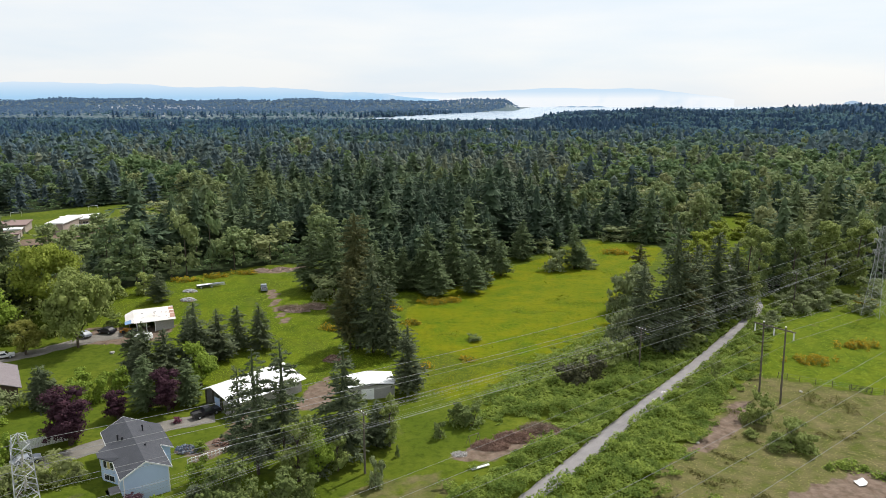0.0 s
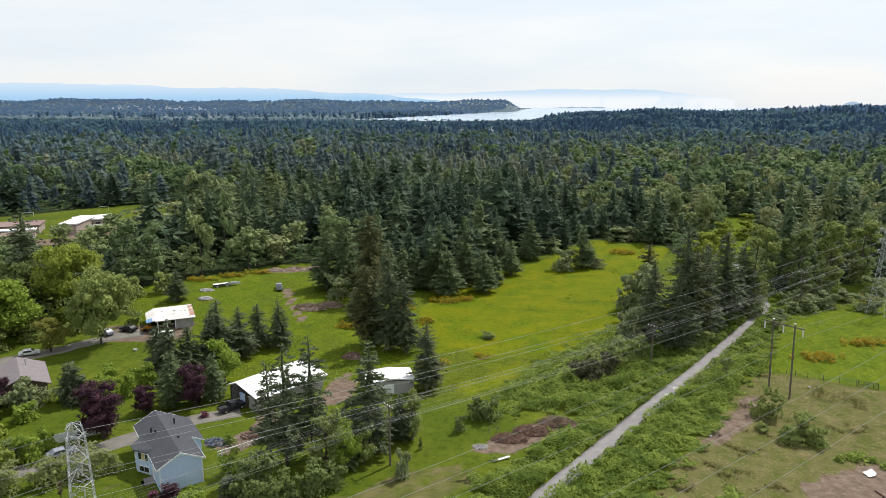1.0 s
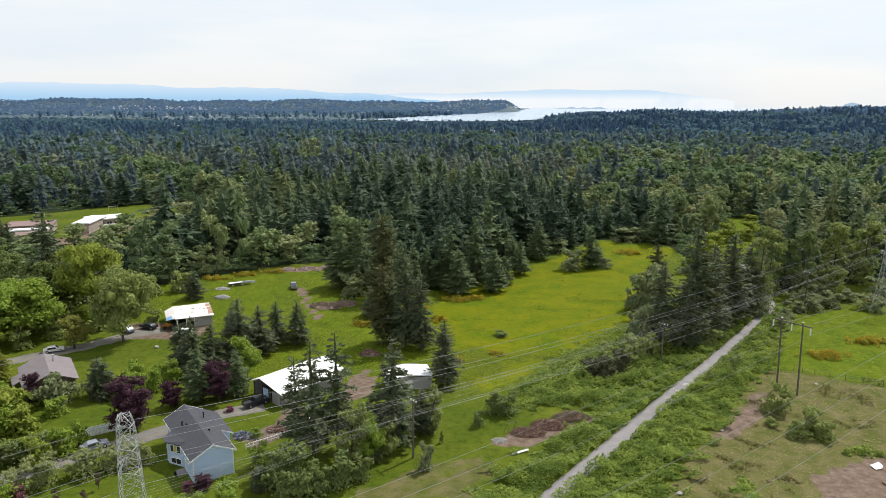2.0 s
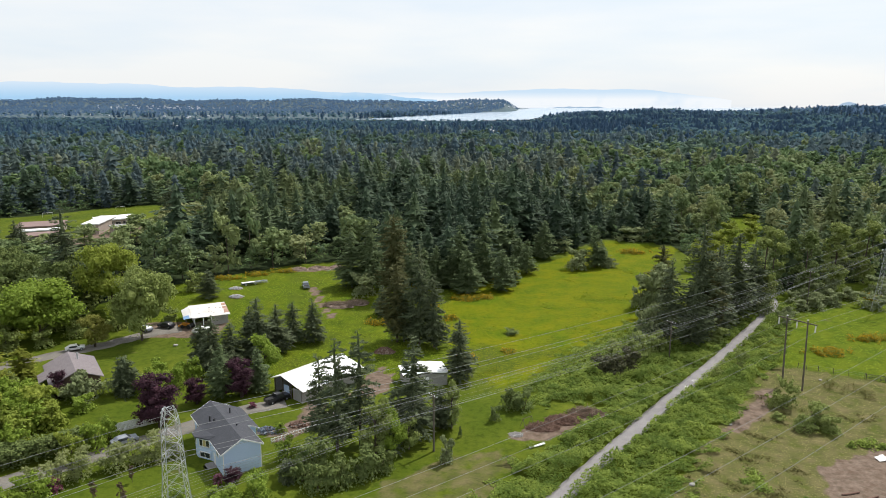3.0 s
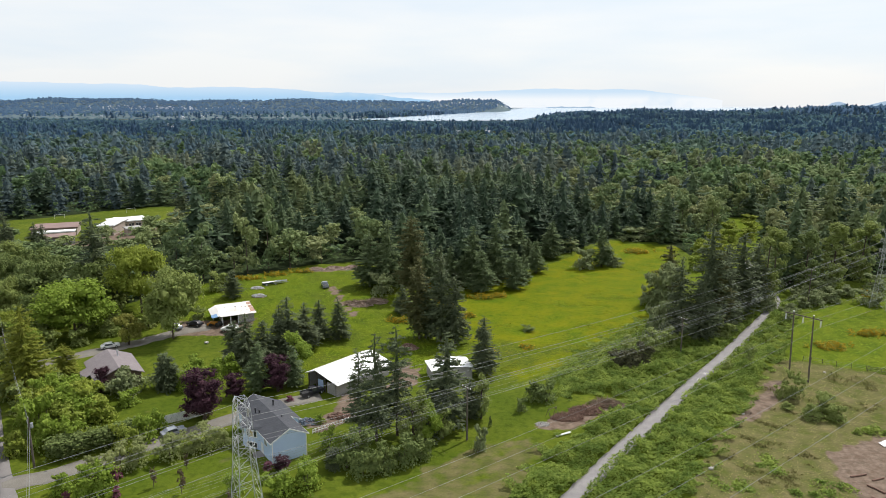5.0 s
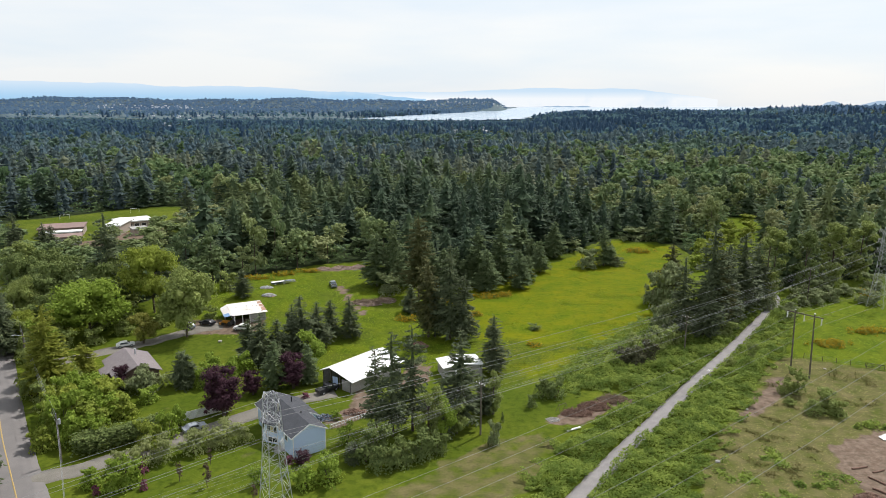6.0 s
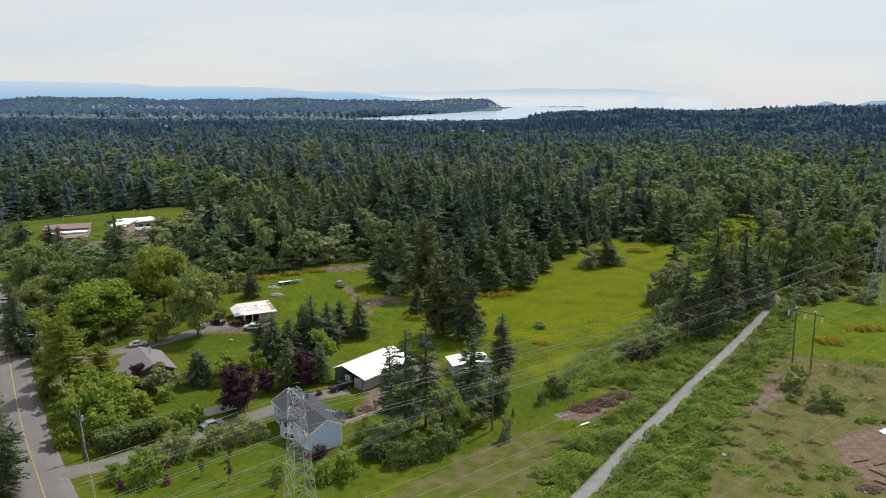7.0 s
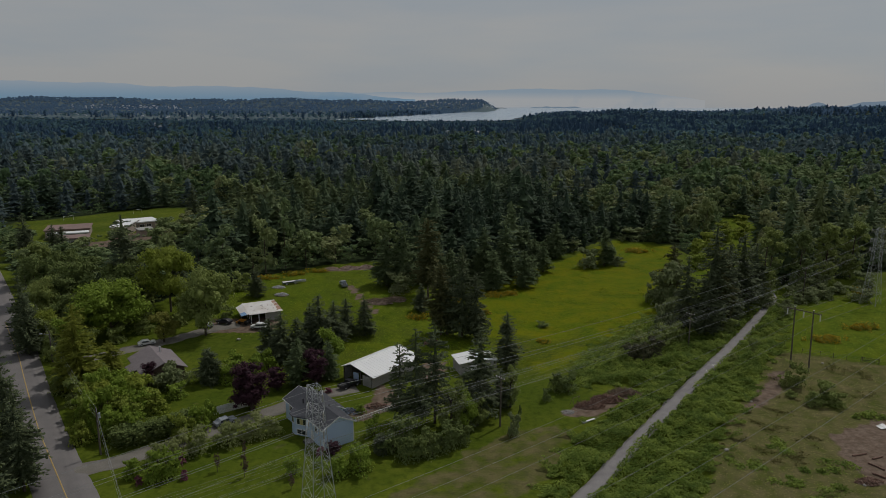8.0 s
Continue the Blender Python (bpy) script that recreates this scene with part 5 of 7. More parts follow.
def woods():
    rng = np.random.default_rng(11)
    # rings of growing spacing
    bands = [(35, 330, 8.8), (330, 480, 10.6), (480, 700, 11.8), (700, 1000, 13.2), (1000, 1500, 13.0), (1500, 2300, 15.0), (2300, 3300, 17.0), (3300, 4700, 22.0)]
    px, py, ps = [], [], []
    for lo, hi, s in bands:
        gx, gy = np.arange(-0.80 * hi - 60, 0.80 * hi + 60, s), np.arange(lo * 0.8, hi + s, s)
        X, Y = np.meshgrid(gx, gy)
        x, y = (X + rng.uniform(-0.45, 0.45, X.shape) * s).ravel(), (Y + rng.uniform(-0.45, 0.45, X.shape) * s).ravel()
        r = np.hypot(x, y)
        k = (r >= lo) & (r < hi) & (np.abs(x) < 0.70 * y + 62) & wooded(x, y)
        u = x / np.maximum(y, 1)
        k &= ~inside(WATER, x, y)
        fields = (y > 2150) & (y < 3300) & (u < -0.13)
        k &= ~fields | (rng.random(len(x)) < 0.25)
        k &= ~((y > 1100) & (y < 2150) & (np.sin(x * 0.009 + 1) * np.sin(y * 0.006 + u * 3) > 0.82))
        k &= rng.random(len(x)) > 0.10
        k &= ~((y > 4080) & (u < 0.1)) & ~((y > 2800) & (u > 0.2))      # behind the far crests
        px.append(x[k]), py.append(y[k]), ps.append(np.full(k.sum(), s))
    x, y, s = map(np.concatenate, (px, py, ps))
    r = np.hypot(x, y)
    z = terrain(x, y)
    n = len(x)
    # where leafy trees stand among the firs
    w = np.sin(x * 0.021 + 0.7 * np.sin(y * 0.013)) * np.sin(y * 0.017 + 1.3 + x * 0.006) + 0.35 * np.sin(x * 0.06 + y * 0.045)
    leafy = rng.random(n) < np.clip(0.04 + 2.2 * (w - 0.34), 0.02, 0.93)
    leafy |= (r > 650) & (np.sin(x * 0.008 + 2 * np.sin(y * 0.004)) * np.sin(y * 0.011 + 0.5) > 0.25) & (rng.random(n) < 0.75)
    leafy |= (x < -150) & (y > 300) & (rng.random(n) < 0.25)
    leafy |= (x > 85) & (y < 560) & (rng.random(n) < 0.5)
    leafy |= (x > 0.12 * y) & (y >= 420) & (y < 1150) & (np.sin(x * 0.016 + 1.5 * np.sin(y * 0.009)) * np.sin(y * 0.012 + 2.0) > -0.1) & (rng.random(n) < 0.66)
    leafy |= (x < -48) & (x > -150) & (y < woods_edge(x) + 19) & (rng.random(n) < 0.72)
    leafy |= (x < -118) & (x > -235) & (y > 150) & (y < 300) & (rng.random(n) < 0.85)
    leafy |= (x < -140) & (x > -225) & (y > 215) & (y < 335)
    leafy &= ~((x > -45) & (x < 80) & (y < 330) & (rng.random(n) < 0.8))
    leafy &= ~((x > -125) & (x < -15) & (y > woods_edge(x) + 22) & (y < 430) & (rng.random(n) < 0.8))
    swell = np.sin(x * 0.043 + 2 * np.sin(y * 0.02)) * np.sin(y * 0.037 + 0.4)
    h = (rng.normal(19.0, 5.4, n) + 5.0 * swell).clip(8, 34)
    h = np.where(leafy, h * 0.82, h * np.where(r > 370, 0.88, 1.0))
    low = (x < -118) & (x > -225) & (y > 150) & (y < 335)          # tree heights cut so the camera sees the school
    h = np.where(low, h * np.where(y > 215, 0.5, 0.62), h)
    rad = np.where(leafy, rng.uniform(4.4, 7.0, n), 1.3 + 0.225 * h * rng.uniform(0.75, 1.35, n))
    rad *= np.clip(s / 9.0, 1.0, 1.9) * np.where(r > 3000, 1.15, np.where(r > 1200, 0.78, 1.0))
    h *= np.where(r > 3000, 0.55, np.where(r > 1200, 0.80, np.where(r > 750, 0.95, 1.0)))
    u = x / y
    lid = 57 - np.where(u > -0.18, 26.5, 25.0) / 1207 * y - z          # tree tops cut to the camera's sight line over inlet and far fields
    h = np.where((y > 1250) & (y < 2300) & (u < 0.115), np.clip(lid + 7.0 * (rng.random(n) < 0.10), 3.5, h), h)
    tone = np.clip(0.40 + 0.5 * np.sin(x * 0.02 + 1.0 + np.sin(y * 0.03)) * np.sin(y * 0.016 + x * 0.004) + rng.normal(0, 0.24, n), 0, 1)
    tone = np.clip(tone + 0.22 * ((x > 40) & leafy), 0, 1)
    rot = rng.uniform(0, 2 * np.pi, n)

    def fir(k, boughs, sprays, spray, tiers, points):
        g = np.random.default_rng(100 + k)
        p = (0.50, 0.62, 0.44, 0.56)[k % 4] * (1.0 if k < 20 else 0.84)
        V, T = both(conifer_crown(g, boughs, sprays, 18.0, 3.6, 0.03, p, 0.6, spray), star_skirts(g, tiers, points, 17.8, 3.6 * 0.76, 0.0, p, 0.72, 0.12))
        return unit(V, T, 18.0, 3.6)

    def leafball(k, lobes, cards, size, low=0.04, core=1):
        g = np.random.default_rng(200 + k)
        (V, T), C, q = leaf_crown(g, lobes, cards, size, 16.0, 5.4, low, 0.55, clumps=4, core=core)
        return unit(V, T, 16.0, 5.4)

    near_f, mid_f = [fir(k, 96, 4, 1.15, 12, 7) for k in range(7)], [fir(20 + k, 36, 3, 1.5, 8, 6) for k in range(6)]
    near_b, mid_b, hazy_b = [leafball(k, 16, 460, 1.03) for k in range(6)], [leafball(k, 9, 90, 2.1) for k in range(5)], [leafball(k, 4, 40, 2.9) for k in range(4)]
    far_f = [fir(40 + k, 16, 1, 1.9, 5, 5) for k in range(5)]
    low_f = [star_skirts(np.random.default_rng(310 + k), 3, 4, 1, 1, -0.05, 0.6, 0.8) for k in range(3)]
    far_b = [leafball(10 + k, 4, 10, 5.4, core=0) for k in range(3)]
    # rings by distance: each farther material has more haze painted into its colour
    ranges = [(0, 420, near_f, near_b, "conifer_near", "broad_near"), (420, 750, mid_f, mid_b, "conifer_far", "broad_far"), (750, 1200, far_f, hazy_b, "conifer_light_haze", "broad_light_haze"),
              (1200, 2900, low_f, far_b, "conifer_haze", "broad_haze"), (2900, 9000, low_f, far_b, "backdrop_woods", "backdrop_woods")]
    # chance blurs the borders between the haze-tinted rings
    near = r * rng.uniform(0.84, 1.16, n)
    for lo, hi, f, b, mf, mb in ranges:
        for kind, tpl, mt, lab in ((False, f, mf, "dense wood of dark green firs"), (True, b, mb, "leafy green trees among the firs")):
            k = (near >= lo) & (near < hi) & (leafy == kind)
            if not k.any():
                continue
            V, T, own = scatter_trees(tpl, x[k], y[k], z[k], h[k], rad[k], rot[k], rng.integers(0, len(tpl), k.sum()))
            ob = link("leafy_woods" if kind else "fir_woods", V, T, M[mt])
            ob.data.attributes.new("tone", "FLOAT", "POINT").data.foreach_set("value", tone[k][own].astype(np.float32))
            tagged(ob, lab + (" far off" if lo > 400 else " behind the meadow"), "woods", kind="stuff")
    # shrubs along the wood's edge
    gx, gy = np.meshgrid(np.arange(-250, 260, 3.6), np.arange(60, 420, 3.6))
    ux, uy = (gx + rng.uniform(-1.6, 1.6, gx.shape)).ravel(), (gy + rng.uniform(-1.6, 1.6, gx.shape)).ravel()
    edge = wooded(ux, uy) & ~(wooded(ux, uy - 9) & wooded(ux - 7, uy) & wooded(ux + 7, uy)) & (rng.random(len(ux)) < 0.8)
    ux, uy = ux[edge], uy[edge]
    m = len(ux)
    V, T, own = scatter_trees([leafball(30 + k, 7, 70, 1.4, core=0) for k in range(4)], ux, uy, terrain(ux, uy), rng.uniform(2.6, 8.0, m), rng.uniform(1.9, 3.6, m), rng.uniform(0, 6.28, m), rng.integers(0, 4, m))
    ob = link("undergrowth", V, T, M["broad_far"])
    ob.data.attributes.new("tone", "FLOAT", "POINT").data.foreach_set("value", rng.uniform(0, 0.9, m)[own].astype(np.float32))
    tagged(ob, "green undergrowth along the wood's edge", "shrubs", kind="stuff")
    # trunks of the nearest rows
    k = (r < 330)
    g = 5
    a = np.arange(g) * 2 * np.pi / g
    V = np.concatenate([np.stack([np.cos(a), np.sin(a), 0 * a - 0.02], 1), np.stack([0.3 * np.cos(a), 0.3 * np.sin(a), 0 * a + 0.8], 1)])
    T = np.array([q for i in range(g) for q in ((i, (i + 1) % g, g + (i + 1) % g), (i, g + (i + 1) % g, g + i))])
    V, T, own = scatter_trees([(V, T)], x[k], y[k], z[k], h[k], np.full(k.sum(), 0.22), rot[k], np.zeros(k.sum(), int))
    tagged(link("tree_trunks", V, T, M["bark"]), "brown trunks of the wood's nearest trees", "tree trunks", kind="stuff")


WATER = [(-352, 2190), (-150, 2110), (28, 2100), (185, 2140), (330, 2500), (420, 2800), (590, 3250), (900, 3500), (2600, 3720), (3000, 4300), (1500, 4600), (470, 4720), (410, 4450), (322, 4000), (205, 3600), (50, 3100), (-170, 2620), (-320, 2240)]
woods()


# ---- sea and distance ----
def make_water():
    gx, gy = np.arange(-420, 3200, 60.0), np.arange(2050, 4880, 40.0)
    X, Y = np.meshgrid(gx, gy)
    x, y = X.ravel(), Y.ravel()
    n = len(gx)
    i = (np.arange(len(gy) - 1)[:, None] * n + np.arange(n - 1)[None]).ravel()
    F = np.stack([i, i + 1, i + n + 1, i + n], 1)
    cx, cy = x[F].mean(1), y[F].mean(1)
    F = F[inside(WATER, cx, cy) | ((cy > 4250) & (cx > 0.12 * cy))]
    r = np.hypot(x, y)
    # the sheet slopes up with the far ground, to fit the camera's horizon
    z = 41.0 * np.clip((r - 1200) / 3700, 0, 1) + 2.0
    used = np.unique(F)
    idx = np.zeros(len(x), int)
    idx[used] = np.arange(len(used))
    ob = link("water", np.stack([x, y, z], 1)[used], idx[F], M["water"], smooth=True)
    tagged(ob, "pale calm sea inlet beyond the woods", "water", kind="structure")


def skyline(name, dist, a0, a1, heights, foot, mat, label, seed, rough):
    """A far range along an arc: heights at even steps of the bearing, with a ragged crest and a slope behind it."""
    rng = np.random.default_rng(seed)
    n = 220
    a = np.linspace(radians(a0), radians(a1), n)
    h = np.interp(np.linspace(0, 1, n), np.linspace(0, 1, len(heights)), heights)
    h = h + sum(rough / k * np.sin(a * f * k + rng.uniform(0, 6)) for k, f in ((1, 60), (2, 80), (4, 70)))
    rows = []
    for q, w in ((0.0, 0.0), (0.6, 0.5), (1.0, 0.85), (0.2, 1.2)):
        d = dist + 120 * w
        rows.append(np.stack([d * np.sin(a), d * np.cos(a), foot + (h - foot) * q], 1))
    V = np.concatenate(rows)
    i = (np.arange(3)[:, None] * n + np.arange(n - 1)[None]).ravel()
    tagged(link(name, V, np.stack([i, i + 1, i + n + 1, i + n], 1), mat, smooth=True), label, "mountains", kind="structure")


make_water()
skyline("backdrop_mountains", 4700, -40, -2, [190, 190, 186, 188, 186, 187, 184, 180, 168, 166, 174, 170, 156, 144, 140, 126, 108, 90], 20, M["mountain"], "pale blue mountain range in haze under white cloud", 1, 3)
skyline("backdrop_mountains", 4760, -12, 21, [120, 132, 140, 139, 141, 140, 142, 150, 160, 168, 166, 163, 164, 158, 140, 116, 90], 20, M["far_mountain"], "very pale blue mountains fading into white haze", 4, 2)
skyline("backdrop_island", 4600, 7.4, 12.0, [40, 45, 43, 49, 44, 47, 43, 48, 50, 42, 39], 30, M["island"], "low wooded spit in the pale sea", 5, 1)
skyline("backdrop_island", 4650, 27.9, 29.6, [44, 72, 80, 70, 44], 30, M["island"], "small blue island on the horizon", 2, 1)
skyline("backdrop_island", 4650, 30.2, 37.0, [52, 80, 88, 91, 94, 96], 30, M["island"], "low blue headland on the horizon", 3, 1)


def far_houses():
    """Small pale houses strewn over the far slopes and among the trees."""
    rng = np.random.default_rng(21)
    V, T = [], []
    for k in range(196):
        if k >= 166:        # along the headland's shore
            u = rng.uniform(-0.06, 0.068)
            y = rng.uniform(3640, 3780)
        elif k >= 126:
            y, u = rng.uniform(3380, 3600), rng.normal(-0.42, 0.06)
        elif k >= 76:
            y, u = rng.uniform(1350, 1950), (rng.normal(-0.02, 0.05) if k < 106 else rng.uniform(-0.45, 0.12))
        elif k < 56:
            y = rng.uniform(3380, 3600)
            u = rng.normal(-0.46, 0.05) if k < 44 else rng.uniform(-0.65, 0.02)
        else:
            y, u = rng.uniform(2250, 2700), rng.uniform(-0.66, -0.2)
        x = u * y
        z, w, l, h = float(terrain(x, y)), rng.uniform(1.5, 2.6), rng.uniform(2.2, 4.5), rng.uniform(1.5, 2.8) + 3.5 * (76 <= k < 126)
        i = len(V)
        z += 5 * (k < 56 or k >= 126)
        V += [(x + a, y + b, z + c) for c in (-6, h) for a, b in ((-l, -w), (l, -w), (l, w), (-l, w))] + [(x - l, y, z + h + 2), (x + l, y, z + h + 2)]
        T += [[i + a for a in f] for f in ((0, 1, 5, 4), (1, 2, 6, 5), (2, 3, 7, 6), (3, 0, 4, 7), (4, 5, 9, 8), (6, 7, 8, 9), (5, 6, 9), (7, 4, 8))]
    tagged(link("distant_houses", V, T, M["far_house"]), "small pale houses strewn over the far slopes", "houses", kind="stuff")


far_houses()

# ---- houses ----
def window(parent, x, y, z, w, h, rz, panes=2, curtain=False):
    """A framed window that stands 5 cm proud of its wall; x, y, z: the middle of its sill, rz: the way it faces (0: to -y)."""
    m = pose(x, y, z, 0, 0, rz)
    bm = bmesh.new()
    for x0, x1, z0, z1 in ((-w / 2 - .08, w / 2 + .08, -.08, 0), (-w / 2 - .08, w / 2 + .08, h, h + .08), (-w / 2 - .08, -w / 2, 0, h), (w / 2, w / 2 + .08, 0, h)):
        box(bm, x0, x1, -.07, .02, z0, z1)
    for k in range(1, panes):
        box(bm, -w / 2 + w * k / panes - .03, -w / 2 + w * k / panes + .03, -.06, .02, 0, h)
    frame_ob = part("window", bm, M["white"], parent)
    frame_ob.matrix_local = m
    for k in range(panes):
        bm = bmesh.new()
        box(bm, -w / 2 + w * k / panes + .03, -w / 2 + w * (k + 1) / panes - .03, -.03, -.01, .01, h - .01)
        part("pane", bm, M["curtain"] if curtain and k == 1 else M["glass"], frame_ob)
    return frame_ob


def gable_roof(bm, x0, x1, y0, y1, eave, ridge, t=0.18, xr=0.0):
    """Two slopes meeting over x = xr, with their thickness."""
    slab(bm, [(x0, y0, eave), (xr, y0, ridge), (xr, y1, ridge), (x0, y1, eave)], t)
    slab(bm, [(xr, y0, ridge), (x1, y0, eave), (x1, y1, eave), (xr, y1, ridge)], t)


def gable_body(bm, x0, x1, y0, y1, eave, ridge, xr=0.0):
    """Walls with two pointed ends."""
    a = [(x0, y0, -0.3), (x1, y0, -0.3), (x1, y0, eave), (xr, y0, ridge), (x0, y0, eave)]
    b = [(x, y1, z) for x, _, z in a]
    va, vb = [bm.verts.new(p) for p in a], [bm.verts.new(p) for p in b]
    bm.faces.new(va)
    bm.faces.new(vb[::-1])
    for i in range(5):
        j = (i + 1) % 5
        bm.faces.new((va[j], va[i], vb[i], vb[j]))


def blue_house():
    h = thing("house", pose(-45.4, 89.5, 0, 0, 0, 36), "pale blue two-storey house with grey shingle roof and bay window", "house")
    bm = bmesh.new()
    gable_body(bm, -3.1, 3.1, 0.35, 17.3, 4.15, 5.72)
    part("wall", bm, M["siding"], h)
    bm = bmesh.new()
    a, b = [[(x, y, z) for x, z in ((0.2, -0.3), (5.1, -0.3), (5.1, 3.2), (3.4, 4.05), (0.2, 4.05))] for y in (8.3, 17.28)]
    va, vb = [bm.verts.new(p) for p in a], [bm.verts.new(p) for p in b]
    bm.faces.new(va)
    bm.faces.new(vb[::-1])
    for i in range(5):
        j = (i + 1) % 5
        bm.faces.new((va[j], va[i], vb[i], vb[j]))
    part("wing_wall", bm, M["siding"], h)
    bm = bmesh.new()
    a = [(-3.1, 11.9), (-4.75, 10.7), (-4.75, 9.4), (-3.1, 6.7)]
    slab(bm, [(x, y, 3.9) for x, y in a], 4.2)
    part("bay_wall", bm, M["siding"], h)
    bm = bmesh.new()
    slab(bm, [(-3.55, 0, 4.2), (0, 0, 6.02), (0, 17.65, 6.02), (-3.55, 17.65, 4.2)], 0.18)
    slab(bm, [(0, 0, 6.02), (3.55, 0, 4.2), (3.55, 17.65, 4.2), (0, 17.65, 6.02)], 0.18)
    part("roof", bm, M["shingle"], h, "dark grey asphalt shingle roof")
    bm = bmesh.new()
    slab(bm, [(3.57, 8.0, 4.19), (5.6, 8.0, 3.15), (5.6, 17.65, 3.15), (3.57, 17.65, 4.19)], 0.16)
    part("wing_roof", bm, M["shingle"], h)
    bm = bmesh.new()
    slab(bm, [(3.57, 7.93, 4.19), (5.62, 7.93, 3.15), (5.62, 7.99, 3.15), (3.57, 7.99, 4.19)], 0.2)
    part("barge_board", bm, M["white"], h)
    bm = bmesh.new()
    slab(bm, [(-2.6, 12.6, 4.72), (-3.6, 12.3, 4.22), (-5.2, 10.9, 3.98), (-5.2, 9.2, 3.98), (-3.6, 6.3, 4.22), (-2.6, 6.0, 4.72)], 0.16)
    part("bay_roof", bm, M["shingle"], h)
    # white trim: barge boards and gutters
    for x in (-3.55, 3.55):
        for y in (-0.03, 17.62):
            bm = bmesh.new()
            slab(bm, [(x * 1.01, y, 4.18), (0, y, 6.04), (0, y + 0.06, 6.04), (x * 1.01, y + 0.06, 4.18)], 0.24)
            part("barge_board", bm, M["white"], h)
        bm = bmesh.new()
        box(bm, x - 0.07, x + 0.07, 0.05, 17.6, 4.02, 4.13)
        part("gutter", bm, M["white"], h)
    for x, y in ((-3.1, 0.35), (3.1, 0.35)):
        bm = bmesh.new()
        box(bm, x - 0.07, x + 0.07, y - 0.05, y + 0.1, 0, 4.0)
        part("corner_board", bm, M["white"], h)
    for x, y, z, ht in ((-1.9, 11.4, 5.0, 0.9), (2.0, 12.6, 5.1, 0.9), (-1.4, 10.6, 5.2, 0.45), (1.2, 6.4, 5.3, 0.35)):
        bm = bmesh.new()
        strut(bm, (x, y, z), (x, y, z + ht), 0.13, 8)
        strut(bm, (x, y, z + ht), (x, y, z + ht + 0.12), 0.18, 8)
        part("vent_pipe", bm, M["car_dark"], h)
    for k, (f, z, hh) in enumerate(((0.5, 2.35, 1.15), (0.5, 0.35, 0.9))):
        window(h, -4.75 + 1.65 * f - 0.03, 9.4 - 2.7 * f - 0.03, z, 2.1, hh, -58.6, 3 if k == 0 else 2, k == 0)
    window(h, -4.78, 10.05, 2.35, 0.8, 1.15, -90, 1)
    window(h, -3.12, 3.4, 2.4, 1.0, 1.1, -90, 2)
    window(h, -3.12, 14.6, 2.4, 1.4, 1.1, -90, 2)
    bm = bmesh.new()
    box(bm, -3.17, -3.1, 4.7, 5.7, 0, 2.05)
    part("door", bm, M["white"], h)
    bm = bmesh.new()
    box(bm, -4.6, -3.12, 4.2, 6.2, -0.2, 0.18)
    box(bm, -5.0, -4.6, 4.4, 6.0, -0.2, 0.0)
    part("doorstep", bm, M["gravel"], h)


def barn():
    b = thing("barn", pose(-47.0, 119.5, 0, 0, 0, -39), "grey wooden barn with a white metal roof and open end", "barn")
    bm = bmesh.new()
    for x0, x1, y0, y1 in ((-2.9, -2.75, 0.5, 16.4), (6.1, 6.25, 0.5, 16.4), (-2.75, 6.1, 16.2, 16.4)):
        box(bm, x0, x1, y0, y1, -0.3, 3.05)
    box(bm, 1.3, 1.45, 3.5, 16.2, -0.2, 3.2)
    part("wall", bm, M["siding_grey"], b)
    bm = bmesh.new()
    poly(bm, [(-2.9, 16.42, 3.0), (0, 16.42, 4.35), (6.2, 16.42, 3.0)])
    part("end_gable", bm, M["siding_grey"], b)
    for x in (-2.8, -0.2, 2.6, 6.1):
        bm = bmesh.new()
        box(bm, x - 0.1, x + 0.1, 0.5, 0.7, -0.2, 3.05 + (1.0 if abs(x) < 1 else 0.4 if x == 2.6 else 0))
        part("post", bm, M["pole"], b)
    for x0, x1, mt in ((0.2, 1.9, "siding"), (3.2, 5.8, "siding_grey")):
        bm = bmesh.new()
        box(bm, x0, x1, 0.62, 0.7, 0.05, 2.5)
        for k in range(1, 6):
            box(bm, x0 + (x1 - x0) * k / 6 - 0.02, x0 + (x1 - x0) * k / 6 + 0.02, 0.585, 0.62, 0.05, 2.5)
        part("sliding_door", bm, M[mt], b, "pale blue sliding door panel" if mt == "siding" else "")
    bm = bmesh.new()
    slab(bm, [(-3.5, 0, 3.15), (0, 0, 4.55), (0, 16.9, 4.55), (-3.5, 16.9, 3.15)], 0.12)
    slab(bm, [(0, 0, 4.55), (7.3, 0, 2.95), (7.3, 16.9, 2.95), (0, 16.9, 4.55)], 0.12)
    roof = part("roof", bm, M["metal_roof"], b, "white metal roofing in seamed sheets")
    for y in np.arange(0.9, 16.9, 0.92):
        bm = bmesh.new()
        slab(bm, [(0.02, y, 4.585), (7.3, y, 2.985), (7.3, y + 0.06, 2.985), (0.02, y + 0.06, 4.585)], 0.05)
        part("seam", bm, M["metal_roof"], roof)


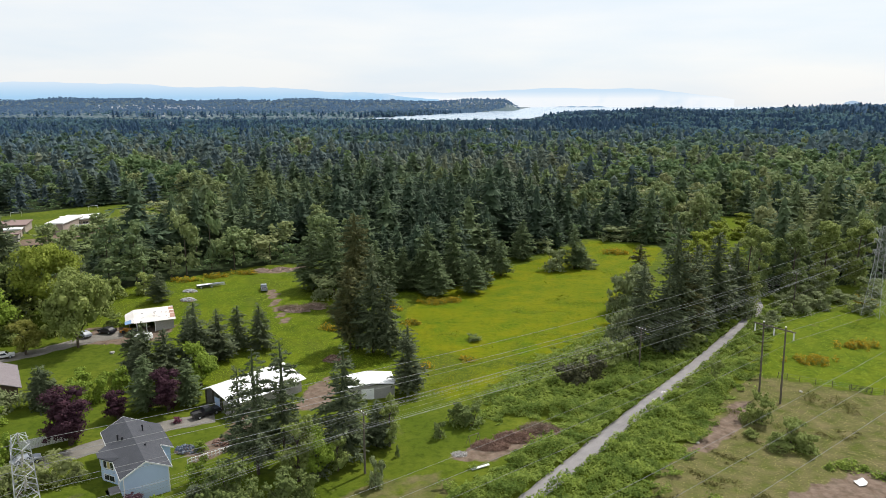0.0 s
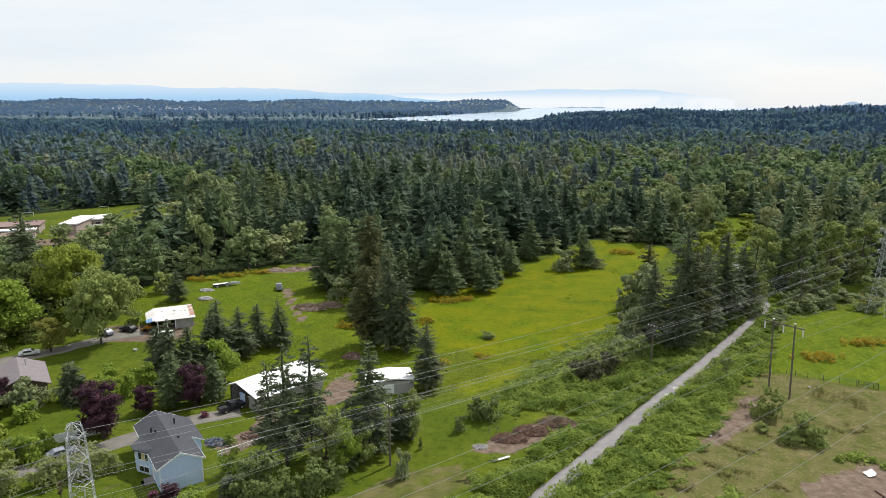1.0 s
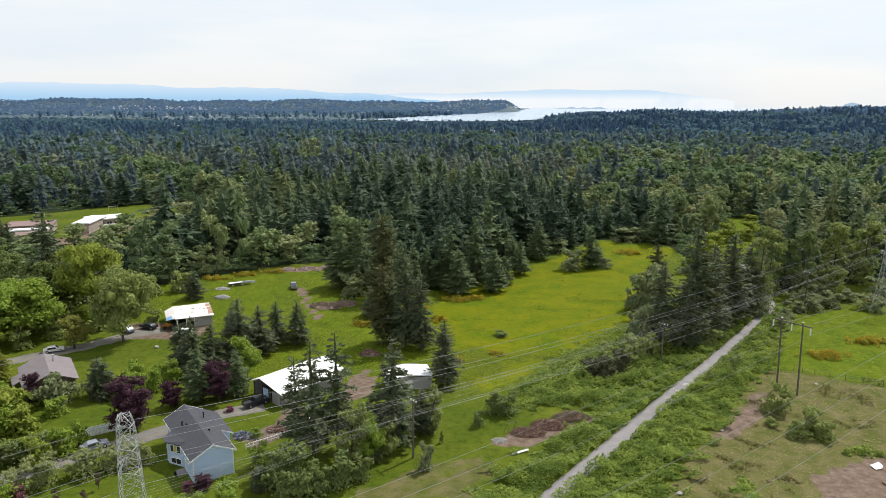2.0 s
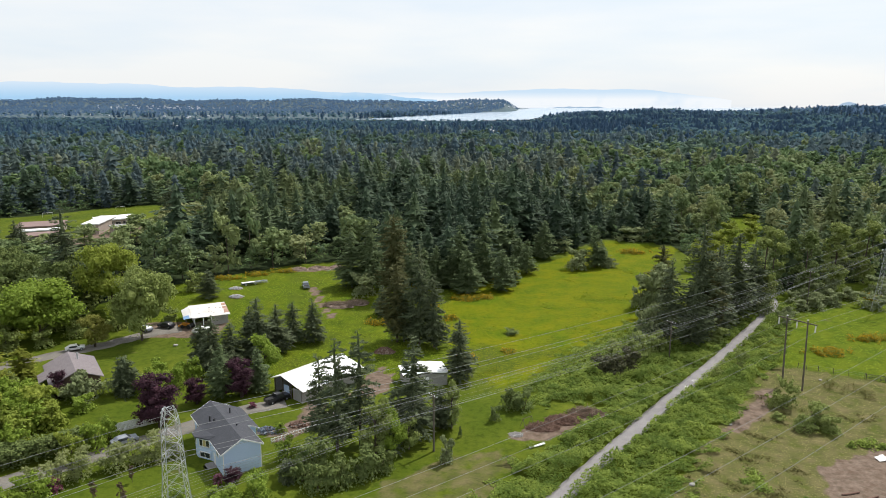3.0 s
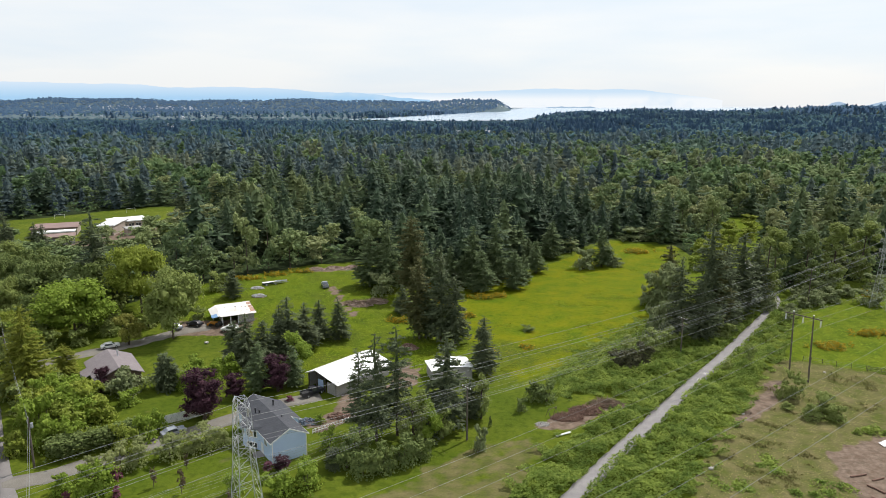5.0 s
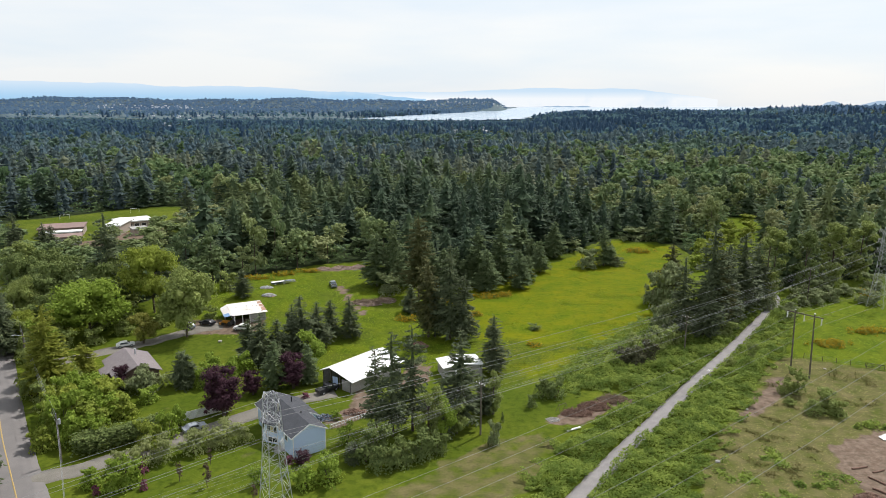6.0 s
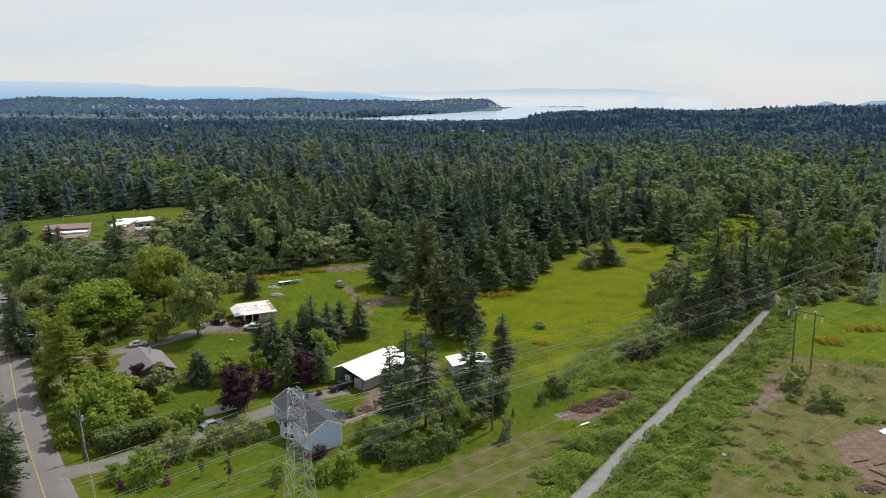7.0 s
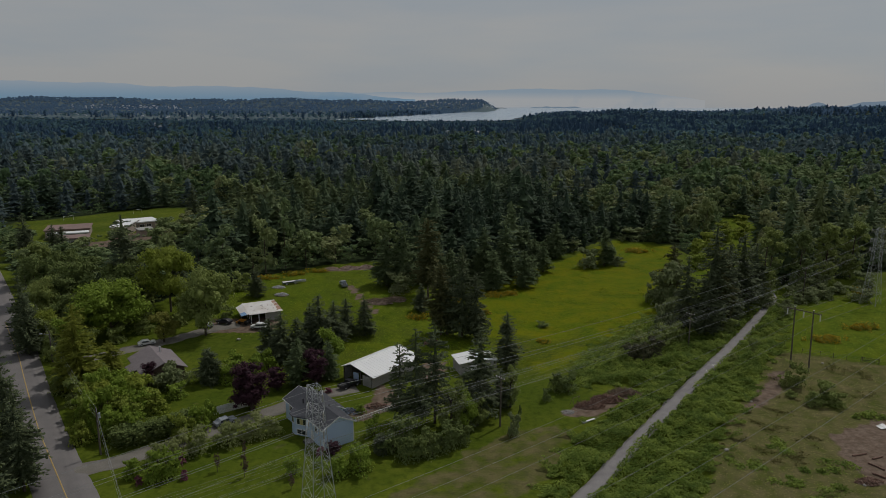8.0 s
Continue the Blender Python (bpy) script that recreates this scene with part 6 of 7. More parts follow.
def long_shed():
    s = thing("shed", pose(-80.6, 160.0, 0.9, 0, 0, 27), "low open shed with a worn white metal roof and rust holes", "shed")
    bm = bmesh.new()
    box(bm, 0.4, 8.8, 9.6, 9.8, -0.6, 3.0)
    box(bm, 8.6, 8.8, 0.4, 9.6, -0.6, 2.6)
    box(bm, 4.4, 8.6, 0.4, 0.6, -0.6, 2.5)
    box(bm, -1.6, -1.45, 5.5, 9.6, -0.6, 2.5)
    part("wall", bm, M["siding_grey"], s)
    for x, y in ((0.2, 0.35), (2.4, 0.35), (4.4, 0.35), (0.2, 3.0), (0.2, 6.0)):
        bm = bmesh.new()
        box(bm, x - 0.09, x + 0.09, y, y + 0.18, -0.6, 2.65)
        part("post", bm, M["white"], s)
    bm = bmesh.new()
    slab(bm, [(-0.4, -0.3, 2.75), (9.3, -0.3, 2.75), (9.3, 10.2, 3.35), (-0.4, 10.2, 3.35)], 0.12)
    slab(bm, [(-2.4, 1.0, 2.3), (-0.42, 0.2, 2.8), (-0.42, 10.0, 3.3), (-2.4, 9.2, 2.6)], 0.1)
    roof = part("roof", bm, M["rust_roof"], s, "worn white metal roofing with dark holes")
    for y0, y1, mt, lab in ((1.2, 4.4, "rust", "rust-brown roofing sheet"), (4.8, 6.6, "rust", ""), (7.4, 9.4, "rust", "")):
        bm = bmesh.new()
        slab(bm, [(8.0, y0, 2.79 + 0.057 * (y0 + 0.3)), (9.28, y0, 2.79 + 0.057 * (y0 + 0.3)), (9.28, y1, 2.79 + 0.057 * (y1 + 0.3)), (8.2, y1, 2.79 + 0.057 * (y1 + 0.3))], 0.03)
        part("roof_sheet", bm, M[mt], roof, lab)
    bm = bmesh.new()
    slab(bm, [(-2.5, 0.6, 2.38), (-1.0, 0.2, 2.72), (-1.0, 3.0, 2.82), (-2.5, 3.2, 2.44)], 0.03)
    part("blue_sheet", bm, M["blue_sheet"], s, "blue plastic sheet over the open corner")
    rng = np.random.default_rng(5)
    for k in range(11):
        x, y = rng.uniform(1, 8.5), rng.uniform(0.8, 6.5)
        bm = bmesh.new()
        z = 2.755 + 0.057 * (y + 0.3)
        w, l = rng.uniform(0.3, 0.8), rng.uniform(0.25, 0.6)
        slab(bm, [(x, y, z + 0.02), (x + w, y, z + 0.02), (x + w * 0.9, y + l, z + 0.02 + 0.057 * l), (x + 0.1, y + l * 0.8, z + 0.02 + 0.05 * l)], 0.02)
        part("patch", bm, M["car_dark"] if k < 6 else M["soil"], roof)


def bungalow():
    h = thing("bungalow", pose(-89.3, 119.2, 0, 0, 0, 36), "low brown house with a grey-brown gable roof among shrubs", "house")
    bm = bmesh.new()
    gable_body(bm, -4.4, 4.4, 0.5, 13.6, 2.85, 4.6)
    part("wall", bm, M["siding_brown"], h)
    bm = bmesh.new()
    gable_roof(bm, -5.1, 5.1, 0, 14.2, 2.85, 5.05)
    part("roof", bm, M["shingle_brown"], h, "grey-brown shingle roof")
    bm = bmesh.new()
    slab(bm, [(-5.05, 5.0, 2.9), (-3.0, 5.0, 3.78), (-3.0, 10.0, 3.78), (-6.6, 10.0, 2.25), (-6.6, 5.0, 2.25)], 0.14)
    part("porch_roof", bm, M["shingle_brown"], h)
    for y in (5.3, 9.7):
        bm = bmesh.new()
        box(bm, -6.5, -6.36, y - 0.07, y + 0.07, -0.2, 2.2)
        part("porch_post", bm, M["white"], h)
    bm = bmesh.new()
    strut(bm, (1.4, 9.5, 4.2), (1.4, 9.5, 5.7), 0.17, 8)
    strut(bm, (1.4, 9.5, 5.7), (1.4, 9.5, 5.85), 0.24, 8)
    part("chimney", bm, M["steel"], h)
    for y in (3.0, 11.5):
        window(h, -4.43, y, 1.0, 1.5, 1.2, -90, 2)
    window(h, 0.0, 0.47, 1.0, 1.8, 1.2, 0, 2)
    window(h, 4.43, 6, 1.0, 1.5, 1.2, 90, 2)


def tin_shed():
    s = thing("outbuilding", pose(-21.9, 123.4, 0, 0, 0, 15.7), "small outbuilding with a white metal roof behind firs", "shed")
    bm = bmesh.new()
    box(bm, 0.4, 9.6, 0.4, 6.2, -0.3, 2.75)
    part("wall", bm, M["siding_grey"], s)
    bm = bmesh.new()
    gable_roof(bm, 0, 10, 0, 6.6, 2.9, 3.5, 0.12, 5.0)
    part("roof", bm, M["metal_roof"], s, "white metal roof")
    bm = bmesh.new()
    box(bm, 3, 5.5, 0.34, 0.4, 0, 2.2)
    part("door", bm, M["white"], s)


def school():
    z = 2.6
    def wing(m, w, l, hgt, roof_mat, wall_mat, label, band):
        b = thing("school_wing", m, label, "school building", "school buildings")
        bm = bmesh.new()
        box(bm, 0, w, 0, l, -0.5, hgt)
        part("wall", bm, M[wall_mat], b)
        bm = bmesh.new()
        box(bm, -0.5, w + 0.5, -0.5, l + 0.5, hgt, hgt + 0.5)
        part("roof", bm, M[roof_mat], b)
        if band:
            for k in range(int(w // 3.2)):
                window(b, 1.8 + 3.2 * k, -0.02, hgt * 0.35, 2.2, hgt * 0.38, 0, 2)
        return b
    wing(pose(-176.8, 295.4, z, 0, 0, 38.8), 16, 12, 3.4, "metal_roof", "tan_wall", "long low school hall with a white metal roof beside the field", True)
    wing(pose(-176.4, 281.0, z, 0, 0, 8), 6.5, 22, 4.4, "metal_roof", "tan_wall", "tan school block with a white metal roof", False)
    wing(pose(-204.0, 276.5, z, 0, 0, 22), 18, 14, 3.4, "red_roof", "tan_wall", "low school block with a dull red roof", True)
    wing(pose(-196.5, 268.8, z, 0, 0, 24), 14, 4, 3.2, "metal_roof", "tan_wall", "narrow school block with a white roof", False)
    wing(pose(-187.0, 257.8, z, 0, 0, 28), 11, 8, 3.2, "red_roof", "siding_grey", "low grey school block with a dull brown roof", True)
    wing(pose(-163.0, 281.0, z, 0, 0, 38), 6, 7, 2.8, "siding_grey", "tan_wall", "small dark-roofed shelter in the school yard", False)
    for (x0, y0), (x1, y1) in (((-222.0, 326.0), (-219.6, 327.9)), ((-195.6, 348.6), (-193.2, 350.5))):
        g = thing("goal", Matrix.Translation((x0, y0, z)), "white football goal on the school field", "goal", "goals")
        dx, dy = (x1 - x0) * 1.5, (y1 - y0) * 1.5
        bm = bmesh.new()
        for a, b in (((0, 0, -0.2), (0, 0, 2.2)), ((dx, dy, -0.2), (dx, dy, 2.2)), ((0, 0, 2.2), (dx, dy, 2.2))):
            strut(bm, a, b, 0.06, 6)
        part("goal_frame", bm, M["white"], g)


blue_house()
barn()
long_shed()
bungalow()
tin_shed()
school()


# ---- vehicles ----
def make_vehicle(name, paint, style):
    """Length along y, front at +y, on four wheels; style: pickup, car or van."""
    v = thing(name, Matrix(), "", "vehicle")
    prof = {"pickup": [(-2.6, .45), (-2.6, 1.05), (-.7, 1.05), (-.55, 1.75), (.75, 1.78), (1.3, 1.12), (2.5, 1.0), (2.65, .5)],
            "car": [(-2.2, .4), (-2.2, .9), (-1.7, 1.0), (-1.1, 1.42), (.4, 1.45), (1.1, .98), (2.1, .85), (2.2, .42)],
            "van": [(-2.3, .45), (-2.3, 1.1), (-2.1, 1.75), (.5, 1.8), (1.15, 1.12), (2.2, 1.0), (2.35, .5)]}[style]
    bm = bmesh.new()
    rows = []
    for w, dz in ((-0.9, 0), (-0.8, 0.02), (0.8, 0.02), (0.9, 0)):
        rows.append([bm.verts.new((w * (0.86 if z > 1.3 else 1.0), y, z + dz)) for y, z in prof])
    for a, b in zip(rows, rows[1:]):
        for i in range(len(prof)):
            j = (i + 1) % len(prof)
            bm.faces.new((a[i], a[j], b[j], b[i]))
    bm.faces.new(rows[0][::-1])
    bm.faces.new(rows[-1])
    body = part("body", bm, paint, v)
    if style == "pickup":
        bm = bmesh.new()
        box(bm, -0.72, 0.72, -2.5, -0.8, 1.055, 1.075)
        part("bed", bm, M["tyre"], body)
        for x in (-0.85, 0.78):
            bm = bmesh.new()
            box(bm, x, x + 0.07, -2.6, -0.75, 1.05, 1.25)
            part("bed_side", bm, paint, body)
    roof_y = {"pickup": (-.6, .75, 1.14, 1.3), "car": (-1.4, .45, .98, 1.0), "van": (-2.1, .5, 1.14, 1.12)}[style]
    for x in (-0.865, 0.845):
        bm = bmesh.new()
        top_z = 1.62 if style != "car" else 1.36
        s = 1 if x > 0 else -1
        slab(bm, [(s * 0.91, roof_y[0] + .1, roof_y[2] - 0.02), (s * 0.91, roof_y[1] + .2, roof_y[2] - 0.02), (s * 0.80, roof_y[1] - .05, top_z), (s * 0.80, roof_y[0] + .2, top_z)], 0.02)
        part("side_window", bm, M["glass"], body)
    bm = bmesh.new()
    y0, y1 = (0.78, 1.26) if style == "pickup" else (0.45, 1.05) if style == "car" else (0.55, 1.1)
    z1 = 1.72 if style != "car" else 1.40
    z0 = 1.2 if style != "car" else 1.04
    slab(bm, [(-0.68, y0, z1 + .04), (0.68, y0, z1 + .04), (0.76, y1, z0), (-0.76, y1, z0)], 0.02)
    part("windscreen", bm, M["glass"], body)
    half = prof[-1][0] * 0.62
    for x in (-0.82, 0.82):
        for y in (-half, half):
            bm = bmesh.new()
            strut(bm, (x - 0.11, y, 0.36), (x + 0.11, y, 0.36), 0.36, 14)
            w = part("wheel", bm, M["tyre"], v)
            bm = bmesh.new()
            o = 0.115 if x > 0 else -0.115
            strut(bm, (x + o, y, 0.36), (x + o * 1.12, y, 0.36), 0.2, 10)
            part("rim", bm, M["steel"], w)
    for x in (-0.62, 0.62):
        bm = bmesh.new()
        yf = prof[-1][0] - 0.06
        box(bm, x - 0.16, x + 0.16, yf - 0.06, yf + 0.05, 0.68, 0.84)
        part("headlight", bm, M["white"], v)
    return v


def park(name, paint, style, x, y, rz, label):
    v = make_vehicle(name, M[paint], style)
    v.matrix_world = pose(x, y, float(terrain(x, y)) + 0.09, 0, 0, rz)
    tagged(v, label, "vehicle", "parked vehicles")


park("pickup", "car_dark", "pickup", -47.1, 116.9, -44, "black pickup truck parked on gravel before the barn")
park("van", "car_white", "van", -77.5, 156.6, 80, "white van parked beside the open shed")
park("car", "car_dark", "car", -88.4, 160.6, 75, "dark car parked beside the open shed")
park("car", "car_grey", "car", -93.0, 158.2, 60, "grey car parked on the gravel drive")
park("car", "car_white", "car", -104.2, 144.6, -60, "white car parked on the gravel drive")
park("pickup", "car_grey", "pickup", -58.6, 195.0, 20, "grey pickup standing in the grass by the track")
park("car", "car_grey", "car", -69.6, 98.6, -48, "grey car parked on the lane by the fence")
park("car", "car_white", "car", -161.5, 287.5, 40, "white car parked in the school yard")
park("van", "car_white", "van", -174.2, 250.5, 100, "white van parked beside the low school block")


def digger():
    d = thing("tractor", pose(-82.3, 160.0, 0.85, 0, 0, 70), "small orange tractor beside the open shed", "tractor")
    bm = bmesh.new()
    box(bm, -0.45, 0.45, -0.2, 1.7, 0.6, 1.3)
    part("hood", bm, M["car_orange"], d)
    bm = bmesh.new()
    box(bm, -0.6, 0.6, -1.3, -0.25, 0.6, 1.0)
    box(bm, -0.55, 0.55, -1.25, -1.1, 1.0, 1.5)
    part("seat", bm, M["tyre"], d)
    for x in (-0.75, 0.75):
        for y, r in ((-0.9, 0.65), (1.35, 0.4)):
            bm = bmesh.new()
            strut(bm, (x - 0.17, y, r), (x + 0.17, y, r), r, 14)
            part("wheel", bm, M["tyre"], d)
    bm = bmesh.new()
    box(bm, -0.8, 0.8, 2.1, 2.6, 0.15, 0.7)
    for x in (-0.5, 0.5):
        strut(bm, (x, 0.6, 1.2), (x, 2.2, 0.5), 0.06)
    part("loader", bm, M["car_orange"], d)


digger()


def boat(x, y, rz, mat, label):
    b = thing("boat", pose(x, y, float(terrain(x, y)) + 0.1, 0, 0, rz), label, "boat", "boats in the grass")
    bm = bmesh.new()
    st = [(-2.4, .85, .9), (-0.8, .95, .9), (0.9, .8, .95), (2.0, .4, 1.05), (2.7, .05, 1.15)]
    keel = [bm.verts.new((0, y_, 0.15 + 0.1 * (y_ > 1.5))) for y_, w, z in st]
    left = [bm.verts.new((-w, y_, z)) for y_, w, z in st]
    right = [bm.verts.new((w, y_, z)) for y_, w, z in st]
    for i in range(4):
        bm.faces.new((keel[i], keel[i + 1], left[i + 1], left[i]))
        bm.faces.new((keel[i + 1], keel[i], right[i], right[i + 1]))
    bm.faces.new((keel[0], left[0], right[0]))
    part("hull", bm, M[mat], b)
    bm = bmesh.new()
    slab(bm, [(-0.8, -2.3, .88), (0.8, -2.3, .88), (0.7, 0.9, .92), (0.02, 2.5, 1.1), (-0.7, 0.9, .92)], 0.05)
    part("cover", bm, M["tarp"] if mat == "white" else M["white"], b)
    bm = bmesh.new()
    strut(bm, (-0.7, -1.2, 0.3), (0.7, -1.2, 0.3), 0.06)
    strut(bm, (0, -1.2, 0.3), (0, 3.2, 0.35), 0.06)
    for x in (-0.8, 0.8):
        strut(bm, (x - .08, -1.2, .22), (x + .08, -1.2, .22), .3, 10)
    part("trailer", bm, M["steel"], b)


boat(-77.3, 197.6, -62, "tarp", "small blue boat on a trailer in the grass")
boat(-74.6, 199.0, -66, "white", "small white boat under a blue cover in the grass")


def heap(name, x, y, rx, ry, h, mat, label, category, seed, n=160, chunk=0.4, long=1.0, under="soil"):
    """A pile of broken pieces: a low mound under tumbled chunks."""
    rng = np.random.default_rng(seed)
    z0 = float(terrain(x, y))
    ob = thing(name, Matrix.Translation((x, y, z0)), label, category)
    V, T = [], []
    k, m = 18, 5
    V.append((0, 0, h * 0.8))
    for j in range(1, m + 1):
        for i in range(k):
            a, q = 2 * np.pi * i / k, j / m
            s = 1 + rng.uniform(-0.12, 0.12)
            V.append((rx * q * np.cos(a) * s, ry * q * np.sin(a) * s, h * (1 - q ** 1.6) * rng.uniform(0.6, 1.0) - (0.15 if j == m else 0)))
    T += [(0, 1 + i, 1 + (i + 1) % k) for i in range(k)]
    for j in range(m - 1):
        for i in range(k):
            a, b = 1 + j * k + i, 1 + j * k + (i + 1) % k
            T += [(a, a + k, b + k), (a, b + k, b)]
    link("mound", V, [list(t) for t in T], M[under], ob)
    bm = bmesh.new()
    for _ in range(n):
        a, q = rng.uniform(0, 2 * np.pi), np.sqrt(rng.random()) * 0.95
        c = Vector((rx * q * math.cos(a), ry * q * math.sin(a), h * (1 - q ** 1.6) * 0.85 + 0.05))
        d = Vector((rng.normal(), rng.normal(), rng.normal() * 0.5)).normalized() * chunk * long * rng.uniform(0.5, 1.3)
        strut(bm, c - d * 0.5, c + d * 0.5, chunk * rng.uniform(0.08, 0.3) / max(1, long * 0.7), 5)
    part("rubble", bm, M[mat], ob)


heap("brush_pile", -45.5, 178.0, 4.6, 2.4, 1.3, "twig", "pile of grey brush and branches in the grass", "brush pile", 1, 380, 0.5, 3.5)
heap("brush_pile", -40.5, 181.5, 3.6, 2.2, 1.1, "twig", "pile of grey brush and branches in the grass", "brush pile", 2, 260, 0.5, 3.5)
heap("soil_heap", -66, 218.6, 3.6, 1.6, 1.2, "soil", "long heap of pinkish soil at the wood's edge", "soil heap", 3, 90, 0.5)
heap("soil_heap", -59.5, 219.6, 4.6, 1.6, 1.4, "soil", "long heap of pinkish soil at the wood's edge", "soil heap", 4, 110, 0.5)
heap("soil_heap", -53.5, 221.8, 3.2, 1.6, 1.3, "soil", "long heap of pinkish soil at the wood's edge", "soil heap", 5, 80, 0.5)
heap("debris_pile", 5.4, 106.6, 3.4, 1.7, 1.1, "log", "pile of reddish-brown wood debris beside brambles", "debris pile", 6, 380, 0.4, 3, "mulch")
heap("debris_pile", 9.8, 109.6, 3.8, 2.0, 1.3, "log", "pile of reddish-brown wood debris beside brambles", "debris pile", 7, 420, 0.4, 3, "mulch")
heap("debris_pile", 14.4, 113.0, 3.6, 2.0, 1.3, "twig", "pile of dry brush beside brambles", "debris pile", 8, 380, 0.4, 3.5, "mulch")
heap("ash_heap", 0.2, 103.8, 1.5, 1.1, 0.35, "rock", "flat heap of grey ash and stones on the lawn", "ash heap", 18, 70, 0.3, 1.0, "gravel")
heap("scrap_pile", -77.0, 184.0, 2.4, 1.4, 0.9, "flat_roof", "pile of pale scrap in the grass", "scrap pile", 9, 120, 0.5, 1.5)
heap("scrap_pile", -80.0, 192.8, 2.2, 1.2, 0.7, "flat_roof", "pile of pale scrap in the grass", "scrap pile", 10, 100, 0.5, 1.5)
heap("wood_pile", -28.4, 145.2, 2.6, 1.2, 1.6, "log", "stack of cut firewood logs in the grass", "wood pile", 11, 170, 0.5, 1.6)
heap("wood_pile", 46.5, 76.5, 2.4, 1.2, 0.8, "log", "heap of cut firewood rounds on bare soil", "wood pile", 12, 120, 0.5, 1.4)
heap("scrap_pile", -45.6, 103.6, 2.0, 1.2, 1.1, "tarp", "yard clutter under grey-blue sheeting by the house", "scrap pile", 13, 90, 0.6, 1.4)
heap("scrap_pile", -39.8, 106.4, 2.4, 1.0, 0.8, "log", "yard clutter of boards and crates", "scrap pile", 14, 110, 0.6, 1.6)
heap("scrap_pile", -34.6, 111.2, 1.4, 1.0, 0.8, "white", "white scrap and buckets on the yard", "scrap pile", 15, 60, 0.5, 1.2)


def log(x, y, rz, ln, r, mat="log", label="felled log lying on bare soil", cat="log"):
    ob = thing("log" if cat == "log" else "plank", pose(x, y, float(terrain(x, y)) + r * 0.8, 0, 0, rz), label, cat, "felled logs" if cat == "log" else "")
    bm = bmesh.new()
    tapered(bm, [(0, -ln / 2, 0), (0.08, 0, 0.02), (0, ln / 2, 0)], [r, r * 0.95, r * 0.8], 9)
    part("stem", bm, M[mat], ob)


for a in ((50.6, 85.8, -75, 3.2, .17), (53.2, 84.7, -70, 2.6, .16), (51.0, 81.6, 30, 2.8, .18), (49.5, 78.5, 40, 2.0, .2), (60, 90.5, 10, 3.0, .18)):
    log(*a)


def board():
    ob = thing("board", pose(3.6, 99.6, 0.22, 0, -6, 22), "long white board lying beside brambles", "board")
    bm = bmesh.new()
    box(bm, -1.5, 1.5, -0.22, 0.22, -0.06, 0.06)
    bmesh.ops.bevel(bm, geom=bm.edges[:], offset=0.02, segments=1)
    part("plank", bm, M["white"], ob)


board()


def swing_frame():
    """Two leaning triangles of tube under one top bar."""
    f = thing("swing_frame", pose(2.6, 107.6, 0, 0, 0, 35), "small grey metal swing frame on the lawn by the debris", "swing frame")
    for x in (-1.1, 1.1):
        for y in (-0.7, 0.7):
            bm = bmesh.new()
            strut(bm, (x, y, -0.05), (x * 0.92, 0, 1.7), 0.045, 6)
            part("leg", bm, M["pole"], f)
    bm = bmesh.new()
    strut(bm, (-1.1, 0, 1.7), (1.1, 0, 1.7), 0.05, 6)
    part("top_bar", bm, M["pole"], f)


def field_gate():
    g = thing("field_gate", pose(79.6, 132.2, 0, 0, 0, -27), "dark metal bar gate in the field fence", "gate")
    for x in (0.0, 3.6):
        bm = bmesh.new()
        strut(bm, (x, 0, -0.2), (x, 0, 1.35), 0.08, 6)
        part("post", bm, M["pole"], g)
    for z in (0.25, 0.5, 0.75, 1.0, 1.2):
        bm = bmesh.new()
        strut(bm, (0.1, 0, z), (3.5, 0, z), 0.035, 6)
        part("bar", bm, M["tyre"], g)
    bm = bmesh.new()
    strut(bm, (0.1, 0.03, 0.25), (3.5, 0.03, 1.2), 0.03, 6)
    part("brace", bm, M["tyre"], g)


def white_sheet():
    """A sheet of white board, tilted on rubble."""
    ob = thing("white_sheet", pose(61.6, 96.6, 0.35, 8, -10, 20), "white sheet of board lying tilted on bare soil", "board")
    bm = bmesh.new()
    slab(bm, [(-0.9, -0.6, 0.05), (0.2, -0.75, -0.04), (0.8, -0.5, 0.0), (0.95, 0.5, 0.06), (-0.1, 0.45, 0.14), (-0.7, 0.7, -0.02)], 0.07)
    part("sheet", bm, M["white"], ob)
    bm = bmesh.new()
    for x, y in ((-0.8, -0.5), (0.8, 0.5)):
        box(bm, x - 0.15, x + 0.15, y - 0.15, y + 0.15, -0.5, -0.06)
    part("support", bm, M["log"], ob)


swing_frame()
field_gate()
white_sheet()


def rocks():
    rng = np.random.default_rng(8)
    for x, y, r in ((62.3, 97.6, 0.45), (41.0, 108.9, 0.35), (26.8, 87.7, 0.45), (45.2, 75.6, 0.35), (47.0, 76.0, 0.3), (-81, 148.5, 0.6), (69, 131, 0.35)):
        bm = bmesh.new()
        bmesh.ops.create_icosphere(bm, subdivisions=2, radius=r)
        for v in bm.verts:
            v.co = v.co * rng.uniform(0.82, 1.12)
            v.co.z *= 0.6
        ob = part("boulder", bm, M["rock"])
        ob.location = (x, y, float(terrain(x, y)) + r * 0.3)
        tagged(ob, "pale boulder lying in the grass", "rock", "boulders")


rocks()


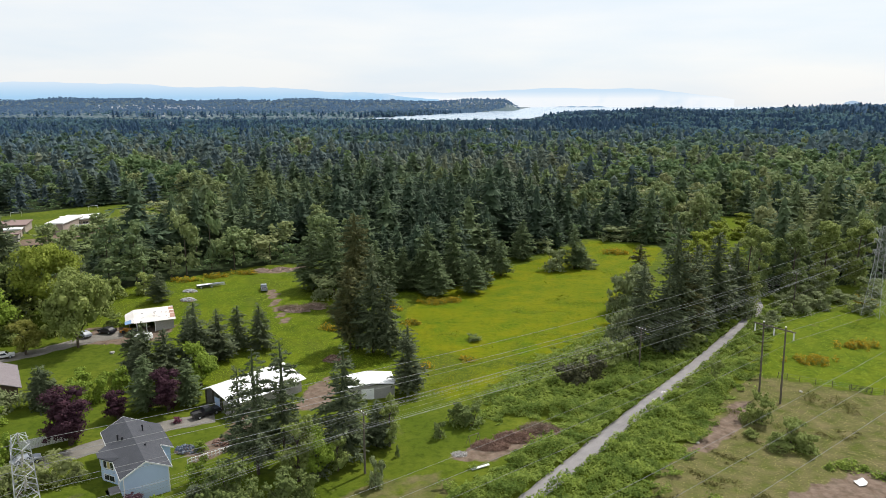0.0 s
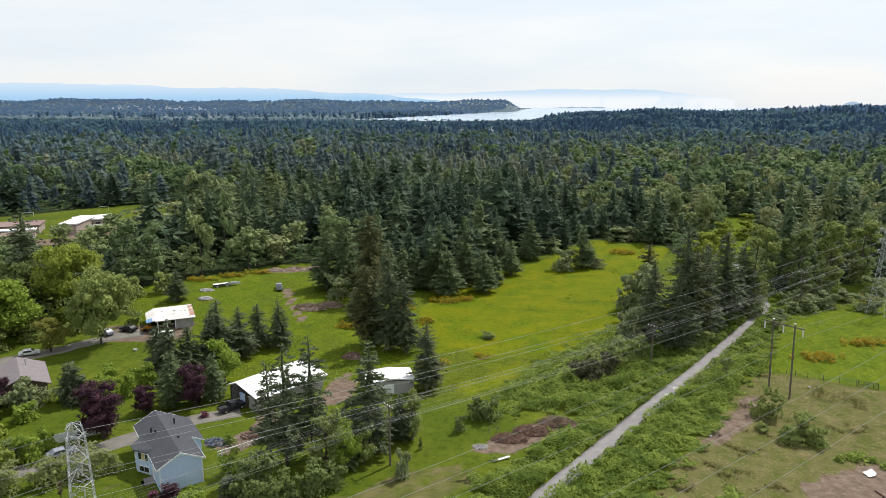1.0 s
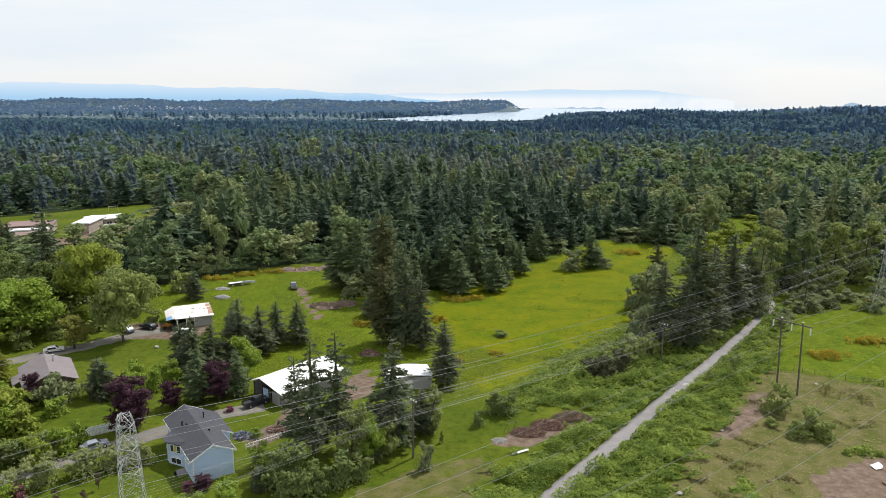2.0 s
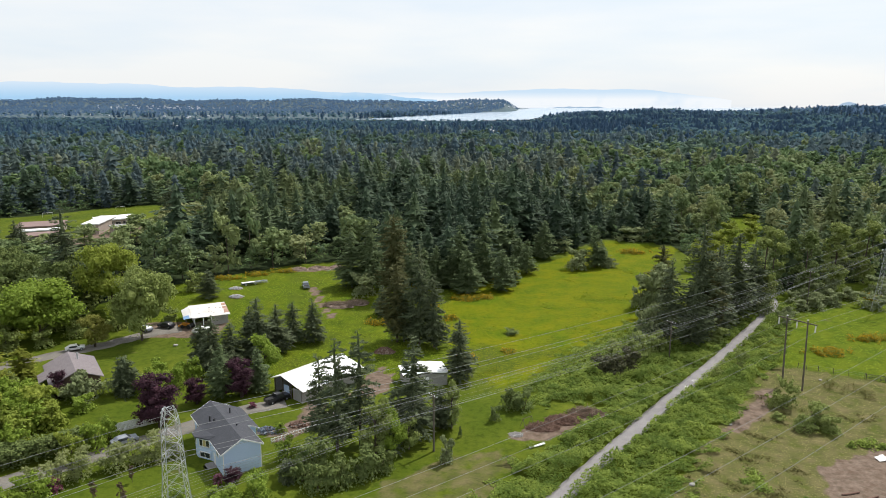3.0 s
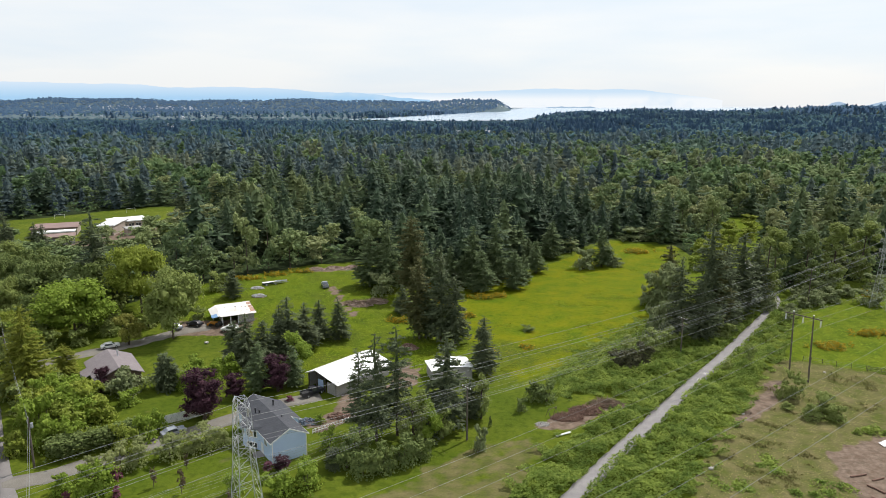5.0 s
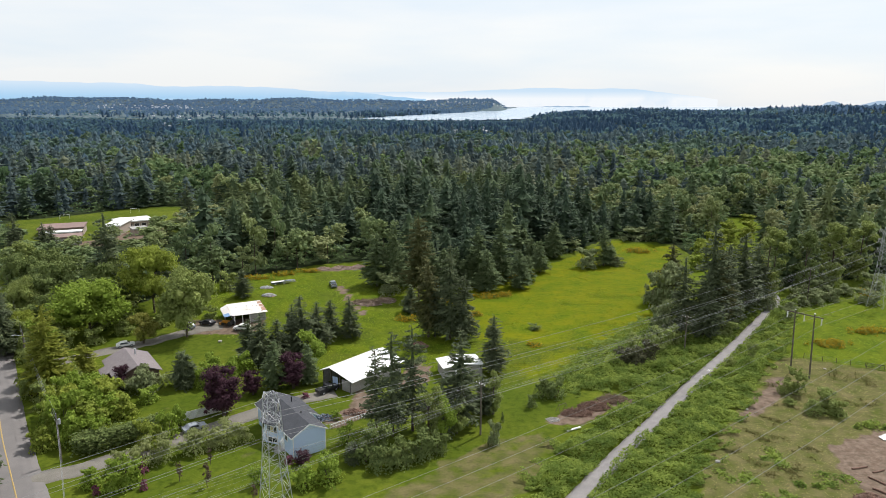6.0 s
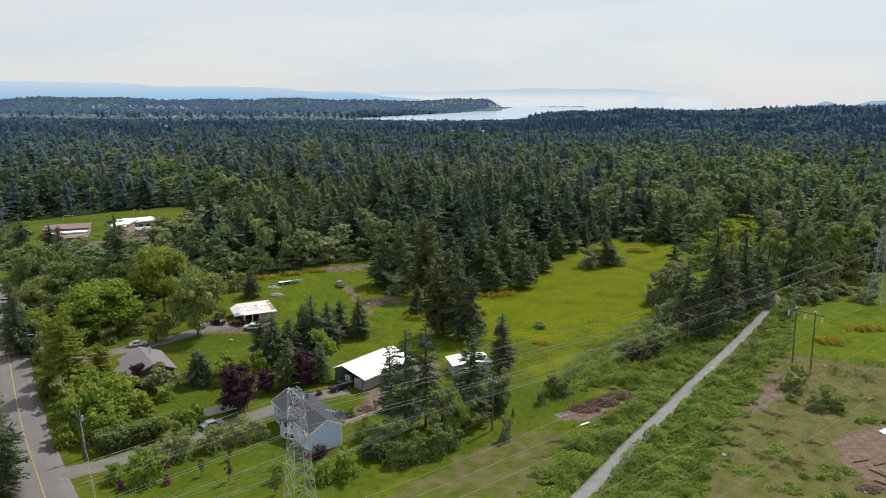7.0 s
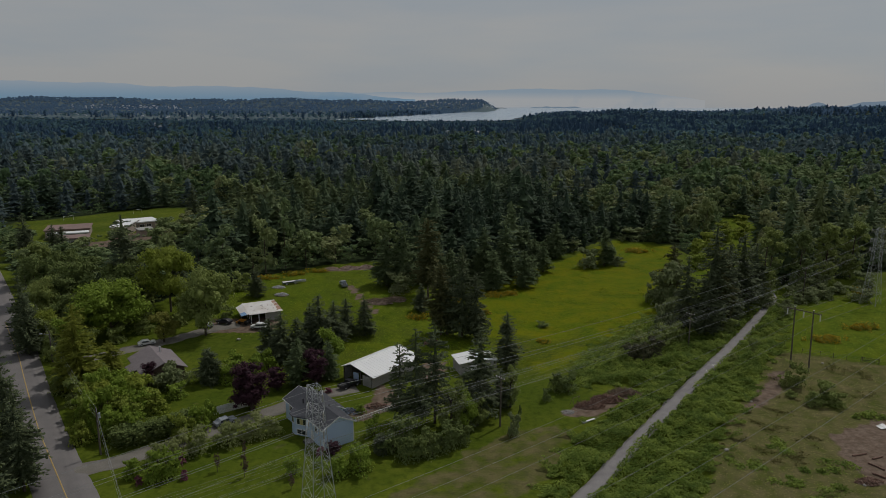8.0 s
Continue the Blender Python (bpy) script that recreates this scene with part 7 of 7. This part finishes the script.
# ---- fences ----
def board_fence():
    f = thing("fence", Matrix.Translation((-73.4, 102.6, 0)), "white board fence between lawn and lane", "fence")
    a, b = Vector((0, 0, 0)), Vector((6.2, 4.4, 0))
    d = (b - a).normalized()
    n = 34
    side = Vector((-d.y, d.x, 0))
    for k in range(n):
        p = a + (b - a) * (k / n)
        q = a + (b - a) * ((k + 0.86) / n)
        bm = bmesh.new()
        hgt = 1.75 + 0.03 * ((k * 7) % 3)
        pts = [p + side * 0.02, q + side * 0.02, q - side * 0.02, p - side * 0.02]
        slab(bm, [(c.x, c.y, hgt) for c in pts], hgt)
        part("slat", bm, M["white"], f)
    for z in (0.5, 1.4):
        bm = bmesh.new()
        strut(bm, a + side * 0.05 + Vector((0, 0, z)), b + side * 0.05 + Vector((0, 0, z)), 0.05)
        part("rail", bm, M["white"], f)


def wire_fence(pts, label):
    f = thing("wire_fence", Matrix.Translation((*pts[0], 0)), label, "fence", "wire fences")
    c = line_points(pts, 3.0) if len(pts) > 2 else np.linspace(pts[0], pts[1], max(3, int(math.dist(*pts) / 3)))
    rng = np.random.default_rng(3)
    tops = []
    for x, y in c:
        bm = bmesh.new()
        lx, ly = rng.normal(0, 0.05, 2)
        b = Vector((x - pts[0][0], y - pts[0][1], -0.2))
        t = b + Vector((lx, ly, 1.55))
        strut(bm, b, t, 0.06, 6)
        part("post", bm, M["pole"], f)
        tops.append(t)
    for dz in (0.1, 0.5, 0.9):
        bm = bmesh.new()
        for a, b in zip(tops, tops[1:]):
            strut(bm, a - Vector((0, 0, dz)), b - Vector((0, 0, dz)), 0.012, 4)
        part("wire", bm, M["wire"], f)


board_fence()
wire_fence([(66, 139.2), (72.5, 135.5), (83.5, 130.3), (97, 124)], "old wooden post and wire fence across grass")


def picket():
    f = thing("low_fence", Matrix.Translation((-43.6, 99.4, 0)), "low white picket rail beside the house yard", "fence")
    d = Vector((7.5, 6.4, 0))
    for k in range(16):
        p = d * (k / 15)
        bm = bmesh.new()
        box(bm, p.x - 0.06, p.x + 0.06, p.y - 0.06, p.y + 0.06, 0, 0.95)
        part("post", bm, M["white"], f)
    for z in (0.35, 0.85):
        bm = bmesh.new()
        strut(bm, (0, 0, z), (d.x, d.y, z), 0.06)
        part("rail", bm, M["white"], f)


picket()


# ---- poles, towers, wires ----
def wood_pole(x, y, h, rz, arm=True, transformer=False, lamp=False, label="weathered wooden utility pole with crossarm and wires"):
    p = thing("utility_pole", pose(x, y, float(terrain(x, y)), 0, 0, rz), label, "utility pole", "utility poles")
    bm = bmesh.new()
    tapered(bm, [(0, 0, -0.3), (0, 0, h * 0.5), (0, 0, h)], [0.19, 0.165, 0.13], 8)
    part("pole", bm, M["pole"], p)
    if arm:
        bm = bmesh.new()
        box(bm, -1.2, 1.2, -0.2, -0.09, h - 0.45, h - 0.32)
        part("crossarm", bm, M["pole"], p)
        bm = bmesh.new()
        box(bm, -0.8, 0.8, -0.2, -0.09, h - 2.2, h - 2.08)
        part("lower_arm", bm, M["pole"], p)
        for xx in (-1.1, -0.35, 0.35, 1.1):
            bm = bmesh.new()
            strut(bm, (xx, -0.15, h - 0.32), (xx, -0.15, h - 0.1), 0.07, 8)
            part("insulator", bm, M["white"], p)
    if transformer:
        bm = bmesh.new()
        strut(bm, (0.38, 0, h - 2.0), (0.38, 0, h - 1.1), 0.24, 10)
        strut(bm, (0.38, 0, h - 1.1), (0.38, 0, h - 0.95), 0.08, 6)
        part("transformer", bm, M["steel"], p)
    if lamp:
        bm = bmesh.new()
        strut(bm, (0, 0, h - 0.9), (-1.6, 0, h - 0.4), 0.05, 6)
        part("lamp_arm", bm, M["steel"], p)
        bm = bmesh.new()
        box(bm, -2.2, -1.55, -0.13, 0.13, h - 0.46, h - 0.32)
        part("lamp_head", bm, M["steel"], p)


def cable(name, a, b, sag, r, label="aluminium power cable hanging between its supports"):
    """A hanging wire from a to b, as one thin tube."""
    n = 26
    t = np.linspace(0, 1, n)
    a, b = np.array(a, float), np.array(b, float)
    P = a + (b - a) * t[:, None]
    P[:, 2] -= 4 * sag * t * (1 - t)
    d = np.append((b - a)[:2], 0) / np.hypot(*(b - a)[:2])
    s = np.array([-d[1], d[0], 0])
    up = np.array([0, 0, 1.0])
    k = 4
    ring = [s * math.cos(q) * r + up * math.sin(q) * r for q in np.arange(k) * 2 * math.pi / k]
    V = np.stack([P + c for c in ring], 1).reshape(-1, 3)
    i = (np.arange(n - 1)[:, None] * k).ravel()
    T = [[int(q + j), int(q + (j + 1) % k), int(q + k + (j + 1) % k), int(q + k + j)] for q in i for j in range(k)]
    tagged(link(name, V, T, M["wire"]), label, "cable", "power cables")


LINE = np.array([0.772, 0.636])
POLES = [(-68.4, 53.1, 10.2), (-14.6, 97.4, 10.7), (39.2, 141.7, 9.9), (93.0, 186.0, 11.5), (147.0, 230.5, 11.0)]
for k, (x, y, h) in enumerate(POLES):
    wood_pole(x, y, h, 39.5 + 90 + 180, transformer=False)
ROADSIDE = [(-68.4, 53.1, 10.2), (-88.7, 86.6, 9.2), (-120.9, 129.8, 9.0), (-153.5, 176.0, 9.0)]
for k, (x, y, h) in enumerate(ROADSIDE[1:]):
    wood_pole(x, y, h, 36, False, k == 0, k == 1, "wooden roadside pole with " + ("a grey transformer" if k == 0 else "a street lamp" if k == 1 else "wires"))
SIDE = np.array([-LINE[1], LINE[0]])
for (x0, y0, h0), (x1, y1, h1) in zip([(-122.0, 8.8, 10.2)] + POLES, POLES):
    for off, dz, r in ((-1.1, -0.1, .012), (-0.35, -0.1, .012), (0.35, -0.1, .012), (1.1, -0.1, .012), (-0.7, -2.0, .012), (0.7, -2.0, .012), (0, -2.7, .02), (0.1, -3.2, .022)):
        cable("cable", (x0 + SIDE[0] * off, y0 + SIDE[1] * off, h0 + dz), (x1 + SIDE[0] * off, y1 + SIDE[1] * off, h1 + dz), 1.1 + 0.1 * dz, r * 0.8)
for (x0, y0, h0), (x1, y1, h1) in zip(ROADSIDE, ROADSIDE[1:]):
    for off, dz in ((0, 0), (0.15, -1.6), (0, -2.2)):
        cable("cable", (x0 + off, y0, h0 + dz), (x1 + off, y1, h1 + dz), 0.7, 0.018)


def lattice_tower(x, y, h, rz, base=2.3, waist=1.2, head=0.85, label="grey galvanised steel lattice tower carrying power cables"):
    t = thing("lattice_tower", pose(x, y, float(terrain(x, y)), 0, 0, rz), label, "power tower", "power towers")
    lv = [0, 0.15, 0.29, 0.41, 0.52, 0.61, 0.69, 0.77, 0.85, 0.93, 1.0]
    half = lambda f: np.interp(f, [0, 0.6, 0.97, 1.0], [base, waist, head, head * 0.75])
    corner = [(1, 1), (-1, 1), (-1, -1), (1, -1)]
    for cx, cy in corner:
        bm = bmesh.new()
        tapered(bm, [(cx * half(a), cy * half(a), a * h) for a in lv], [0.062] * 6 + [0.046] * 5, 4)
        part("leg", bm, M["steel"], t)
    for (ax, ay), (bx, by) in zip(corner, corner[1:] + corner[:1]):
        for a, b in zip(lv, lv[1:]):
            bm = bmesh.new()
            ha, hb = half(a), half(b)
            strut(bm, (ax * ha, ay * ha, a * h), (bx * hb, by * hb, b * h), 0.023)
            strut(bm, (bx * ha, by * ha, a * h), (ax * hb, ay * hb, b * h), 0.023)
            strut(bm, (ax * hb, ay * hb, b * h), (bx * hb, by * hb, b * h), 0.023)
            part("brace", bm, M["steel"], t)
    tips = []
    for f in (0.73, 0.85, 0.97):
        for s in (-1, 1):
            bm = bmesh.new()
            tip = (s * 2.3, 0, f * h + 0.1)
            for cy in (-1, 1):
                strut(bm, (s * half(f), cy * half(f), f * h), tip, 0.042)
                strut(bm, (s * half(f - .05), cy * half(f - .05), (f - 0.05) * h), tip, 0.038)
            arm = part("crossarm", bm, M["steel"], t)
            bm = bmesh.new()
            strut(bm, tip, (tip[0], 0, tip[2] - 1.1), 0.09, 6)
            part("insulator", bm, M["rock"], arm)
            tips.append((s, tip[2] - 1.1))
    return tips


TOWERS = [(-44.8, 63.2, 23.6), (113.5, 183.0, 25.0)]
AXIS = np.array([0.793, 0.61])
CROSS = np.array([0.61, -0.793])
for x, y, h in TOWERS:
    tips = lattice_tower(x, y, h, -52.4)
for s, z in tips:
    (x0, y0, h0), (x1, y1, h1) = TOWERS
    off = CROSS * 2.3 * s
    z0, z1 = z - 1.4, z
    cable("cable", (x0 + off[0], y0 + off[1], z0), (x1 + off[0], y1 + off[1], z1), 3.2, 0.022)
    cable("cable", (x0 + off[0], y0 + off[1], z0), (x0 + off[0] - 155.8, y0 + off[1] - 119.8, z0), 3.2, 0.022)
    cable("cable", (x1 + off[0], y1 + off[1], z1), (x1 + off[0] + 155.8, y1 + off[1] + 119.8, z1 + 4), 3.2, 0.022)


def h_frame():
    """Two tall poles with one long arm and three hanging insulators."""
    p = thing("h_frame_pole", Matrix.Translation((62.3, 125.3, 0)), "tall twin-pole wooden frame carrying three power cables", "power pole")
    n = np.array([-0.62, 0.78])
    top = {}
    for s in (0.0, 4.3):
        bm = bmesh.new()
        b = n * s
        lean = (-0.45, 0.0)
        tapered(bm, [(b[0], b[1], -0.3), (b[0] + lean[0] / 2, b[1], 7.7), (b[0] + lean[0], b[1], 15.5)], [0.20, 0.175, 0.14], 9)
        pole = part("pole", bm, M["pole"], p)
        bm = bmesh.new()
        strut(bm, (b[0] + lean[0], b[1], 15.5), (b[0] + lean[0], b[1], 15.65), 0.2, 8)
        part("cap", bm, M["white"], pole)
    bm = bmesh.new()
    a, b = n * -1.9, n * 6.3
    strut(bm, (a[0] - 0.42, a[1], 14.9), (b[0] - 0.42, b[1], 14.9), 0.17)
    part("arm", bm, M["pole"], p)
    for s in (-1.6, 2.2, 6.0):
        q = n * s
        bm = bmesh.new()
        strut(bm, (q[0] - 0.42, q[1], 14.8), (q[0] - 0.42, q[1], 13.3), 0.13, 8)
        part("insulator", bm, M["white"], p)
        for e, f, zz in ((-150, -119, 14.5), (160, 127, 14.5)):
            cable("cable", (62.3 + q[0] - 0.42, 125.3 + q[1], 13.3), (62.3 + q[0] + e, 125.3 + q[1] + f, zz), 3.0, 0.022)


h_frame()
NEAR, ALONG = np.array([-0.62, 0.78]), np.array([0.78, 0.62])
for off in (44.1, 39.5, 34.2):
    a, b = NEAR * off - ALONG * 60, NEAR * off + ALONG * 190
    cable("cable", (*a, 16.5), (*b, 16.5), 2.6, 0.026)
